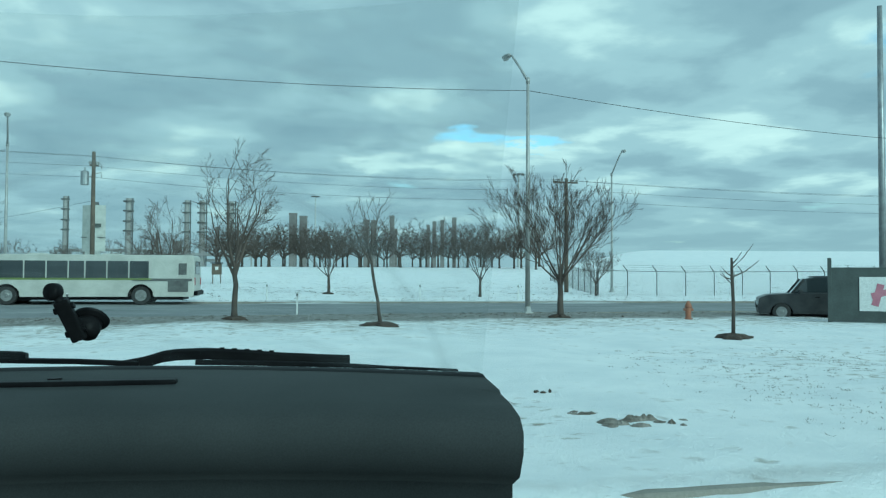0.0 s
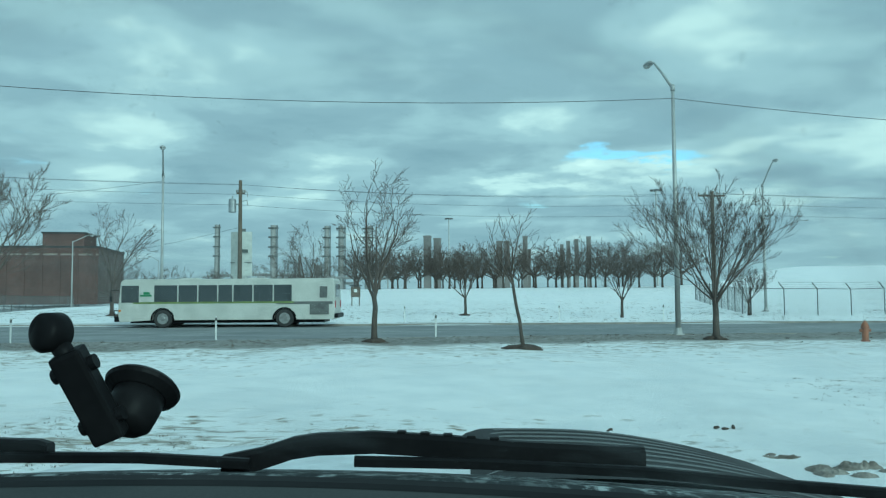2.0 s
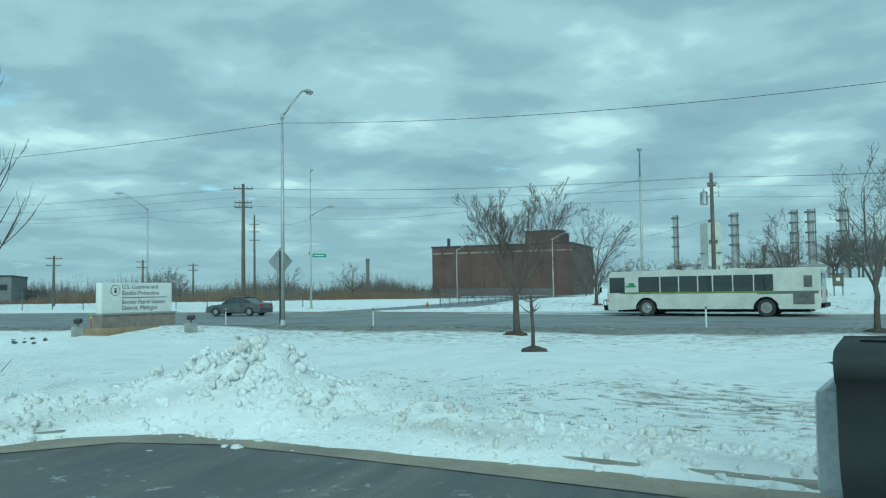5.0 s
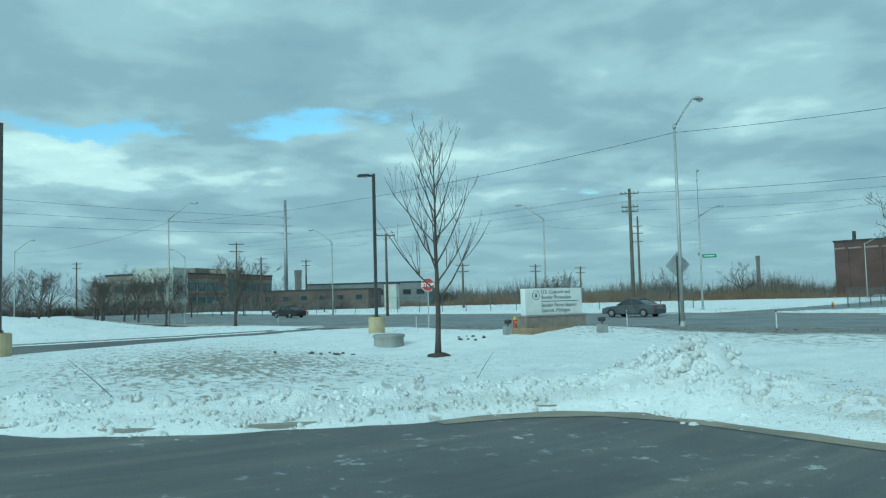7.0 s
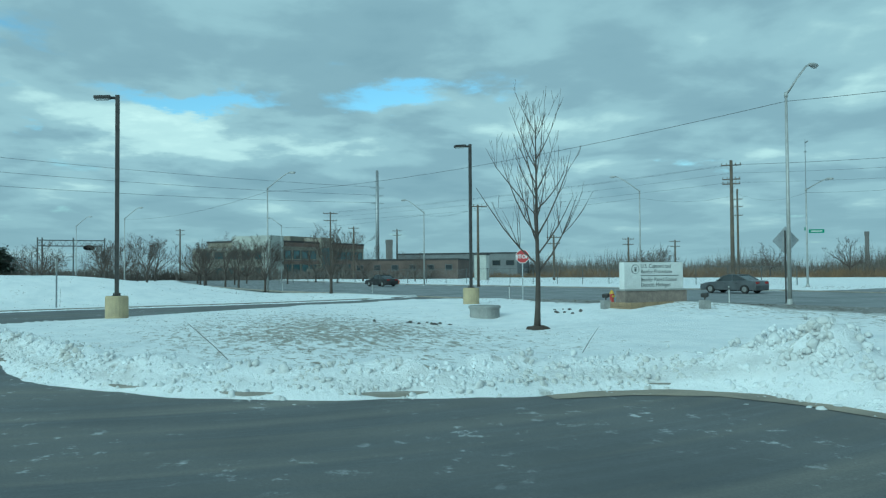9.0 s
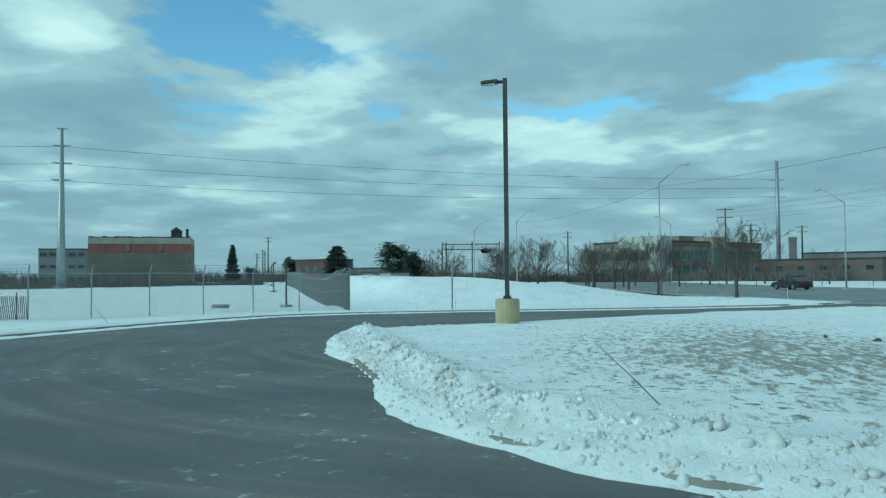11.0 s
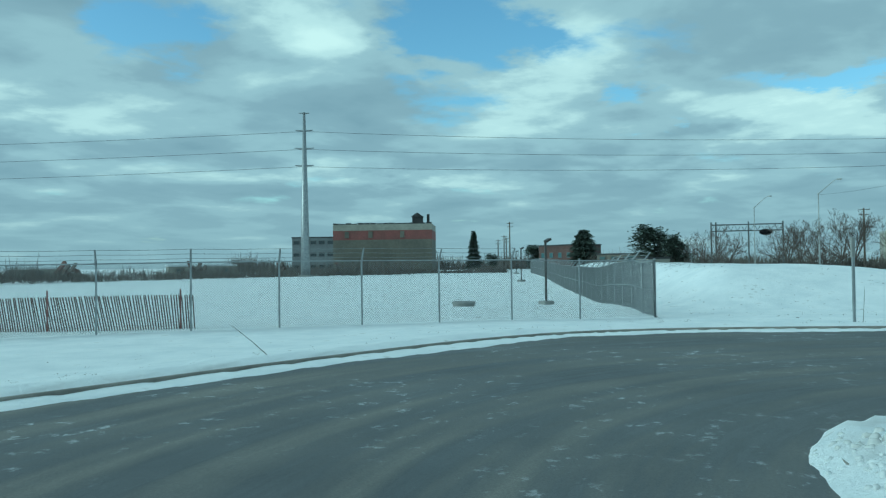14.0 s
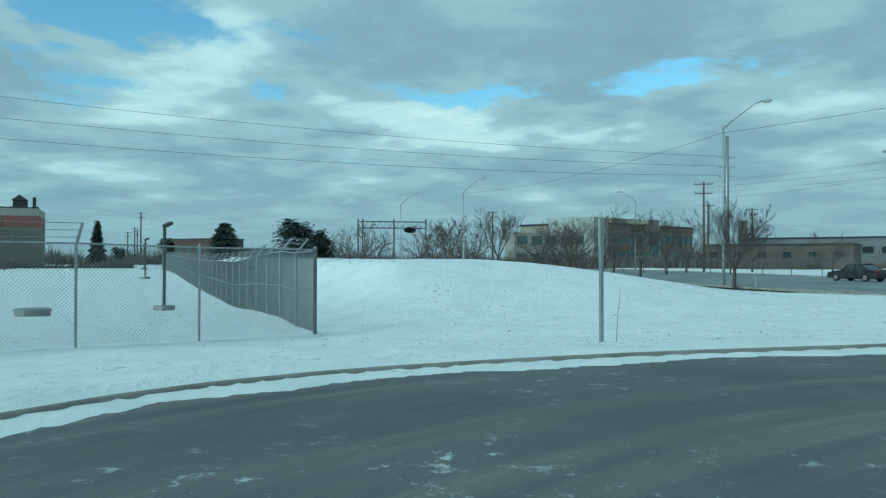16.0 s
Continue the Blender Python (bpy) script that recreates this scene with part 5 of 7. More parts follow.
def snow_fence():
    """Slat-and-wire fence, laths one by one."""
    line = [(-37.9, -33.2), (-35.6, -35.9), (-34.2, -38.0), (-33.4, -40.2), (-32.6, -42.6), (-31.4, -44.8)]
    fence = empty("snow_fence", "sagging red wooden slat snow fence behind chain-link", "fence")
    p = [np.array(q) for q in smooth_line(line, 0.4)]
    s = np.r_[0, np.cumsum([np.linalg.norm(b - a) for a, b in zip(p, p[1:])])]
    rng = random.Random(9)
    n = int(s[-1] / 0.082)
    lath = bmnew()
    box(lath, (0.036, 0.012, 1.22), (0, 0, 0.58))
    data = mesh_of(lath, "lath", LATH)
    px, py = np.array([q[0] for q in p]), np.array([q[1] for q in p])
    wires = [[], [], [], []]
    for k in range(n):
        t = (k + 0.5) / n * s[-1]
        x, y = float(np.interp(t, s, px)), float(np.interp(t, s, py))
        z = ground_z(x, y) - 0.06 + 0.05 * math.sin(t * 0.6)
        ob = new("lath", data)
        ob.parent = fence
        ob.matrix_basis = pose(x, y, z, rng.uniform(-1.5, 1.5), 3 + 9 * min(1.0, t / 4.0) + 2.5 * math.sin(t * 0.8) + rng.uniform(-0.8, 0.8), -55 + 5 * math.sin(t))
        for j, w in enumerate(wires):
            w.append((x, y, z + 0.15 + 0.3 * j))
    for w in wires:
        b = bmnew()
        tube(b, w, 0.006, 3, False)
        part("wire", b, GALV, fence)
    for t in (0.5, s[-1] * 0.35, s[-1] * 0.7, s[-1] - 0.3):
        b = bmnew()
        x, y = float(np.interp(t, s, px)), float(np.interp(t, s, py))
        tube(b, [(x, y, ground_z(x, y) - 0.2), (x, y, ground_z(x, y) + 1.35)], 0.03, 6)
        part("stake", b, RUST, fence)


snow_fence()


def field_lamp(x, y, h, az):
    z = ground_z(x, y)
    l = empty("field_lamp", "short dark lamp post on a square concrete foot", "lamp post", "lamps inside the fence", pose(x, y, z, 0, 0, az))
    b = bmnew()
    box(b, (0.72, 0.72, 0.34), (0, 0, 0.05), bevel=0.03)
    part("concrete_foot", b, GREYCON, l)
    p = bmnew()
    tube(p, [(0, 0, 0.2), (0, 0, h)], 0.075, 8)
    part("pole", p, BRONZE, l)
    hd = bmnew()
    box(hd, (0.42, 0.34, 0.16), (0.18, 0, h + 0.04), Euler((0, radians(-25), 0)), bevel=0.04)
    part("head", hd, BRONZE, l)


for k, (fx, fy) in enumerate(((-65.4, -31.6), (-107.0, -51.6), (-150.0, -71.5))):
    field_lamp(fx, fy, 4.0, 150)


# ---- things on the verge ----
def text_on(words, size, name, parent, m, mat=None, bold=0.012):
    c = bpy.data.curves.new(name, "FONT")
    c.body, c.size, c.align_x, c.extrude, c.offset = words, size, "LEFT", 0.004, bold
    ob = bpy.data.objects.new("tmp_text", c)
    scene.collection.objects.link(ob)
    data = bpy.data.meshes.new_from_object(ob.evaluated_get(bpy.context.evaluated_depsgraph_get()))
    bpy.data.objects.remove(ob)
    data.materials.clear()
    data.materials.append(mat or INK)
    t = new(name, data)
    t.parent = parent
    t.matrix_basis = m
    return t


def monument_sign():
    a, b = Vector((-30.07, 11.89)), Vector((-30.71, 15.12))
    mid, az = (a + b) / 2, math.degrees(math.atan2((b - a).y, (b - a).x))
    z = 0.33
    sign = empty("monument_sign", "pale monument sign on a stone base with dark lettering", "sign", "", pose(mid.x, mid.y, z, 0, 0, az))
    w = 3.3
    p = bmnew()
    box(p, (w, 0.34, 1.20), (0, 0, 1.26), bevel=0.015)
    panel = part("panel", p, SIGNWHITE, sign)
    s = bmnew()
    box(s, (w + 0.16, 0.62, 0.74), (0, 0, 0.27), bevel=0.02)
    part("stone_base", s, STONE, sign)
    c = bmnew()
    box(c, (w + 0.26, 0.72, 0.07), (0, 0, 0.66), bevel=0.012)
    part("coping", c, GREYCON, sign, "snow-dusted coping stone")
    up = Matrix.Rotation(radians(90), 4, "X")
    for line, tx, tz in (("U.S. Customs and", -0.75, 1.62), ("Border Protection", -0.75, 1.38), ("Border Patrol Station", -0.75, 1.03), ("Detroit, Michigan", -0.75, 0.80)):
        text_on(line, 0.235, "lettering", panel, Matrix.Translation((tx, -0.172, tz)) @ up, bold=0.0)
    r = bmnew()
    box(r, (2.15, 0.01, 0.03), (0.32, -0.174, 1.28))
    part("rule", r, INK, panel)
    g = bmnew()
    tube(g, [(-1.05, -0.172, 1.56), (-1.05, -0.180, 1.56)], 0.21, 24)
    seal = part("seal", g, INK, panel, "round dark seal")
    g = bmnew()
    tube(g, [(-1.05, -0.1805, 1.56), (-1.05, -0.184, 1.56)], 0.185, 24)
    part("seal_field", g, SIGNWHITE, seal)
    g = bmnew()
    box(g, (0.10, 0.006, 0.12), (-1.05, -0.186, 1.52))
    box(g, (0.16, 0.006, 0.04), (-1.05, -0.186, 1.62))
    part("seal_mark", g, INK, seal)
    pl = empty("planter", "low timber-edged planter with snow and stones", "planter", "", pose(mid.x + 0.75, mid.y - 0.9, 0.18, 0, 0, az + 4))
    for j in range(2):
        for q, sz in (((0, -0.55), (2.5, 0.16, 0.17)), ((-1.2, 0.1), (0.16, 1.3, 0.17))):
            tb = bmnew()
            box(tb, sz, (q[0], q[1], 0.06 + 0.175 * j), bevel=0.015)
            part("timber", tb, TIMBER, pl)
    f = bmnew()
    box(f, (2.3, 1.1, 0.2), (0.05, 0.05, 0.15), bevel=0.05)
    part("fill", f, ROOFSNOW, pl, "snow-covered soil")
    rng = random.Random(4)
    for k in range(9):
        q = bmnew()
        bmesh.ops.create_icosphere(q, subdivisions=1, radius=1.0, matrix=Matrix.Translation((rng.uniform(-1.0, 1.1), rng.uniform(-0.4, 0.4), 0.26)) @ Matrix.Diagonal((rng.uniform(0.07, 0.16), rng.uniform(0.06, 0.12), 0.06, 1)))
        part("stone", q, STONE, pl)
    for ox, oy in ((0.35, -2.4), (3.2, 0.55)):
        fl = empty("sign_floodlight", "small floodlight on a square concrete foot", "lamp", "sign floodlights", pose(mid.x + ox, mid.y + oy, ground_z(mid.x + ox, mid.y + oy)))
        q = bmnew()
        box(q, (0.36, 0.36, 0.46), (0, 0, 0.12), bevel=0.03)
        part("concrete_foot", q, GREYCON, fl)
        q = bmnew()
        tube(q, [(0, 0, 0.36), (0, 0, 0.5)], 0.03, 6)
        box(q, (0.28, 0.18, 0.16), (0, 0, 0.55), Euler((0.3, 0, 0.5)), bevel=0.03)
        part("head", q, BRONZE, fl)


monument_sign()


def drain_box(x, y, w, h, label):
    z = ground_z(x, y)
    d = empty("drain_structure", label, "drain", "", pose(x, y, z - 0.05, 0, 0, 90))
    b = bmnew()
    tube(b, [(0, 0, -0.2), (0, 0, h)], w / 2, 22)
    part("ring", b, GREYCON, d)
    l = bmnew()
    tube(l, [(0, 0, h), (0, 0, h + 0.10), (0, 0, h + 0.13)], [w / 2 + 0.05, w / 2 + 0.05, w / 2 - 0.02], 22)
    part("cover", l, GREYCON, d)


drain_box(-31.9, 6.25, 1.30, 0.42, "round grey concrete drain ring standing in a snowy swale")
drain_box(-58.6, -33.9, 1.25, 0.26, "low round concrete ring in the snow behind the fence")


DARKROCK = surface("wet_dark_rock", (0.13, 0.12, 0.11), (0.07, 0.066, 0.062), 4.0, 0.8, 0, 25.0, 0.4, 0.01)


def rocks(x, y, n, spread, label, seed, mat=DARKROCK, size=0.12):
    rng = random.Random(seed)
    for k in range(n):
        b = bmnew()
        made = bmesh.ops.create_icosphere(b, subdivisions=2, radius=1.0)
        sx, sy, sz = (rng.uniform(0.5, 1.3) * size for _ in range(3))
        for v in made["verts"]:
            v.co = Vector((v.co.x * sx, v.co.y * sy, v.co.z * sz * 0.7)) * rng.uniform(0.8, 1.15)
        qx, qy = x + rng.gauss(0, spread[0]), y + rng.gauss(0, spread[1])
        ob = part("rock", b, mat)
        ob.location = (qx, qy, ground_z(qx, qy) + sz * 0.3)
        tagged(ob, label, "rock", "loose rocks")


rocks(-27.9, 2.6, 12, (0.5, 0.9), "small dark rock poking out of snow", 5, size=0.08)
rocks(-31.0, 9.6, 8, (0.7, 0.5), "small dark rock on the bank below the planter", 6, size=0.08)
rocks(1.3, 10.7, 4, (0.05, 0.04), "small dark clod lying on snow", 7, MULCH, 0.035)
rocks(0.0, 10.7, 2, (0.05, 0.05), "small dark clod lying on snow", 8, MULCH, 0.03)


def frozen_clump(x, y, label, seed, long, wide, tall):
    """One heap of frozen mud and slush with a broken, craggy skin."""
    rng = random.Random(seed)
    b = bmnew()
    bumps = [(rng.uniform(-0.9, 0.9) * long, rng.uniform(-0.8, 0.8) * wide, rng.uniform(0.25, 1.0) * tall, rng.uniform(0.05, 0.14)) for _ in range(34)]
    nx, ny = 64, 36
    rows = []
    for j in range(ny):
        row = []
        for i in range(nx):
            px, py = (2 * i / (nx - 1) - 1) * long, (2 * j / (ny - 1) - 1) * wide
            edge = max(0.0, 1 - (px / long) ** 2 - (py / wide) ** 2)
            h = max(q[2] * math.exp(-((px - q[0]) ** 2 + (py - q[1]) ** 2) / q[3] ** 2) for q in bumps) * edge ** 0.5
            row.append(b.verts.new((px + rng.uniform(-0.01, 0.01), py + rng.uniform(-0.01, 0.01), h * rng.uniform(0.9, 1.07) - 0.035)))
        rows.append(row)
    for r0, r1 in zip(rows, rows[1:]):
        for i in range(nx - 1):
            b.faces.new((r0[i], r0[i + 1], r1[i + 1], r1[i]))
    ob = part("frozen_clump", b, FROZEN)
    ob.location = (x, y, ground_z(x, y))
    tagged(ob, label, "frozen mud", "loose rocks")


FROZEN = surface("frozen_mud", (0.36, 0.33, 0.29), (0.11, 0.092, 0.072), 5.0, 0.8, 0, 30.0, 0.6, 0.02, 0.9)
frozen_clump(2.15, 8.4, "brown clump of frozen mud and slush", 8, 0.55, 0.42, 0.11)
frozen_clump(1.62, 9.1, "small brown clump of frozen mud", 9, 0.22, 0.16, 0.08)


def ploughed_lumps():
    """Broken snow heaped by the plough along the paving: uncountable lumps, one object."""
    rng = random.Random(15)
    line = [np.array(q) for q in smooth_line(DRIVE_NEAR[7:18], 0.3)]
    verts, faces = [], []
    proto = bmnew()
    bmesh.ops.create_icosphere(proto, subdivisions=2, radius=1.0)
    pv, pf = [v.co.copy() for v in proto.verts], [[v.index for v in f.verts] for f in proto.faces]
    proto.free()
    spots = []
    for k in range(4600):
        q = line[rng.randrange(len(line) - 1)]
        spots.append((q[0] + rng.gauss(-0.2, 0.3), q[1] + rng.gauss(0.25, 0.3), rng.uniform(0.012, 0.062) * rng.uniform(0.35, 1.3)))
    for k in range(1300):
        spots.append((-9.6 + rng.gauss(0, 1.1), 4.5 + rng.gauss(0, 0.7), rng.uniform(0.015, 0.10) * rng.uniform(0.3, 1.2)))
    heights = ground_height(np.array([q[0] for q in spots]), np.array([q[1] for q in spots]))
    for (x, y, r), z in zip(spots, heights):
        i = len(verts)
        e = Euler((rng.uniform(0, 6), rng.uniform(0, 6), rng.uniform(0, 6)))
        s = Vector((r * rng.uniform(0.7, 1.4), r * rng.uniform(0.7, 1.4), r * rng.uniform(0.5, 1.0)))
        for c in pv:
            w = Vector((c.x * s.x, c.y * s.y, c.z * s.z)) * rng.uniform(0.72, 1.18)
            w.rotate(e)
            verts.append((x + w.x, y + w.y, max(z, -0.02) + w.z - 0.45 * r))
        faces += [[a + i for a in f] for f in pf]
    data = bpy.data.meshes.new("ploughed_snow")
    data.from_pydata(verts, [], faces)
    data.materials.append(LUMPS)
    data.shade_smooth()
    tagged(new("ploughed_snow", data), "broken lumps of ploughed snow along the kerb", "snow", kind="stuff")


LUMPS = surface("ploughed_snow_lumps", (0.82, 0.84, 0.86), (0.58, 0.57, 0.54), 0.7, 0.8, 0, 16.0, 0.4, 0.02)
ploughed_lumps()


def delineator(x, y):
    z = ground_z(x, y)
    d = empty("delineator_post", "thin white roadside delineator post", "post", "delineator posts", pose(x, y, max(z, 0.0)))
    b = bmnew()
    box(b, (0.065, 0.03, 1.0), (0, 0, 0.45), bevel=0.01)
    part("post", b, SIGNWHITE, d)
    c = bmnew()
    box(c, (0.072, 0.036, 0.12), (0, 0, 0.84), bevel=0.006)
    part("reflector_band", c, GRIME, d, "grey reflector band")


for dx, dy in ((-13.9, 29.4), (-5.9, 32.2), (-20.9, 27.2), (-28.5, 24.6), (-35.6, 21.0), (-64.9, 7.0), (-81.3, 0.6), (-25.9, 44.6), (-18.8, 46.0), (-10.5, 47.4), (-1.4, 48.8), (4.7, 49.6), (-49.0, 13.5)):
    delineator(dx, dy)


DULLORANGE = surface("faded_orange_paint", (0.34, 0.15, 0.085), (0.24, 0.12, 0.08), 4.0, 0.7, 0, 30.0, 0.1)


def hydrant(x, y, body, cap, label):
    h = empty("fire_hydrant", label, "hydrant", "hydrants", pose(x, y, ground_z(x, y)) @ Matrix.Scale(0.85, 4))
    b = bmnew()
    tube(b, [(0, 0, -0.1), (0, 0, 0.05), (0, 0, 0.06), (0, 0, 0.5), (0, 0, 0.52), (0, 0, 0.56)], [0.17, 0.17, 0.12, 0.12, 0.16, 0.16], 14)
    part("barrel", b, body, h, smooth=False)
    c = bmnew()
    tube(c, [(0, 0, 0.56), (0, 0, 0.66), (0, 0, 0.74), (0, 0, 0.80)], [0.14, 0.12, 0.06, 0.035], 14)
    part("bonnet", c, cap, h)
    for a in (0, 90, 180):
        n = bmnew()
        d = Vector((math.cos(radians(a)), math.sin(radians(a)), 0))
        tube(n, [d * 0.1 + Vector((0, 0, 0.42)), d * 0.2 + Vector((0, 0, 0.42))], 0.06, 10)
        part("nozzle", n, cap, h)


hydrant(8.9, 28.8, DULLORANGE, DULLORANGE, "weathered orange hydrant at the road edge")
hydrant(-35.2, 14.0, REDPAINT, YELLOW, "red hydrant with a yellow top behind the sign")
hydrant(-55.5, 57.5, ORANGE, YELLOW, "orange hydrant on the corner of the side street")
hydrant(-110.0, 18.6, ORANGE, ORANGE, "orange hydrant on the far verge")


def stop_sign(x, y, top):
    z = ground_z(x, y)
    s = empty("stop_sign", "red octagonal stop sign on a steel post", "sign", "", pose(x, y, z, 0, 0, 62))
    b = bmnew()
    box(b, (0.06, 0.04, top - z), (0, 0.03, (top - z) / 2 - 0.1))
    part("post", b, GALV, s)
    for name, r, d, mat in (("face", 0.42, 0.0, SIGNWHITE), ("red_field", 0.385, -0.004, SIGNRED)):
        f = bmnew()
        vs = [f.verts.new((r * math.cos(radians(22.5 + 45 * k)), d, top - z - 0.42 + r * math.sin(radians(22.5 + 45 * k)))) for k in range(8)]
        face = f.faces.new(vs)
        ext = bmesh.ops.extrude_face_region(f, geom=[face])
        bmesh.ops.translate(f, vec=(0, 0.012 if d == 0 else 0.003, 0), verts=[v for v in ext["geom"] if isinstance(v, bmesh.types.BMVert)])
        bmesh.ops.recalc_face_normals(f, faces=f.faces)
        part(name, f, mat, s)
    text_on("STOP", 0.30, "lettering", s, Matrix.Translation((-0.37, -0.008, top - z - 0.53)) @ Matrix.Rotation(radians(90), 4, "X"), SIGNWHITE)


stop_sign(-41.96, 11.81, 3.1)


def warning_sign(x, y):
    z = ground_z(x, y)
    s = empty("road_sign", "back of a diamond road sign on a post", "sign", "", pose(x, y, z, 0, 0, 20))
    b = bmnew()
    box(b, (0.06, 0.05, 3.9), (0, 0, 1.9))
    part("post", b, BRONZE, s)
    f = bmnew()
    box(f, (1.0, 0.015, 1.0), (0, 0.04, 3.35), Euler((0, radians(45), 0)))
    part("plate", f, GALV, s)


warning_sign(-32.4, 22.0)
b = bmnew()
box(b, (1.35, 0.03, 0.34), (0.85, 0, 5.35), bevel=0.01)
nm = empty("street_name_sign", "green street name plate on a lamp post", "sign", "street name signs", pose(-62.1, 47.8, 0, 0, 0, 62))
part("plate", b, SIGNGREEN, nm)
b = bmnew()
box(b, (1.0, 0.034, 0.09), (0.85, 0, 5.35))
part("letter_bar", b, SIGNWHITE, nm)
nm = empty("street_name_sign", "green street name plate on a lamp post", "sign", "street name signs", pose(-62.1, 47.8, 0, 0, 0, 152))
b = bmnew()
box(b, (0.9, 0.03, 0.3), (0.5, 0, 5.6), bevel=0.01)
part("plate", b, SIGNGREEN, nm)


def kiosk(x, y):
    z = ground_z(x, y)
    k = empty("notice_board", "dark wooden notice board on legs in a snowy field", "notice board", "", pose(x, y, z, 0, 0, 10))
    for sx in (-0.35, 0.35):
        b = bmnew()
        box(b, (0.09, 0.09, 1.7), (sx, 0, 0.75))
        part("leg", b, WOODPOLE, k)
    b = bmnew()
    box(b, (0.9, 0.12, 1.0), (0, 0, 1.35), bevel=0.02)
    part("board", b, WOODPOLE, k)
    b = bmnew()
    box(b, (1.15, 0.5, 0.1), (0, 0, 1.93), bevel=0.02)
    part("cap", b, ROOFDARK, k)
    b = bmnew()
    box(b, (0.3, 0.02, 0.3), (0, -0.075, 1.45))
    part("notice", b, SIGNWHITE, k)


kiosk(-21.0, 73.7)


def brand_pylon(x, y):
    """The tall white sign, its writing left as bars."""
    z = ground_z(x, y)
    s = empty("pylon_sign", "tall white roadside sign on two steel columns", "sign", "", pose(x, y, z, 0, 0, -6))
    for sx in (-0.45, 0.35):
        b = bmnew()
        box(b, (0.42, 0.5, 3.2), (sx, 0, 1.5), bevel=0.03)
        part("column", b, PALEWALL, s)
    for dy, rot in ((-0.1, 26), (-0.1, -32)):
        b = bmnew()
        sgn = -1 if rot > 0 else 1
        box(b, (1.25, 0.16, 4.1), (0.5 * sgn - 0.05, dy, 5.15), Euler((0, 0, radians(-rot))), bevel=0.02)
        part("panel", b, PALEWALL, s)
    b = bmnew()
    box(b, (2.1, 0.5, 0.05), (-0.05, 0.05, 4.35))
    part("joint_band", b, GRIME, s)
    b = bmnew()
    box(b, (0.75, 0.02, 0.3), (0.5, -0.42, 5.4), Euler((0, 0, radians(32))))
    part("letter_bar", b, INK, s)
    b = bmnew()
    tube(b, [(0, 0.2, 7.1), (0, 0.2, 7.5)], 0.3, 10)
    part("cap", b, GRIME, s)


brand_pylon(-31.0, 70.3)


def marker_stub(x, y):
    b = bmnew()
    tube(b, [(0, 0, -0.1), (0, 0, 0.75), (0, 0, 0.8)], [0.1, 0.1, 0.05], 8)
    ob = part("bollard", b, WOODPOLE)
    ob.location = (x, y, ground_z(x, y))
    tagged(ob, "short dark wooden bollard in snow", "bollard")


marker_stub(-22.9, 55.0)


# ---- vehicles ----
def wheel(parent, x, y, r, width, mat_rim=RIM):
    t = bmnew()
    prof = [(-0.5, 0.80), (-0.5, 0.93), (-0.36, 1.0), (0.36, 1.0), (0.5, 0.93), (0.5, 0.80)]
    tube(t, [(x, y + w * width, r) for w, _ in prof], [k * r for _, k in prof], 22)
    tyre = part("wheel", t, RUBBER, parent)
    rim = bmnew()
    for s in (-1, 1):
        tube(rim, [(x, y + s * width * 0.40, r), (x, y + s * width * 0.51, r)], [r * 0.62, r * 0.60], 20)
        tube(rim, [(x, y + s * width * 0.5, r), (x, y + s * width * 0.56, r)], [r * 0.26, r * 0.2], 12)
        for k in range(8):
            a = 6.283 * k / 8
            tube(rim, [(x + math.cos(a) * r * 0.42, y + s * width * 0.5, r + math.sin(a) * r * 0.42), (x + math.cos(a) * r * 0.42, y + s * width * 0.53, r + math.sin(a) * r * 0.42)], r * 0.06, 6)
    part("rim", rim, mat_rim, tyre)


def side_prism(bm, outline, half, bevel=0.0):
    """A side profile in x, z drawn out across y."""
    a = [bm.verts.new((x, -half, z)) for x, z in outline]
    b = [bm.verts.new((x, half, z)) for x, z in outline]
    n = len(outline)
    bm.faces.new(a)
    bm.faces.new(b[::-1])
    for k in range(n):
        bm.faces.new((a[k], b[k], b[(k + 1) % n], a[(k + 1) % n]))
    bmesh.ops.recalc_face_normals(bm, faces=bm.faces)
    if bevel:
        bmesh.ops.bevel(bm, geom=list(bm.edges), offset=bevel, segments=2, profile=0.6, affect="EDGES")
    return bm


def arch(x, r, lift, n=9):
    return [(x - r * math.cos(math.pi * k / n), lift + r * math.sin(math.pi * k / n)) for k in range(n + 1)]


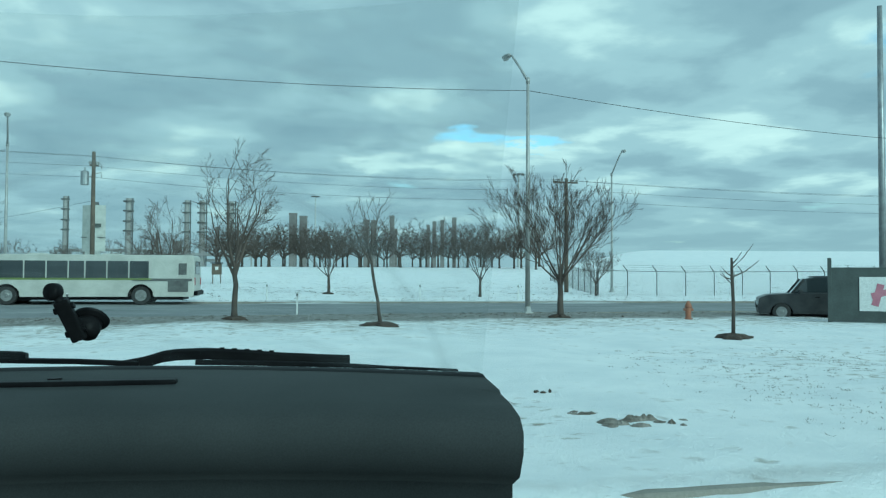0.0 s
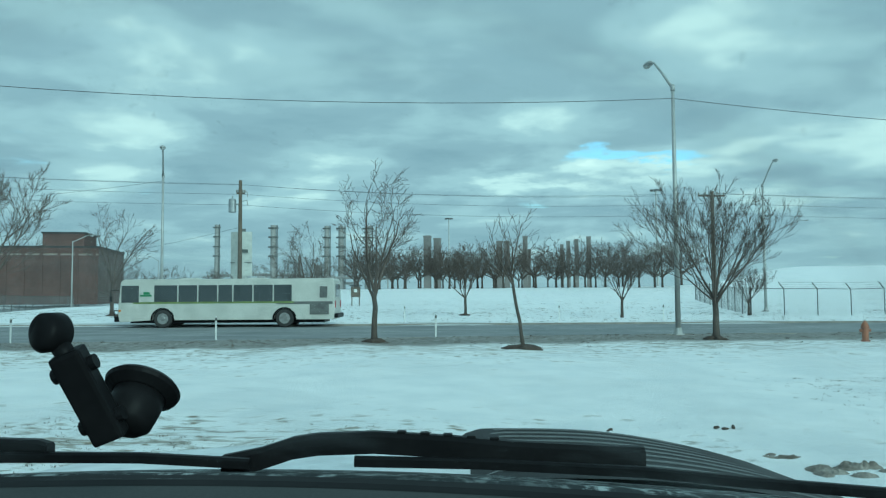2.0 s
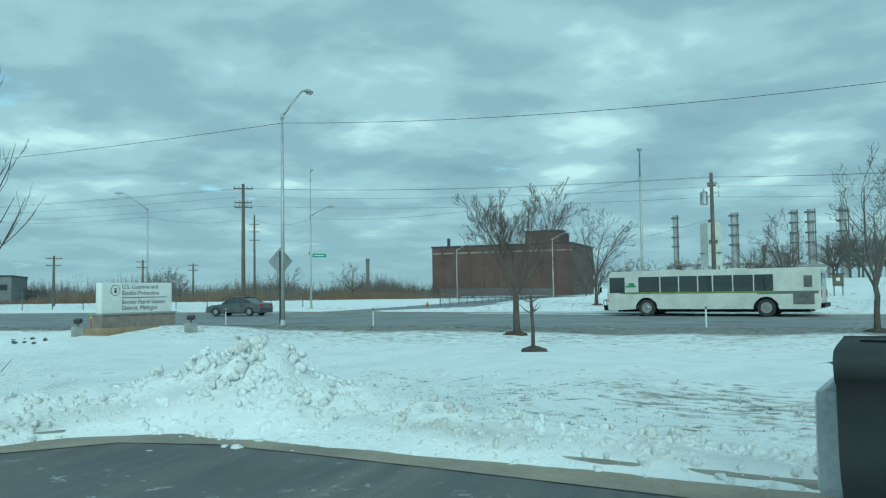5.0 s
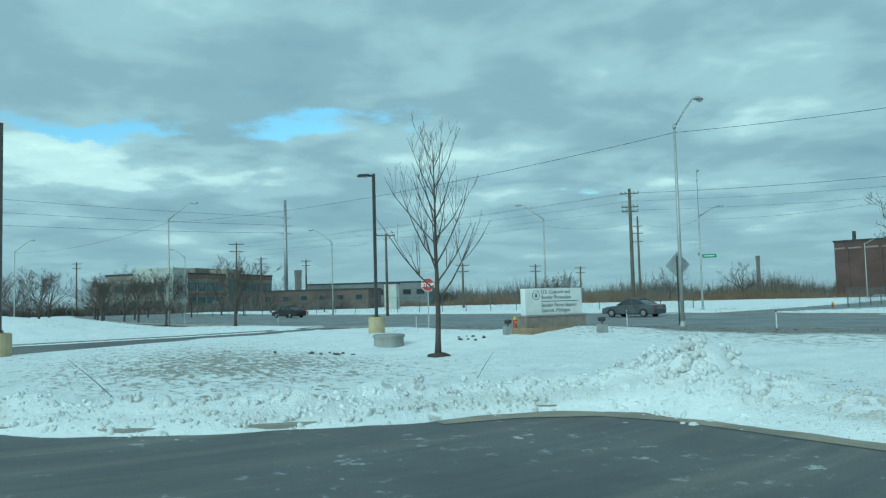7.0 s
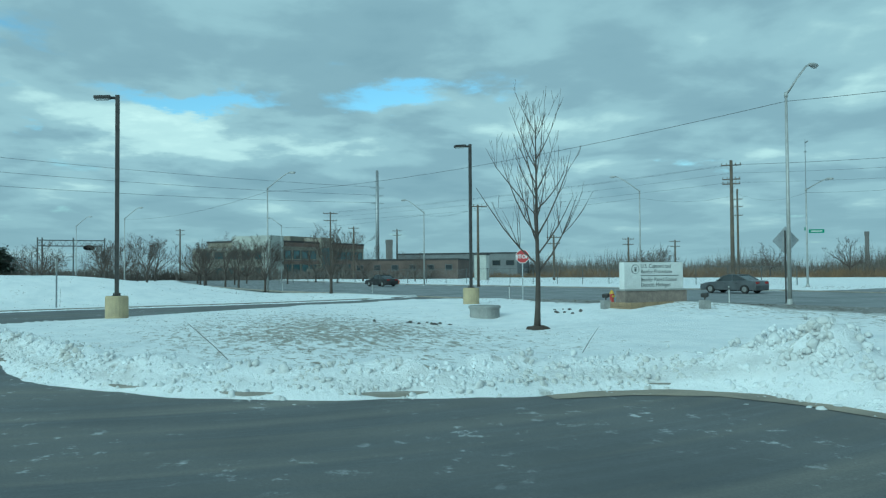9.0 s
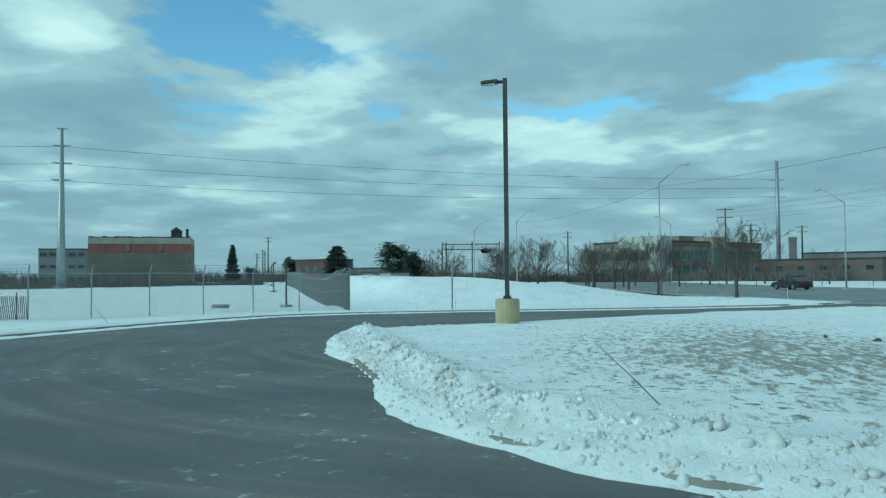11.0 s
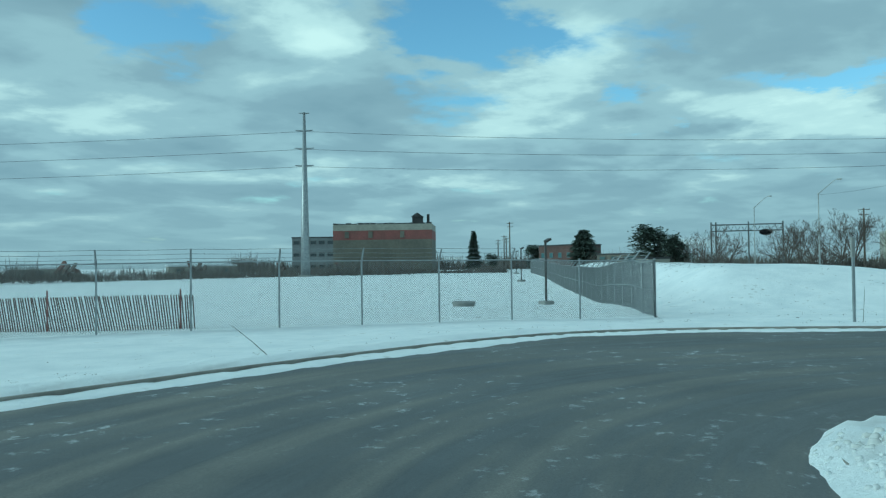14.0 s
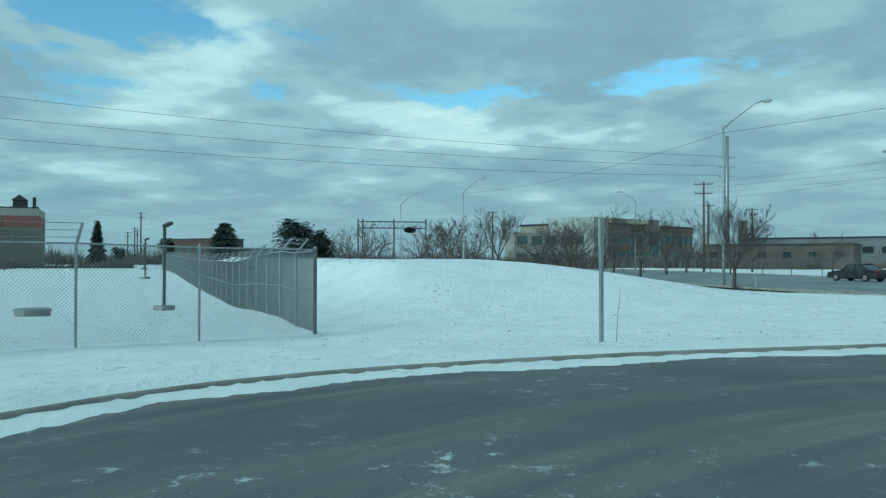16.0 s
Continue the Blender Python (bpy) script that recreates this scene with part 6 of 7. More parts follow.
def city_bus(front, rear, height):
    f, r = Vector(front), Vector(rear)
    length = (f - r).length
    az = math.degrees(math.atan2((r - f).y, (r - f).x))
    bus = empty("city_bus", "white city bus with a green stripe, on the road", "bus", "", pose(f.x, f.y, 0.0, 0, 0, az))
    L, W, H, low = length, 1.27, height, 0.32
    wf, wr, wr_r = 2.45, L - 2.75, 0.50
    out = [(0.10, low), *arch(wf, 0.62, low + 0.1), *arch(wr, 0.62, low + 0.1), (L - 0.05, low + 0.1), (L, 1.0), (L - 0.03, H - 0.12), (L - 0.14, H), (0.35, H), (0.14, H - 0.12), (0.02, 1.2), (0, 0.8)]
    b = bmnew()
    side_prism(b, out, W, 0.03)
    body = part("body", b, WHITE, bus)
    xs = [2.05, 3.45, 4.60, 5.75, 6.62, 7.78, 8.95, 10.05]
    xs = [x * L / 12.5 for x in xs]
    zlo, zhi = H * 0.535, H * 0.875
    for s in (-1, 1):
        for x0, x1 in zip(xs, xs[1:]):
            w = bmnew()
            box(w, (x1 - x0 - 0.07, 0.03, zhi - zlo), ((x0 + x1) / 2, s * (W + 0.004), (zlo + zhi) / 2), bevel=0.012)
            part("window", w, DARKGLASS, bus)
        w = bmnew()
        box(w, (0.95, 0.03, zhi - zlo + 0.02), (0.66, s * (W + 0.004), (zlo + zhi) / 2 - 0.02), bevel=0.012)
        part("driver_window", w, DARKGLASS, bus)
        w = bmnew()
        box(w, (0.42, 0.02, 0.62), (L - 0.62, s * (W + 0.004), H * 0.72))
        part("vent", w, GRIME, bus)
        g = bmnew()
        box(g, (1.05, 0.02, 0.62), (L - 0.85, s * (W + 0.005), H * 0.375), bevel=0.006)
        part("engine_grille", g, GRIME, bus)
        st = bmnew()
        box(st, (L * 0.74, 0.012, 0.10), (L * 0.44, s * (W + 0.006), H * 0.515))
        part("stripe", st, GREEN, bus, "olive green stripe")
        st = bmnew()
        box(st, (L * 0.26, 0.012, 0.15), (L * 0.86, s * (W + 0.005), H * 0.50))
        part("stripe", st, GRIME, bus, "grey stripe")
        lg = bmnew()
        box(lg, (0.66, 0.012, 0.10), (1.52, s * (W + 0.006), H * 0.665), bevel=0.004)
        box(lg, (0.34, 0.012, 0.14), (1.56, s * (W + 0.006), H * 0.715), bevel=0.004)
        part("emblem", lg, LEAFGREEN, bus, "plain green emblem")
        for x in (wf, wr):
            a = bmnew()
            pts = arch(x, 0.62, low + 0.12)
            tube(a, [(px, s * (W + 0.01), pz) for px, pz in pts], 0.05, 6)
            part("wheel_arch", a, BLACK, bus)
    for x in (wf, wr):
        for s in (-1, 1):
            wheel(bus, x, s * (W - 0.16), wr_r, 0.30)
    u = bmnew()
    box(u, (L - 1.2, 2 * W - 0.5, 0.22), (L / 2, 0, low + 0.05))
    part("underframe", u, BLACK, bus)
    ws = bmnew()
    box(ws, (0.05, 2 * W - 0.3, 1.05), (0.045, 0, H * 0.66), Euler((0, radians(6), 0)), bevel=0.02)
    part("windscreen", ws, DARKGLASS, bus)
    ds = bmnew()
    box(ds, (0.04, 1.6, 0.22), (0.13, 0, H - 0.22))
    part("destination_sign", ds, AMBER, bus, "amber destination display")
    bp = bmnew()
    box(bp, (0.28, 2 * W, 0.30), (-0.06, 0, 0.50), bevel=0.05)
    part("bumper", bp, BLACK, bus)
    bp = bmnew()
    box(bp, (0.22, 2 * W - 0.1, 0.24), (L + 0.06, 0, 0.62), bevel=0.05)
    part("bumper", bp, BLACK, bus)
    for s in (-1, 1):
        h = bmnew()
        box(h, (0.08, 0.34, 0.2), (-0.01, s * (W - 0.25), 0.86), bevel=0.02)
        part("headlight", h, LENS, bus)
        h = bmnew()
        box(h, (0.12, 0.06, 0.12), (0.10, s * (W + 0.0), 0.95), bevel=0.02)
        part("turn_signal", h, AMBER, bus)
        h = bmnew()
        box(h, (0.05, 0.2, 0.4), (L + 0.005, s * (W - 0.2), 1.25), bevel=0.01)
        part("tail_light", h, REDLENS, bus)
        m = bmnew()
        tube(m, [(0.05, s * W, H * 0.78), (-0.3, s * (W + 0.22), H * 0.78), (-0.3, s * (W + 0.22), H * 0.68)], 0.025, 6)
        box(m, (0.08, 0.2, 0.34), (-0.3, s * (W + 0.22), H * 0.60), bevel=0.03)
        part("mirror", m, BLACK, bus)
    rk = bmnew()
    for z in (0.62, 0.95):
        tube(rk, [(-0.1, -0.7, z), (-0.42, -0.7, z), (-0.42, 0.7, z), (-0.1, 0.7, z)], 0.025, 6)
    for y in (-0.7, -0.2, 0.3, 0.7):
        tube(rk, [(-0.42, y, 0.55), (-0.42, y, 1.0)], 0.022, 6)
    part("bike_rack", rk, BLACK, bus)
    rw = bmnew()
    box(rw, (0.03, 1.7, 0.7), (L + 0.0, 0, H * 0.75), bevel=0.02)
    part("rear_window", rw, DARKGLASS, bus)
    rv = bmnew()
    for x in (L * 0.3, L * 0.62):
        box(rv, (0.9, 0.8, 0.09), (x, 0, H + 0.03), bevel=0.03)
    part("roof_hatch", rv, WHITE, bus)


city_bus((-25.3, 42.1), (-13.6, 44.05), 2.66)


def car(name, front, rear, body, cabin, paint, label, height):
    """A parked or passing car from a body and a cabin profile, as shares of its length."""
    f, r = Vector(front), Vector(rear)
    L = (f - r).length
    az = math.degrees(math.atan2((r - f).y, (r - f).x))
    c = empty(name, label, "car", "cars", pose(f.x, f.y, 0.0, 0, 0, az))
    wheel_r = 0.33
    wf, wr = 0.19 * L, 0.80 * L
    low = 0.24
    out = [(0.01 * L, low), *arch(wf, 0.40, low + 0.02), *arch(wr, 0.40, low + 0.02), (0.99 * L, low), *[(x * L, z) for x, z in body]]
    b = bmnew()
    side_prism(b, out, 0.90, 0.04)
    part("body", b, paint, c)
    b = bmnew()
    side_prism(b, [(x * L, z) for x, z in cabin], 0.76, 0.05)
    roof = part("cabin", b, DARKGLASS, c, "dark glazed cabin")
    xs = [x for x, _ in cabin]
    top = max(z for _, z in cabin)
    t = bmnew()
    flat_x = [x * L for x, z in cabin if z > top - 0.06]
    box(t, (max(flat_x) - min(flat_x) + 0.15, 1.42, 0.05), ((max(flat_x) + min(flat_x)) / 2, 0, top + 0.0), bevel=0.02)
    part("roof", t, paint, c)
    lowz = min(z for _, z in cabin)
    for s in (-1, 1):
        q = bmnew()
        for k in range(len(cabin)):
            (x0, z0), (x1, z1) = cabin[k], cabin[(k + 1) % len(cabin)]
            if abs(z1 - z0) > 0.15:
                tube(q, [(x0 * L, s * 0.765, z0), (x1 * L, s * 0.765, z1)], 0.045, 6)
        mid = 0.5 * (min(xs) + max(xs)) * L
        tube(q, [(mid, s * 0.77, lowz), (mid, s * 0.765, top)], 0.04, 6)
        part("pillars", q, paint, c)
        h = bmnew()
        box(h, (0.18, 0.4, 0.14), (0.05, s * 0.62, 0.66), bevel=0.03)
        part("headlight", h, LENS, c)
        h = bmnew()
        box(h, (0.12, 0.4, 0.16), (L - 0.05, s * 0.62, 0.82), bevel=0.03)
        part("tail_light", h, REDLENS, c)
        m = bmnew()
        box(m, (0.12, 0.2, 0.13), (0.34 * L, s * 0.96, lowz + 0.08), bevel=0.03)
        part("mirror", m, paint, c)
        d = bmnew()
        for x in (0.36, 0.56):
            box(d, (0.16, 0.02, 0.03), (x * L + 0.5, s * 0.905, lowz - 0.12))
        part("door_handle", d, BLACK, c)
        for x in (wf, wr):
            wheel(c, x, s * 0.80, wheel_r, 0.21)
    b = bmnew()
    box(b, (L * 0.8, 1.5, 0.12), (L / 2, 0, low + 0.02))
    part("underbody", b, BLACK, c)
    b = bmnew()
    box(b, (0.05, 1.0, 0.18), (0.0, 0, 0.55), bevel=0.01)
    part("grille", b, BLACK, c)


SEDAN_BODY = [(1.0, 0.62), (0.985, 0.95), (0.86, 1.0), (0.74, 0.98), (0.36, 0.95), (0.10, 0.82), (0.015, 0.68), (0.0, 0.45)]
SEDAN_CABIN = [(0.30, 0.90), (0.42, 1.36), (0.50, 1.43), (0.66, 1.42), (0.86, 0.95)]
SUV_BODY = [(1.0, 0.7), (0.99, 1.05), (0.72, 1.08), (0.34, 1.06), (0.08, 0.98), (0.01, 0.85), (0.0, 0.5)]
SUV_CABIN = [(0.27, 1.02), (0.37, 1.58), (0.46, 1.68), (0.90, 1.66), (0.985, 1.05)]
car("sedan", (-54.7, 32.2), (-50.2, 34.0), SEDAN_BODY, SEDAN_CABIN, SEDAN, "grey sedan on the wet road", 1.45)
car("sedan", (-98.6, 12.6), (-94.4, 14.6), SEDAN_BODY, SEDAN_CABIN, DARKCAR, "dark sedan far along the road", 1.45)
car("suv", (12.4, 31.4), (16.6, 30.0), SUV_BODY, SUV_CABIN, DARKCAR, "dark salt-streaked sport utility vehicle behind a gate board", 1.7)


def gate_board():
    g = empty("gate_board", "dark board fence panel with a pink poster", "fence", "", pose(13.25, 27.2, ground_z(13.3, 27.0), 0, 0, -22))
    b = bmnew()
    box(b, (4.2, 0.08, 1.85), (2.1, 0, 0.95), bevel=0.01)
    panel = part("panel", b, MESHGREY, g)
    for x in (0.0, 2.1, 4.2):
        b = bmnew()
        box(b, (0.12, 0.14, 2.3), (x, 0.02, 1.05), bevel=0.01)
        part("post", b, MESHGREY, g)
    b = bmnew()
    box(b, (1.7, 0.02, 1.15), (1.75, -0.055, 0.98))
    poster = part("poster", b, SIGNWHITE, panel, "white poster with a pink shape")
    b = bmnew()
    box(b, (0.22, 0.012, 0.75), (1.45, -0.07, 0.95), Euler((0, 0.25, 0)))
    box(b, (0.5, 0.012, 0.2), (1.5, -0.071, 0.98), Euler((0, -0.3, 0)))
    part("poster_shape", b, PINK, poster)


gate_board()


# ---- buildings and works in the distance ----
def wall_box(parent, x0, x1, y0, y1, z0, z1, mat, name="wall"):
    b = bmnew()
    box(b, (x1 - x0, y1 - y0, z1 - z0), ((x0 + x1) / 2, (y0 + y1) / 2, (z0 + z1) / 2))
    return part(name, b, mat, parent)


def old_mill():
    # x runs along the front from its northern corner, and the body lies behind it
    w = math.hypot(9.5, 18.9)
    e = empty("mill_building", "derelict concrete mill building with a faded red band", "building", "", pose(-163.9, -97.1, -0.5, 0, 0, math.degrees(math.atan2(-18.9, 9.5))))
    wall_box(e, 0, w, -14, 0, 0, 7.9, OLDWALL)
    wall_box(e, 0, w, -14, 0.0, 7.9, 9.9, RUST, "band")
    wall_box(e, 0, w, -14, 0.0, 9.9, 11.2, OLDTOP, "parapet_wall")
    rng = random.Random(6)
    for k in range(16):
        p = bmnew()
        box(p, (w / 16 * 0.9, 0.5, rng.uniform(0.15, 0.5)), (w * (k + 0.5) / 16, -0.3, 11.3), Euler((0, rng.uniform(-0.12, 0.12), 0)))
        part("coping_slab", p, ROOFDARK, e, "ragged dark roof edge")
    sn = bmnew()
    box(sn, (w * 0.8, 9, 0.18), (w * 0.5, -6, 11.28), bevel=0.05)
    part("roof", sn, ROOFSNOW, e, "snow on a flat roof")
    h = bmnew()
    box(h, (2.2, 2.2, 1.5), (3.2, -2.6, 12.0))
    house = part("roof_house", h, ROOFDARK, e)
    h = bmnew()
    side_prism(h, [(1.9, 12.75), (4.5, 12.75), (3.2, 13.7)], 1.4)
    bmesh.ops.translate(h, vec=(0, -2.6, 0), verts=h.verts)
    part("gable_roof", h, ROOFDARK, house)
    c = bmnew()
    tube(c, [(0.9, -2.0, 11.2), (0.9, -2.0, 13.3)], 0.3, 8)
    part("chimney", c, ROOFDARK, e)
    for x in (w * 0.3, w * 0.62, w * 0.86):
        o = bmnew()
        box(o, (0.9, 0.2, 1.4), (x, 0.02, 9.0))
        part("bricked_opening", o, OLDWALL, e)


old_mill()


def simple_building(name, a, b, depth, h, mat, label, base=-0.4, rows=1, cols=6, win=(1.2, 1.4), roofmat=None, glass=None):
    """a is the corner to the viewer's right: the body lies behind the front line."""
    a, b = Vector(a), Vector(b)
    d = b - a
    e = empty(name, label, "building", "buildings", pose(a.x, a.y, base, 0, 0, math.degrees(math.atan2(d.y, d.x))))
    w = d.length
    wall_box(e, 0, w, -depth, 0, 0, h - base, mat)
    wall_box(e, -0.15, w + 0.15, -depth - 0.15, 0.15, h - base, h - base + 0.35, roofmat or ROOFDARK, "roof")
    for r in range(rows):
        for k in range(cols):
            window_back(e, w * (k + 0.5) / cols, (h - base) * (r + 0.62) / rows, *win, glass)
    return e, w


def window_back(parent, x, z, w, h, mat=None):
    f = bmnew()
    for sx in (-1, 1):
        box(f, (0.14, 0.16, h + 0.28), (x + sx * (w / 2 + 0.07), 0.05, z))
        box(f, (w, 0.16, 0.14), (x, 0.05, z + sx * (h / 2 + 0.07)))
    fr = part("window", f, GRIME, parent)
    g = bmnew()
    box(g, (w, 0.06, h), (x, 0.02, z))
    part("pane", g, mat or TEALGLASS, fr)


simple_building("office_block", (-207.3, -155.7), (-201.6, -167.0), 14, 10.3, GREYWALL, "plain grey block building behind the mill", rows=3, cols=5, win=(1.6, 0.9), glass=DARKGLASS)
e, w = simple_building("brick_building", (-83.6, 128.8), (-110.8, 118.6), 22, 10.4, BRICK, "long dark red brick factory beyond the side street", 0.5, 1, 0)
wall_box(e, 2.4, 9.2, -9, 0.12, 9.0, 12.4, BRICK, "tower")
wall_box(e, 2.2, 9.4, -9.2, 0.3, 12.4, 12.7, ROOFDARK, "tower_roof")
for k in range(10):
    wall_box(e, 0.4 + 2.9 * k, 0.95 + 2.9 * k, 0.0, 0.16, 0, 9.4, BRICK, "pilaster")
wall_box(e, 0, w, 0.0, 0.12, 8.6, 8.9, STONE, "string_course")
c = bmnew()
tube(c, [(26.5, -3, 9), (26.5, -3, 12.0)], 0.35, 8)
part("chimney", c, ROOFDARK, e)


BANDBRICK = brick_wall_material("faded_red_brick", (0.24, 0.155, 0.12), (0.20, 0.13, 0.105), (0.34, 0.31, 0.28), 1.6)


def offices():
    e, w = simple_building("office_building", (-148.9, 20.3), (-159.8, -11.4), 16, 7.6, TANBRICK, "two-storey brick and tan office building with teal windows", 0.0, 1, 1, (0.5, 0.5))
    e.matrix_basis = pose(-240.0, 34.5, -0.3, 0, 0, math.degrees(math.atan2(-29.5, 33.0))) @ Matrix.Scale(1.32, 4)
    wall_box(e, 13.5, 17.5, -8, 0.6, 0, 8.9, TANBRICK, "entrance_block")
    wall_box(e, 6.0, 22.0, -15, -4, 7.9, 9.2, TANBRICK, "upper_block")
    wall_box(e, w - 3.6, w + 0.6, -9, 0.5, 0, 8.8, PALEWALL, "corner_block")
    for k in range(5):
        window_back(e, 1.6 + 2.3 * k, 5.1, 1.7, 1.7)
        window_back(e, 1.6 + 2.3 * k, 2.4, 1.7, 1.6)
    for k in range(5):
        window_back(e, 19.6 + 2.8 * k, 5.0, 1.9, 1.9)
        window_back(e, 19.6 + 2.8 * k, 2.2, 1.9, 1.8)
    for z in (0.4, 3.7, 7.2):
        b = bmnew()
        box(b, (w, 0.10, 0.8), (w / 2, 0.06, z))
        part("brick_band", b, BANDBRICK, e)
    for z in (4.2, 6.6):
        b = bmnew()
        box(b, (w, 0.08, 0.28), (w / 2, 0.05, z))
        part("string_course", b, TANBRICK, e)
    b = bmnew()
    box(b, (3.2, 0.08, 5.5), (15.5, 0.66, 4.0))
    part("glass_front", b, TEALGLASS, e)
    b = bmnew()
    box(b, (5.0, 0.2, 2.2), (27.0, 6.0, 1.1), bevel=0.02)
    part("screen_wall", b, TANBRICK, e)


BROWNWALL = surface("sooty_brown_brick", (0.15, 0.115, 0.10), (0.10, 0.08, 0.07), 0.4, 0.9, 0, 5.0, 0.2)
offices()
simple_building("office_wing", (-208, 4.0), (-205.6, -12.5), 14, 7.6, OLDTOP, "low pale concrete wing beside the offices", -0.3, 2, 5, (2.0, 1.6), PALEWALL)
simple_building("factory_shed", (-190, 66), (-206, 38), 20, 6.2, GREYWALL, "long low grey factory beyond the road", 0.0, 1, 9, (2.0, 1.2), glass=DARKGLASS)
simple_building("brick_building", (-168, 44), (-180, 22), 14, 4.3, BROWNWALL, "low dark brick works beyond the road", 0.0, 1, 6, (1.4, 1.1), glass=DARKGLASS)
simple_building("pale_building", (-139.2, 41.2), (-140.2, 39.2), 4, 4.8, PALEWALL, "pale panel-clad tower beyond the road", 0.0, 1, 0, (1.2, 1.0))
simple_building("garage", (-168.5, -52.5), (-172.5, -60.0), 6, 2.5, OLDTOP, "small pale concrete garage on the bank", 1.8, 1, 1, (1.8, 1.6))
simple_building("brick_building", (-214, -84), (-220, -96), 10, 6.5, BRICK, "low dark brick building behind the fence", 0.0, 1, 4, (1.2, 1.2))
simple_building("shop", (-205, -66), (-209, -76), 8, 3.8, OLDWALL, "low pale roadside shop behind the bank", 1.0, 1, 3, (1.6, 1.2))
for ax, ay, bx, by, hh in ((-136, -126, -126, -134, 2.2), (-112, -144, -104, -150, 2.0), (-98, -152, -84, -162, 2.4)):
    simple_building("shed", (ax, ay), (bx, by), 8, hh, OLDTOP, "low pale weathered shed beyond the field", -0.4, 1, 3, (1.2, 0.8), ROOFSNOW)
DULLRUST = surface("rusted_timber", (0.20, 0.12, 0.10), (0.13, 0.09, 0.08), 0.5, 0.9, 0, 5.0, 0.0)
for hx, hy in ((-146, -108), (-136, -114), (-124, -124), (-108, -138)):
    g = empty("rubble_heap", "heap of reddish rubble and timber beyond the field", "rubble", "rubble heaps", pose(hx, hy, -0.4, 0, 0, 30))
    for k in range(6):
        b = bmnew()
        box(b, (random.Random(k + hx).uniform(1.5, 4.0), 0.5, random.Random(k * 3 + hx).uniform(0.25, 0.7)), (k * 1.5 - 3.5, 0, 1.5 + (k % 3) * 0.5), Euler((0, random.Random(k * 7 + hy).uniform(-0.6, 0.6), 0)))
        part("timber", b, DULLRUST if k % 2 else GREYBRUSH, g)
    b = bmnew()
    made = bmesh.ops.create_icosphere(b, subdivisions=4, radius=1.0)
    jag = random.Random(hx * 3)
    for v in made["verts"]:
        v.co = Vector((v.co.x * 6.0, v.co.y * 2.6, v.co.z * 1.7)) * jag.uniform(0.7, 1.1)
    part("pile", b, GREYBRUSH, g)


DARKSTEEL = surface("weathered_dark_steel", (0.16, 0.165, 0.165), (0.10, 0.105, 0.105), 2.0, 0.7, 0.2, 40.0, 0.0)


def switchyard():
    s = empty("switchyard_gantry", "grey steel gantry frame of a switchyard", "gantry", "", pose(-164.2, -40.1, 1.9, 0, 0, math.degrees(math.atan2(11, -2.7))))
    for x in (0, 0.8, 6.2, 11.8):
        b = bmnew()
        tube(b, [(x, 0, -1), (x, 0, 6.9)], 0.13, 6)
        part("column", b, DARKSTEEL, s)
    for z in (5.3, 6.4):
        b = bmnew()
        box(b, (11.8, 0.18, 0.2), (5.9, 0, z))
        part("beam", b, DARKSTEEL, s)
    b = bmnew()
    for k in range(10):
        tube(b, [(k * 1.1, 0, 5.3), (k * 1.1 + 0.55, 0, 6.4), (k * 1.1 + 1.1, 0, 5.3)], 0.07, 4)
    part("lattice", b, DARKSTEEL, s)
    b = bmnew()
    bmesh.ops.create_uvsphere(b, u_segments=12, v_segments=8, radius=1.0, matrix=Matrix.Translation((9.0, 0, 5.0)) @ Matrix.Diagonal((1.1, 0.7, 0.55, 1)))
    part("tank", b, BLACK, s)


switchyard()


def far_stack(x, y, top, r, kind, base=2.0):
    s = empty("smokestack", "tall steel refinery column on the horizon" if kind == "steel" else "sooty square chimney stack on the horizon", "chimney", "stacks on the horizon", pose(x, y, base))
    b = bmnew()
    h = top - base
    if kind == "steel":
        tube(b, [(0, 0, 0), (0, 0, h * 0.6), (0, 0, h)], [r * 0.9, r * 0.78, r * 0.78], 12)
        part("shaft", b, STACKMETAL, s)
        for f in (0.55, 0.68, 0.82, 0.95):
            p = bmnew()
            tube(p, [(0, 0, h * f), (0, 0, h * f + 0.7)], r * 1.4, 12)
            part("platform", p, GRIME, s)
        l = bmnew()
        box(l, (0.5, 0.5, h), (r * 1.3, -r * 0.6, h / 2))
        part("ladder_cage", l, GRIME, s)
    else:
        box(b, (r * 2, r * 2, h), (0, 0, h / 2), bevel=0.2)
        part("shaft", b, STACKBRICK, s)
        p = bmnew()
        box(p, (r * 2.15, r * 2.15, 1.2), (0, 0, h - 0.6), bevel=0.1)
        part("crown", p, STACKBRICK, s)


for sx, sy, st, sr in ((-192.2, 402.8, 40.6, 1.5), (-163.3, 411.1, 40.4, 2.0), (-135.6, 419.1, 40.2, 1.7), (-128.1, 421.3, 40.3, 2.0), (-114.0, 425.4, 40.3, 2.2)):
    far_stack(sx, sy, st, sr, "steel")
for sx, sy, st, sr in ((-82.3, 434.6, 36.4, 2.4), (-76.9, 436.1, 35.0, 2.4), (-43.2, 445.9, 33.5, 1.9), (-39.0, 447.1, 33.5, 1.9), (-29.0, 450.0, 36.3, 1.7), (-27.0, 452, 29.0, 1.2), (-8.6, 455.9, 31.7, 1.2), (-5.0, 456.9, 33.6, 1.4), (-0.4, 458.2, 34.6, 1.5), (6.5, 460.2, 36.2, 1.6), (-121.0, 424, 28.0, 0.9), (-150, 416, 24, 0.8), (-140, 418, 20, 2.4)):
    far_stack(sx, sy, st - 1.5, sr * 0.78, "brick")
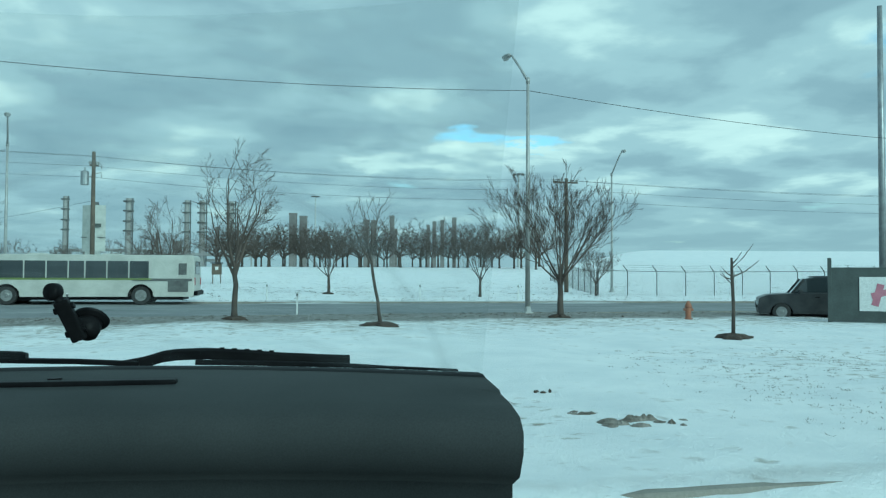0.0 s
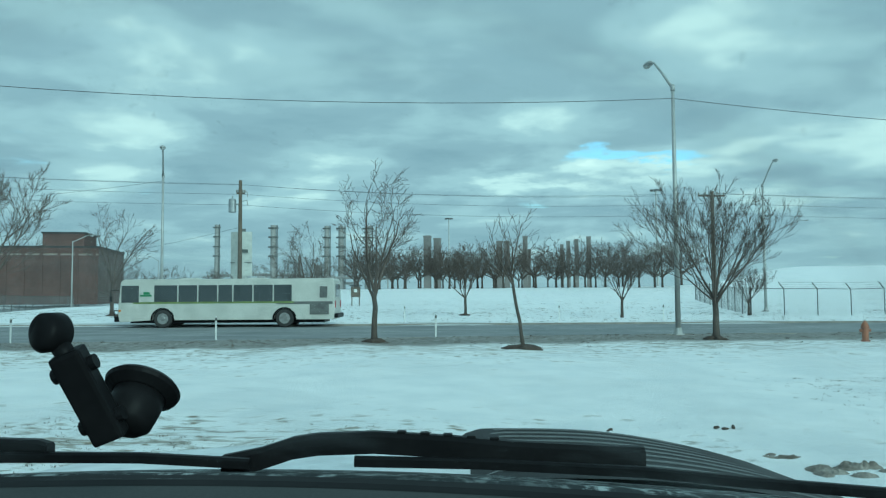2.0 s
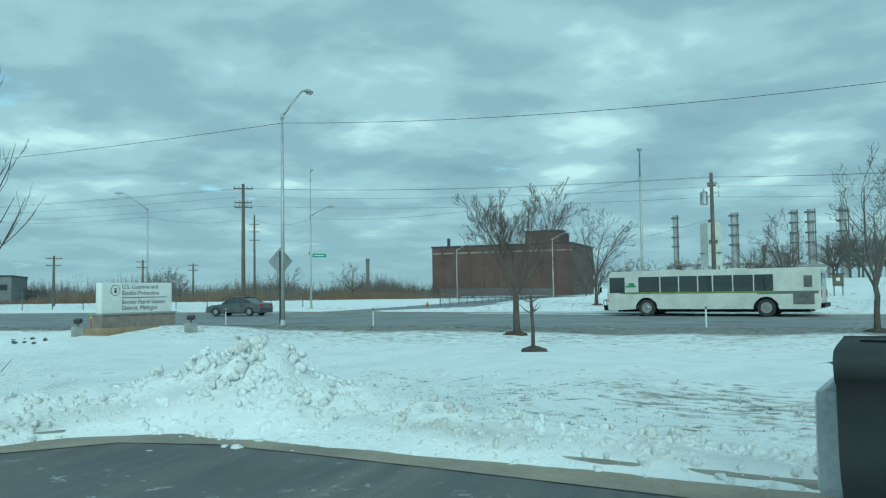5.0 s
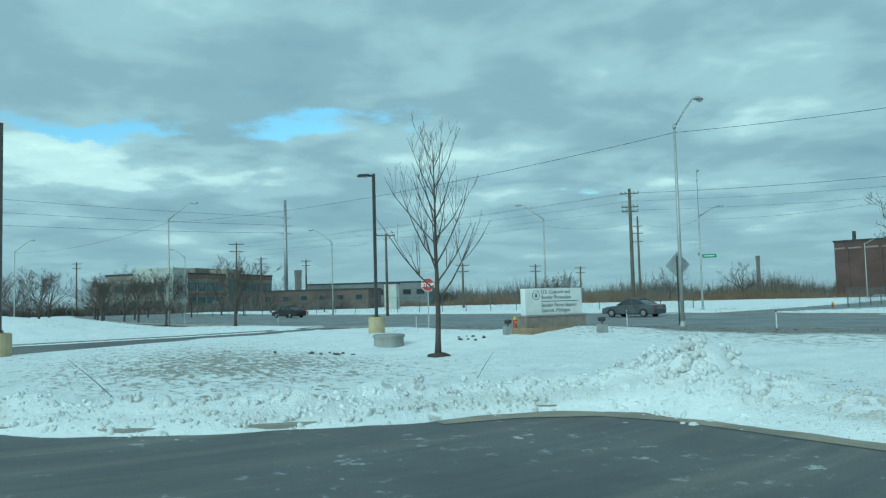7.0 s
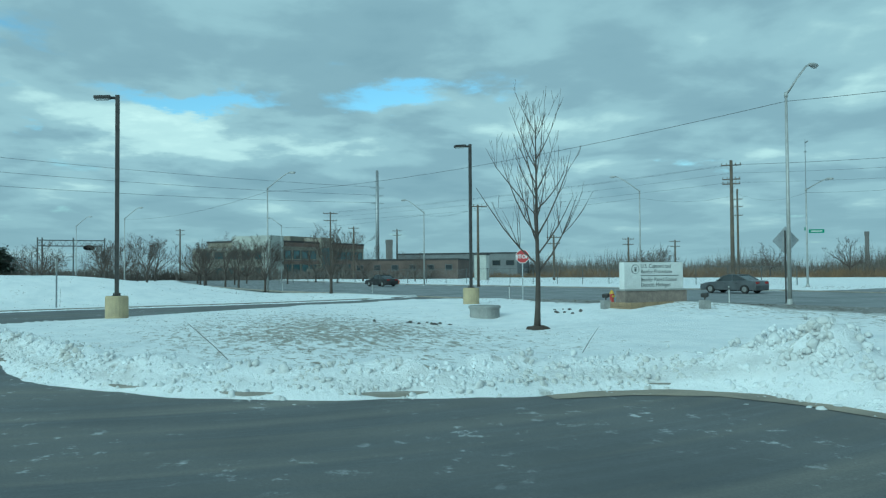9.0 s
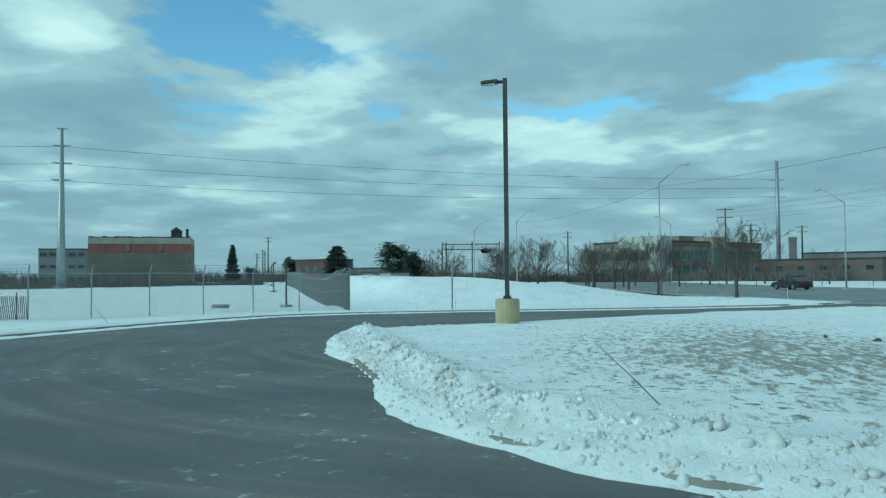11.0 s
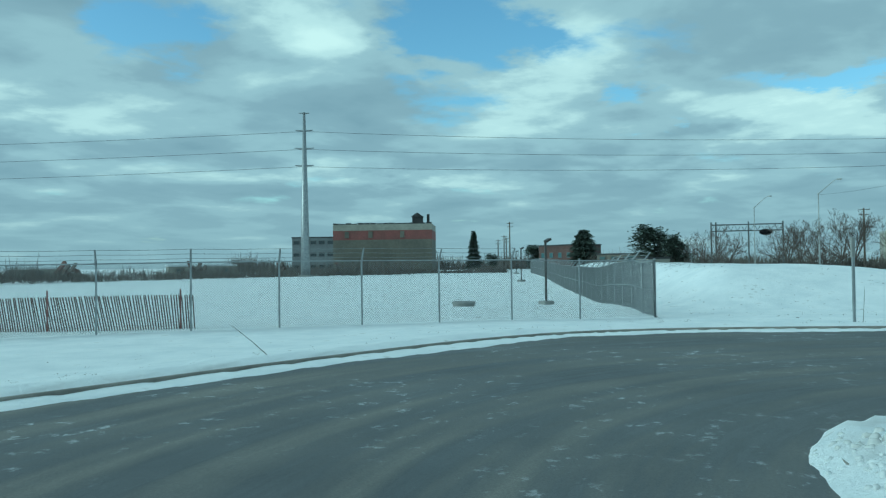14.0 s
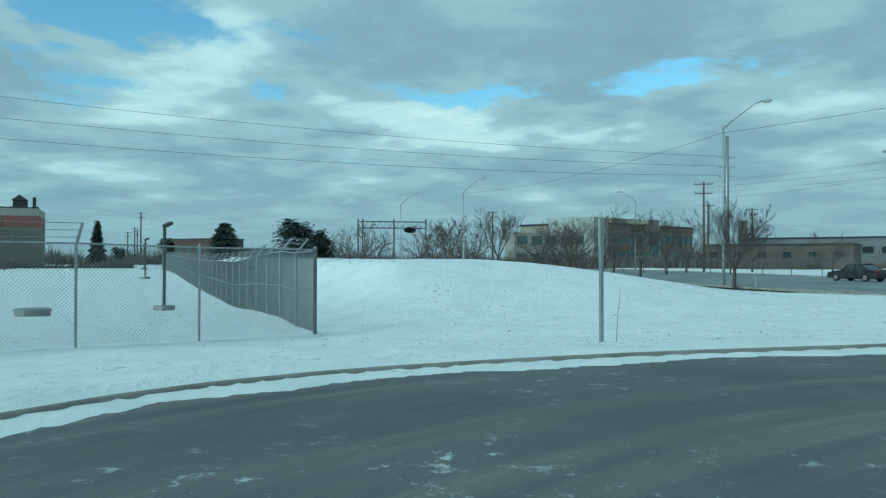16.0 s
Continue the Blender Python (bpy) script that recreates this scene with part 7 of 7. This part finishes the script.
for k, (px0, px1, pz) in enumerate(((-200, -150, 13.0), (-160, -100, 11.0), (-190, -120, 8.5))):
    b = bmnew()
    tube(b, [(px0, 408 + 4 * k, pz), ((px0 + px1) / 2, 412 + 4 * k, pz + 0.6), (px1, 416 + 4 * k, pz)], 0.8, 6)
    tagged(part("pipe_rack", b, STACKMETAL), "grey pipe run among the refinery columns", "pipe", "refinery pipes")
    for j in range(8):
        x = px0 + (px1 - px0) * j / 7
        b = bmnew()
        box(b, (0.7, 0.7, pz), (x, 410 + 4 * k, pz / 2))
        tagged(part("pipe_support", b, STACKMETAL), "steel support of a refinery pipe run", "post", "refinery pipe supports")
far_stack(-175.0, 160.0, 11.6, 0.42, "brick", 0.0)
far_stack(-194.6, 33.7, 9.8, 0.75, "brick", 0.0)


def high_mast(x, y, top):
    m = empty("high_mast_light", "tall slim mast with a ring of floodlights", "lamp post", "high masts", pose(x, y, 3.0))
    b = bmnew()
    tube(b, [(0, 0, 0), (0, 0, top - 3)], [0.35, 0.18], 8)
    part("mast", b, LAMPGREY, m)
    for k in range(4):
        b = bmnew()
        a = k * 1.57
        box(b, (0.9, 0.9, 0.5), (math.cos(a) * 1.1, math.sin(a) * 1.1, top - 3.2), bevel=0.1)
        part("floodlight", b, GRIME, m)
    b = bmnew()
    box(b, (2.6, 0.14, 0.14), (0, 0, top - 3.0))
    box(b, (0.14, 2.6, 0.14), (0, 0, top - 3.0))
    part("crossbar", b, GRIME, m)


high_mast(-48.2, 298.5, 31.0)
high_mast(20.4, 214.2, 29.0)
for k, (lx, ly) in enumerate(((-95, 108), (-112, 140), (-66, 96), (-84, 150))):
    street_lamp("street_lamp", lx, ly, 9.0, 20 + 150 * (k % 2), 2.0, 0.9, "distant street lamp along the side street", "side street lamps")


# ---- the vehicle that the view is filmed from, as it stands ----
HOODSNOW = surface("snow_on_bonnet", (0.80, 0.82, 0.84), (0.70, 0.73, 0.76), 2.0, 0.75, 0, 14.0, 0.4, 0.02)
DASH = surface("dashboard_vinyl", (0.060, 0.064, 0.065), (0.047, 0.051, 0.052), 3.0, 0.6, 0, 300.0, 0.15, 0.001)


def specked_cowl():
    """Black plastic with dried salt and slush in flecks and runs."""
    m, nodes, links, bsdf = material("salt_specked_cowl")
    c = nodes.new("ShaderNodeTexCoord")
    run = nodes.new("ShaderNodeMapping")
    run.inputs["Scale"].default_value = (1.0, 0.45, 1.0)
    run.inputs["Rotation"].default_value = (0, 0, radians(25))
    links.new(c.outputs["Object"], run.inputs["Vector"])
    fleck = noise_node(nodes, links, 42.0, 8.0, 0.72, run.outputs[0])
    patch = noise_node(nodes, links, 5.0, 4.0, 0.6, c.outputs["Object"])
    salt = ramp_node(nodes, links, fleck, [(0.49, (0, 0, 0)), (0.60, (0.9,) * 3)])
    salt = mix_node(nodes, links, 1.0, salt, ramp_node(nodes, links, patch, [(0.36, (0.15,) * 3), (0.62, (1, 1, 1))]), "MULTIPLY")
    links.new(mix_node(nodes, links, salt, (0.022, 0.026, 0.028), (0.48, 0.52, 0.52)), bsdf.inputs["Base Color"])
    bsdf.inputs["Roughness"].default_value = 0.6
    return m


COWL = specked_cowl()
RIBBED = surface("ribbed_dark_hood_pad", (0.16, 0.17, 0.175), (0.11, 0.12, 0.125), 4.0, 0.35, 0, 60.0, 0.1, 0.002)
CARWHITE = surface("white_truck_paint", (0.72, 0.73, 0.73), (0.62, 0.63, 0.63), 1.5, 0.35, 0, 30.0, 0.0)


for plain in (BLACK, DASH, COWL):
    plain.node_tree.nodes["Principled BSDF"].inputs["Specular IOR Level"].default_value = 0.06


def windscreen_material():
    """Clear glass with salt film: a wiped fan with a bright rim, hazy outside it, streaks and specks."""
    m, nodes, links, bsdf = material("smeared_windscreen")
    out = nodes["Material Output"]
    clear = nodes.new("ShaderNodeBsdfTransparent")
    clear.inputs[0].default_value = (0.985, 0.995, 0.992, 1)
    c = nodes.new("ShaderNodeTexCoord")
    st = nodes.new("ShaderNodeMapping")
    st.inputs["Scale"].default_value = (2.0, 9.0, 9.0)
    st.inputs["Rotation"].default_value = (0, radians(38), 0)
    links.new(c.outputs["Object"], st.inputs["Vector"])
    streak = noise_node(nodes, links, 1.6, 6.0, 0.6, st.outputs[0])
    speck = noise_node(nodes, links, 95.0, 5.0, 0.65, c.outputs["Object"])
    patch = noise_node(nodes, links, 7.0, 4.0, 0.6, c.outputs["Object"])
    a = ramp_node(nodes, links, streak, [(0.46, (0, 0, 0)), (0.78, (0.15,) * 3)])
    b = ramp_node(nodes, links, speck, [(0.60, (0, 0, 0)), (0.72, (0.16,) * 3)])
    b = mix_node(nodes, links, 1.0, b, ramp_node(nodes, links, patch, [(0.48, (0, 0, 0)), (0.66, (1, 1, 1))]), "MULTIPLY")
    # distance from the wiper's pivot, in the plane across the cab
    off = nodes.new("ShaderNodeVectorMath")
    off.operation = "MULTIPLY_ADD"
    links.new(c.outputs["Object"], off.inputs[0])
    off.inputs[1].default_value, off.inputs[2].default_value = (1, 0, 1), (0.16, 0, 0.446 - 1.684)
    reach = nodes.new("ShaderNodeVectorMath")
    reach.operation = "LENGTH"
    links.new(off.outputs[0], reach.inputs[0])
    rim = ramp_node(nodes, links, reach.outputs["Value"], [(0.640, (0, 0, 0)), (0.660, (0.17,) * 3), (0.674, (0.05,) * 3), (0.95, (0.07,) * 3)])
    film = nodes.new("ShaderNodeBsdfDiffuse")
    film.inputs[0].default_value = (0.55, 0.58, 0.58, 1)
    behind = nodes.new("ShaderNodeBsdfTranslucent")
    behind.inputs[0].default_value = (0.55, 0.58, 0.58, 1)
    both = nodes.new("ShaderNodeMixShader")
    links.new(film.outputs[0], both.inputs[1])
    links.new(behind.outputs[0], both.inputs[2])
    mixs = nodes.new("ShaderNodeMixShader")
    total = mix_node(nodes, links, 1.0, a, b, "ADD")
    links.new(mix_node(nodes, links, 1.0, total, rim, "ADD"), mixs.inputs[0])
    links.new(clear.outputs[0], mixs.inputs[1])
    links.new(both.outputs[0], mixs.inputs[2])
    links.new(mixs.outputs[0], out.inputs["Surface"])
    return m


def grid_sheet(bm, rows):
    """A sheet from rows of points, and its underside a little lower."""
    vs = [[bm.verts.new(p) for p in row] for row in rows]
    for a, b in zip(vs, vs[1:]):
        for k in range(len(a) - 1):
            bm.faces.new((a[k], a[k + 1], b[k + 1], b[k]))
    return bm


def truck():
    E = 1.684
    t = empty("truck", "dark-trimmed pickup truck front with snowy bonnet, wipers and dashboard", "truck", "", pose(-0.316, 0.944, 0.008, 0, 0, 9.58))

    def bow(x, y, share=1.0):
        """Bends the line of the glass: farthest ahead at the middle of the cab."""
        return y - share * 0.317 * ((x + 0.36) ** 2 - 0.1296)
    xs = [-0.80 + 1.32 * k / 28 for k in range(29)]
    d = bmnew()
    grid_sheet(d, [[(x, bow(x, y, 0.55 + 0.45 * (y > 0.7)), E + z) for x in xs] for y, z in ((0.852, -0.207), (0.80, -0.210), (0.72, -0.215), (0.62, -0.221), (0.54, -0.228), (0.48, -0.240), (0.455, -0.262), (0.455, -0.30), (0.48, -0.345),
                                                                                     (0.53, -0.37), (0.53, -0.60), (0.56, -0.72), (0.64, -0.82))])
    bmesh.ops.recalc_face_normals(d, faces=d.faces)
    dash = part("dashboard", d, DASH, t, "grey vinyl dashboard", smooth=True)
    v = bmnew()
    box(v, (0.62, 0.03, 0.012), (-0.42, 0.715, E - 0.214), bevel=0.004)
    part("defrost_vent", v, BLACK, dash)
    v = bmnew()
    tube(v, [(-0.36, 0.77, E - 0.22), (-0.36, 0.77, E - 0.209)], 0.014, 14)
    part("sensor", v, BLACK, dash)
    f = bmnew()
    grid_sheet(f, [[(x, bow(x, y), E + z) for x in xs] for y, z in ((0.876, -0.2022), (0.86, -0.204), (0.846, -0.2070))])
    part("windscreen_seal", f, BLACK, t)
    c = bmnew()
    grid_sheet(c, [[(x, bow(x, y, 0.9), E + z) for x in xs] for y, z in ((1.24, -0.285), (1.16, -0.256), (1.06, -0.236), (0.90, -0.2045), (0.868, -0.2035))])
    part("cowl", c, COWL, t, "salt-specked black cowl")
    hx = [-0.96 + 1.68 * k / 20 for k in range(21)]
    h = bmnew()
    grid_sheet(h, [[(x, y - 0.10 * ((x + 0.12) / 0.84) ** 2, E + z - 0.05 * ((x + 0.12) / 0.84) ** 4) for x in hx] for y, z in ((1.20, -0.300), (1.5, -0.315), (1.9, -0.350), (2.2, -0.40), (2.32, -0.47), (2.34, -0.75))])
    part("bonnet", h, HOODSNOW, t, "snow-covered white bonnet", smooth=True)
    # the dark ribbed pad on one half of the bonnet
    r = bmnew()
    n = 22
    for k in range(9):
        f0 = k / 8
        y = 1.32 + 0.66 * f0
        x0, x1 = 0.03 + 0.04 * f0 ** 3, 0.70 - 0.02 * f0
        pts = []
        for j in range(n + 1):
            q = j / n
            x = x0 + (x1 - x0) * q
            pts.append((x, y - 0.30 * max(0, q - 0.35) ** 2 - 0.05 * max(0, 0.15 - q), E - 0.286 - 0.045 * f0 - 0.06 * q ** 3 - 2.4 * max(0, 0.12 - q) ** 2))
        tube(r, pts, 0.0032, 6)
    pad = part("hood_ribs", r, RIBBED, t, "dark ribbed bonnet pad")
    b = bmnew()
    grid_sheet(b, [[(0.02 + 0.69 * j / 20, y - 0.30 * max(0, j / 20 - 0.35) ** 2, E - 0.287 - 0.045 * (y - 1.32) / 0.66 - 0.06 * (j / 20) ** 3 - 2.4 * max(0, 0.12 - j / 20) ** 2) for j in range(21)] for y in (1.24, 1.45, 1.7, 1.92, 2.02)])
    part("hood_pad", b, BLACK, t)

    def strip_bar(name, pts, w, hgt, mat, label=""):
        q = bmnew()
        rows = []
        for p in pts:
            rows.append([q.verts.new((p[0], p[1] + sy * w, E + p[2] + sz * hgt)) for sy, sz in ((-1, -1), (-1, 0.6), (-0.5, 1), (0.5, 1), (1, 0.6), (1, -1))])
        for a, b2 in zip(rows, rows[1:]):
            for k in range(6):
                q.faces.new((a[k], a[(k + 1) % 6], b2[(k + 1) % 6], b2[k]))
        q.faces.new(rows[0])
        q.faces.new(rows[-1][::-1])
        bmesh.ops.recalc_face_normals(q, faces=q.faces)
        return part(name, q, mat, t, label)
    strip_bar("wiper_arm", [(-0.283, 1.03, -0.216), (-0.235, 1.035, -0.2075), (-0.194, 1.04, -0.195), (-0.162, 1.04, -0.1905), (-0.09, 1.04, -0.1885), (0.012, 1.04, -0.195), (0.086, 1.04, -0.202), (0.219, 1.04, -0.209), (0.258, 1.04, -0.2105)], 0.012, 0.0135, BLACK, "black wiper arm")
    strip_bar("wiper_blade", [(-0.112, 1.005, -0.206), (0.045, 1.01, -0.211), (0.244, 0.985, -0.217), (0.351, 0.955, -0.222), (0.51, 0.905, -0.226)], 0.008, 0.006, BLACK, "salt-edged wiper blade")
    strip_bar("wiper_blade", [(-0.62, 0.965, -0.190), (-0.539, 0.98, -0.193), (-0.381, 1.01, -0.201), (-0.243, 1.005, -0.208)], 0.008, 0.006, BLACK, "salt-edged wiper blade")
    strip_bar("wiper_arm", [(-0.64, 0.982, -0.178), (-0.62, 0.985, -0.178), (-0.50, 0.995, -0.184), (-0.487, 0.995, -0.188)], 0.011, 0.009, BLACK, "black wiper arm")
    for k in range(5):
        q = bmnew()
        box(q, (0.012, 0.014, 0.004), (-0.055 + 0.030 * k, 1.04, E - 0.1765 - 0.0021 * k), bevel=0.0015)
        part("arm_rib", q, BLACK, t)
    # glass
    def pane_row(q, near=0.0):
        return [(-0.34 + (x + 0.34) * (1 - 0.08 * q), bow(x, 0.88 - 0.56 * q) - near, E - 0.20 + 0.62 * q) for x in xs]
    w = bmnew()
    grid_sheet(w, [pane_row(q / 8) for q in range(9)])
    glass = part("windscreen", w, windscreen_material(), t, "smeared windscreen glass", smooth=True)
    glass.visible_shadow = False
    # what carries it: wings, floor, wheels
    b = bmnew()
    box(b, (1.48, 1.06, 0.56), (-0.12, 1.68, 0.90), bevel=0.06)
    part("engine_bay", b, CARWHITE, t)
    # added black panel: its colour stands in for the shade under the dashboard
    b = bmnew()
    box(b, (1.24, 0.05, 0.70), (-0.14, 1.13, 0.98), bevel=0.01)
    part("underdash_shade_panel", b, BLACK, t)
    b = bmnew()
    box(b, (1.24, 0.62, 0.10), (-0.14, 0.86, 0.70), bevel=0.03)
    part("floor_pan", b, BLACK, t)
    for s in (-1, 1):
        q = bmnew()
        box(q, (0.14, 1.0, 0.50), (-0.12 + s * 0.79, 1.78, 0.96), bevel=0.05)
        part("wing", q, CARWHITE, t)
        wb = bmnew()
        x = -0.12 + s * 0.68
        prof = [(-0.5, 0.80), (-0.5, 0.93), (-0.36, 1.0), (0.36, 1.0), (0.5, 0.93), (0.5, 0.80)]
        tube(wb, [(x + k * 0.26, 1.75, 0.39) for k, _ in prof], [m * 0.39 for _, m in prof], 20)
        tyre = part("wheel", wb, RUBBER, t)
        q = bmnew()
        tube(q, [(x + s * 0.06, 1.75, 0.39), (x + s * 0.135, 1.75, 0.39)], 0.23, 16)
        part("rim", q, RIM, tyre)
        g = bmnew()
        box(g, (0.5, 0.1, 0.22), (-0.12 + s * 0.56, 2.26, 0.98), bevel=0.03)
        part("headlight", g, LENS, t)
    g = bmnew()
    box(g, (0.66, 0.1, 0.34), (-0.12, 2.26, 0.92), bevel=0.03)
    part("grille", g, BLACK, t)
    g = bmnew()
    box(g, (1.66, 0.2, 0.24), (-0.12, 2.34, 0.62), bevel=0.05)
    part("bumper", g, GRIME, t)
    return t


truck()


def phone_mount():
    """Suction cup, jointed arm and ball, stuck to the windscreen."""
    E = 1.684
    m = empty("suction_mount", "black plastic suction phone mount stuck to the windscreen", "phone mount", "", pose(-0.316, 0.944, 0.008, 0, 0, 9.58) @ Matrix.Translation((-0.2915, 0.775, E - 0.0878)))
    ax = Vector((0.10, 0.66, 0.74)).normalized()
    c = bmnew()
    tube(c, [ax * q for q in (0.004, 0.0, -0.004, -0.010)], [0.033, 0.0365, 0.035, 0.026], 28)
    part("suction_cup", c, BLACK, m, "round black suction cup")
    c = bmnew()
    tube(c, [ax * -0.006, ax * -0.022, ax * -0.040, ax * -0.046], [0.0245, 0.0245, 0.022, 0.016], 36)
    part("lever_housing", c, BLACK, m, smooth=True)
    low, top = Vector((-0.012, -0.048, -0.034)), Vector((-0.0390, -0.070, 0.034))
    up = (top - low).normalized()
    side = up.cross(Vector((0, 1, 0))).normalized()
    rot = Matrix((side, up.cross(side), up)).transposed().to_euler()
    c = bmnew()
    box(c, (0.029, 0.022, (top - low).length + 0.014), (low + top) / 2, rot, bevel=0.004)
    part("arm", c, BLACK, m)
    c = bmnew()
    k = Vector((-0.0569, -0.069, 0.0571))
    tube(c, [top - up * 0.004, k.lerp(top, 0.4)], 0.009, 10)
    tube(c, [k + Vector((-0.004, -0.012, 0.001)), k + Vector((-0.002, -0.009, 0)), k + Vector((0.004, 0.008, 0)), k + Vector((0.006, 0.012, 0))], [0.014, 0.0175, 0.0175, 0.014], 36)
    part("ball_joint", c, BLACK, m, smooth=True)
    for f in (0.16, 0.86):
        c = bmnew()
        q = low.lerp(top, f)
        tube(c, [q - side * 0.020, q + side * 0.020], 0.007, 10)
        part("thumbscrew", c, BLACK, m)


phone_mount()
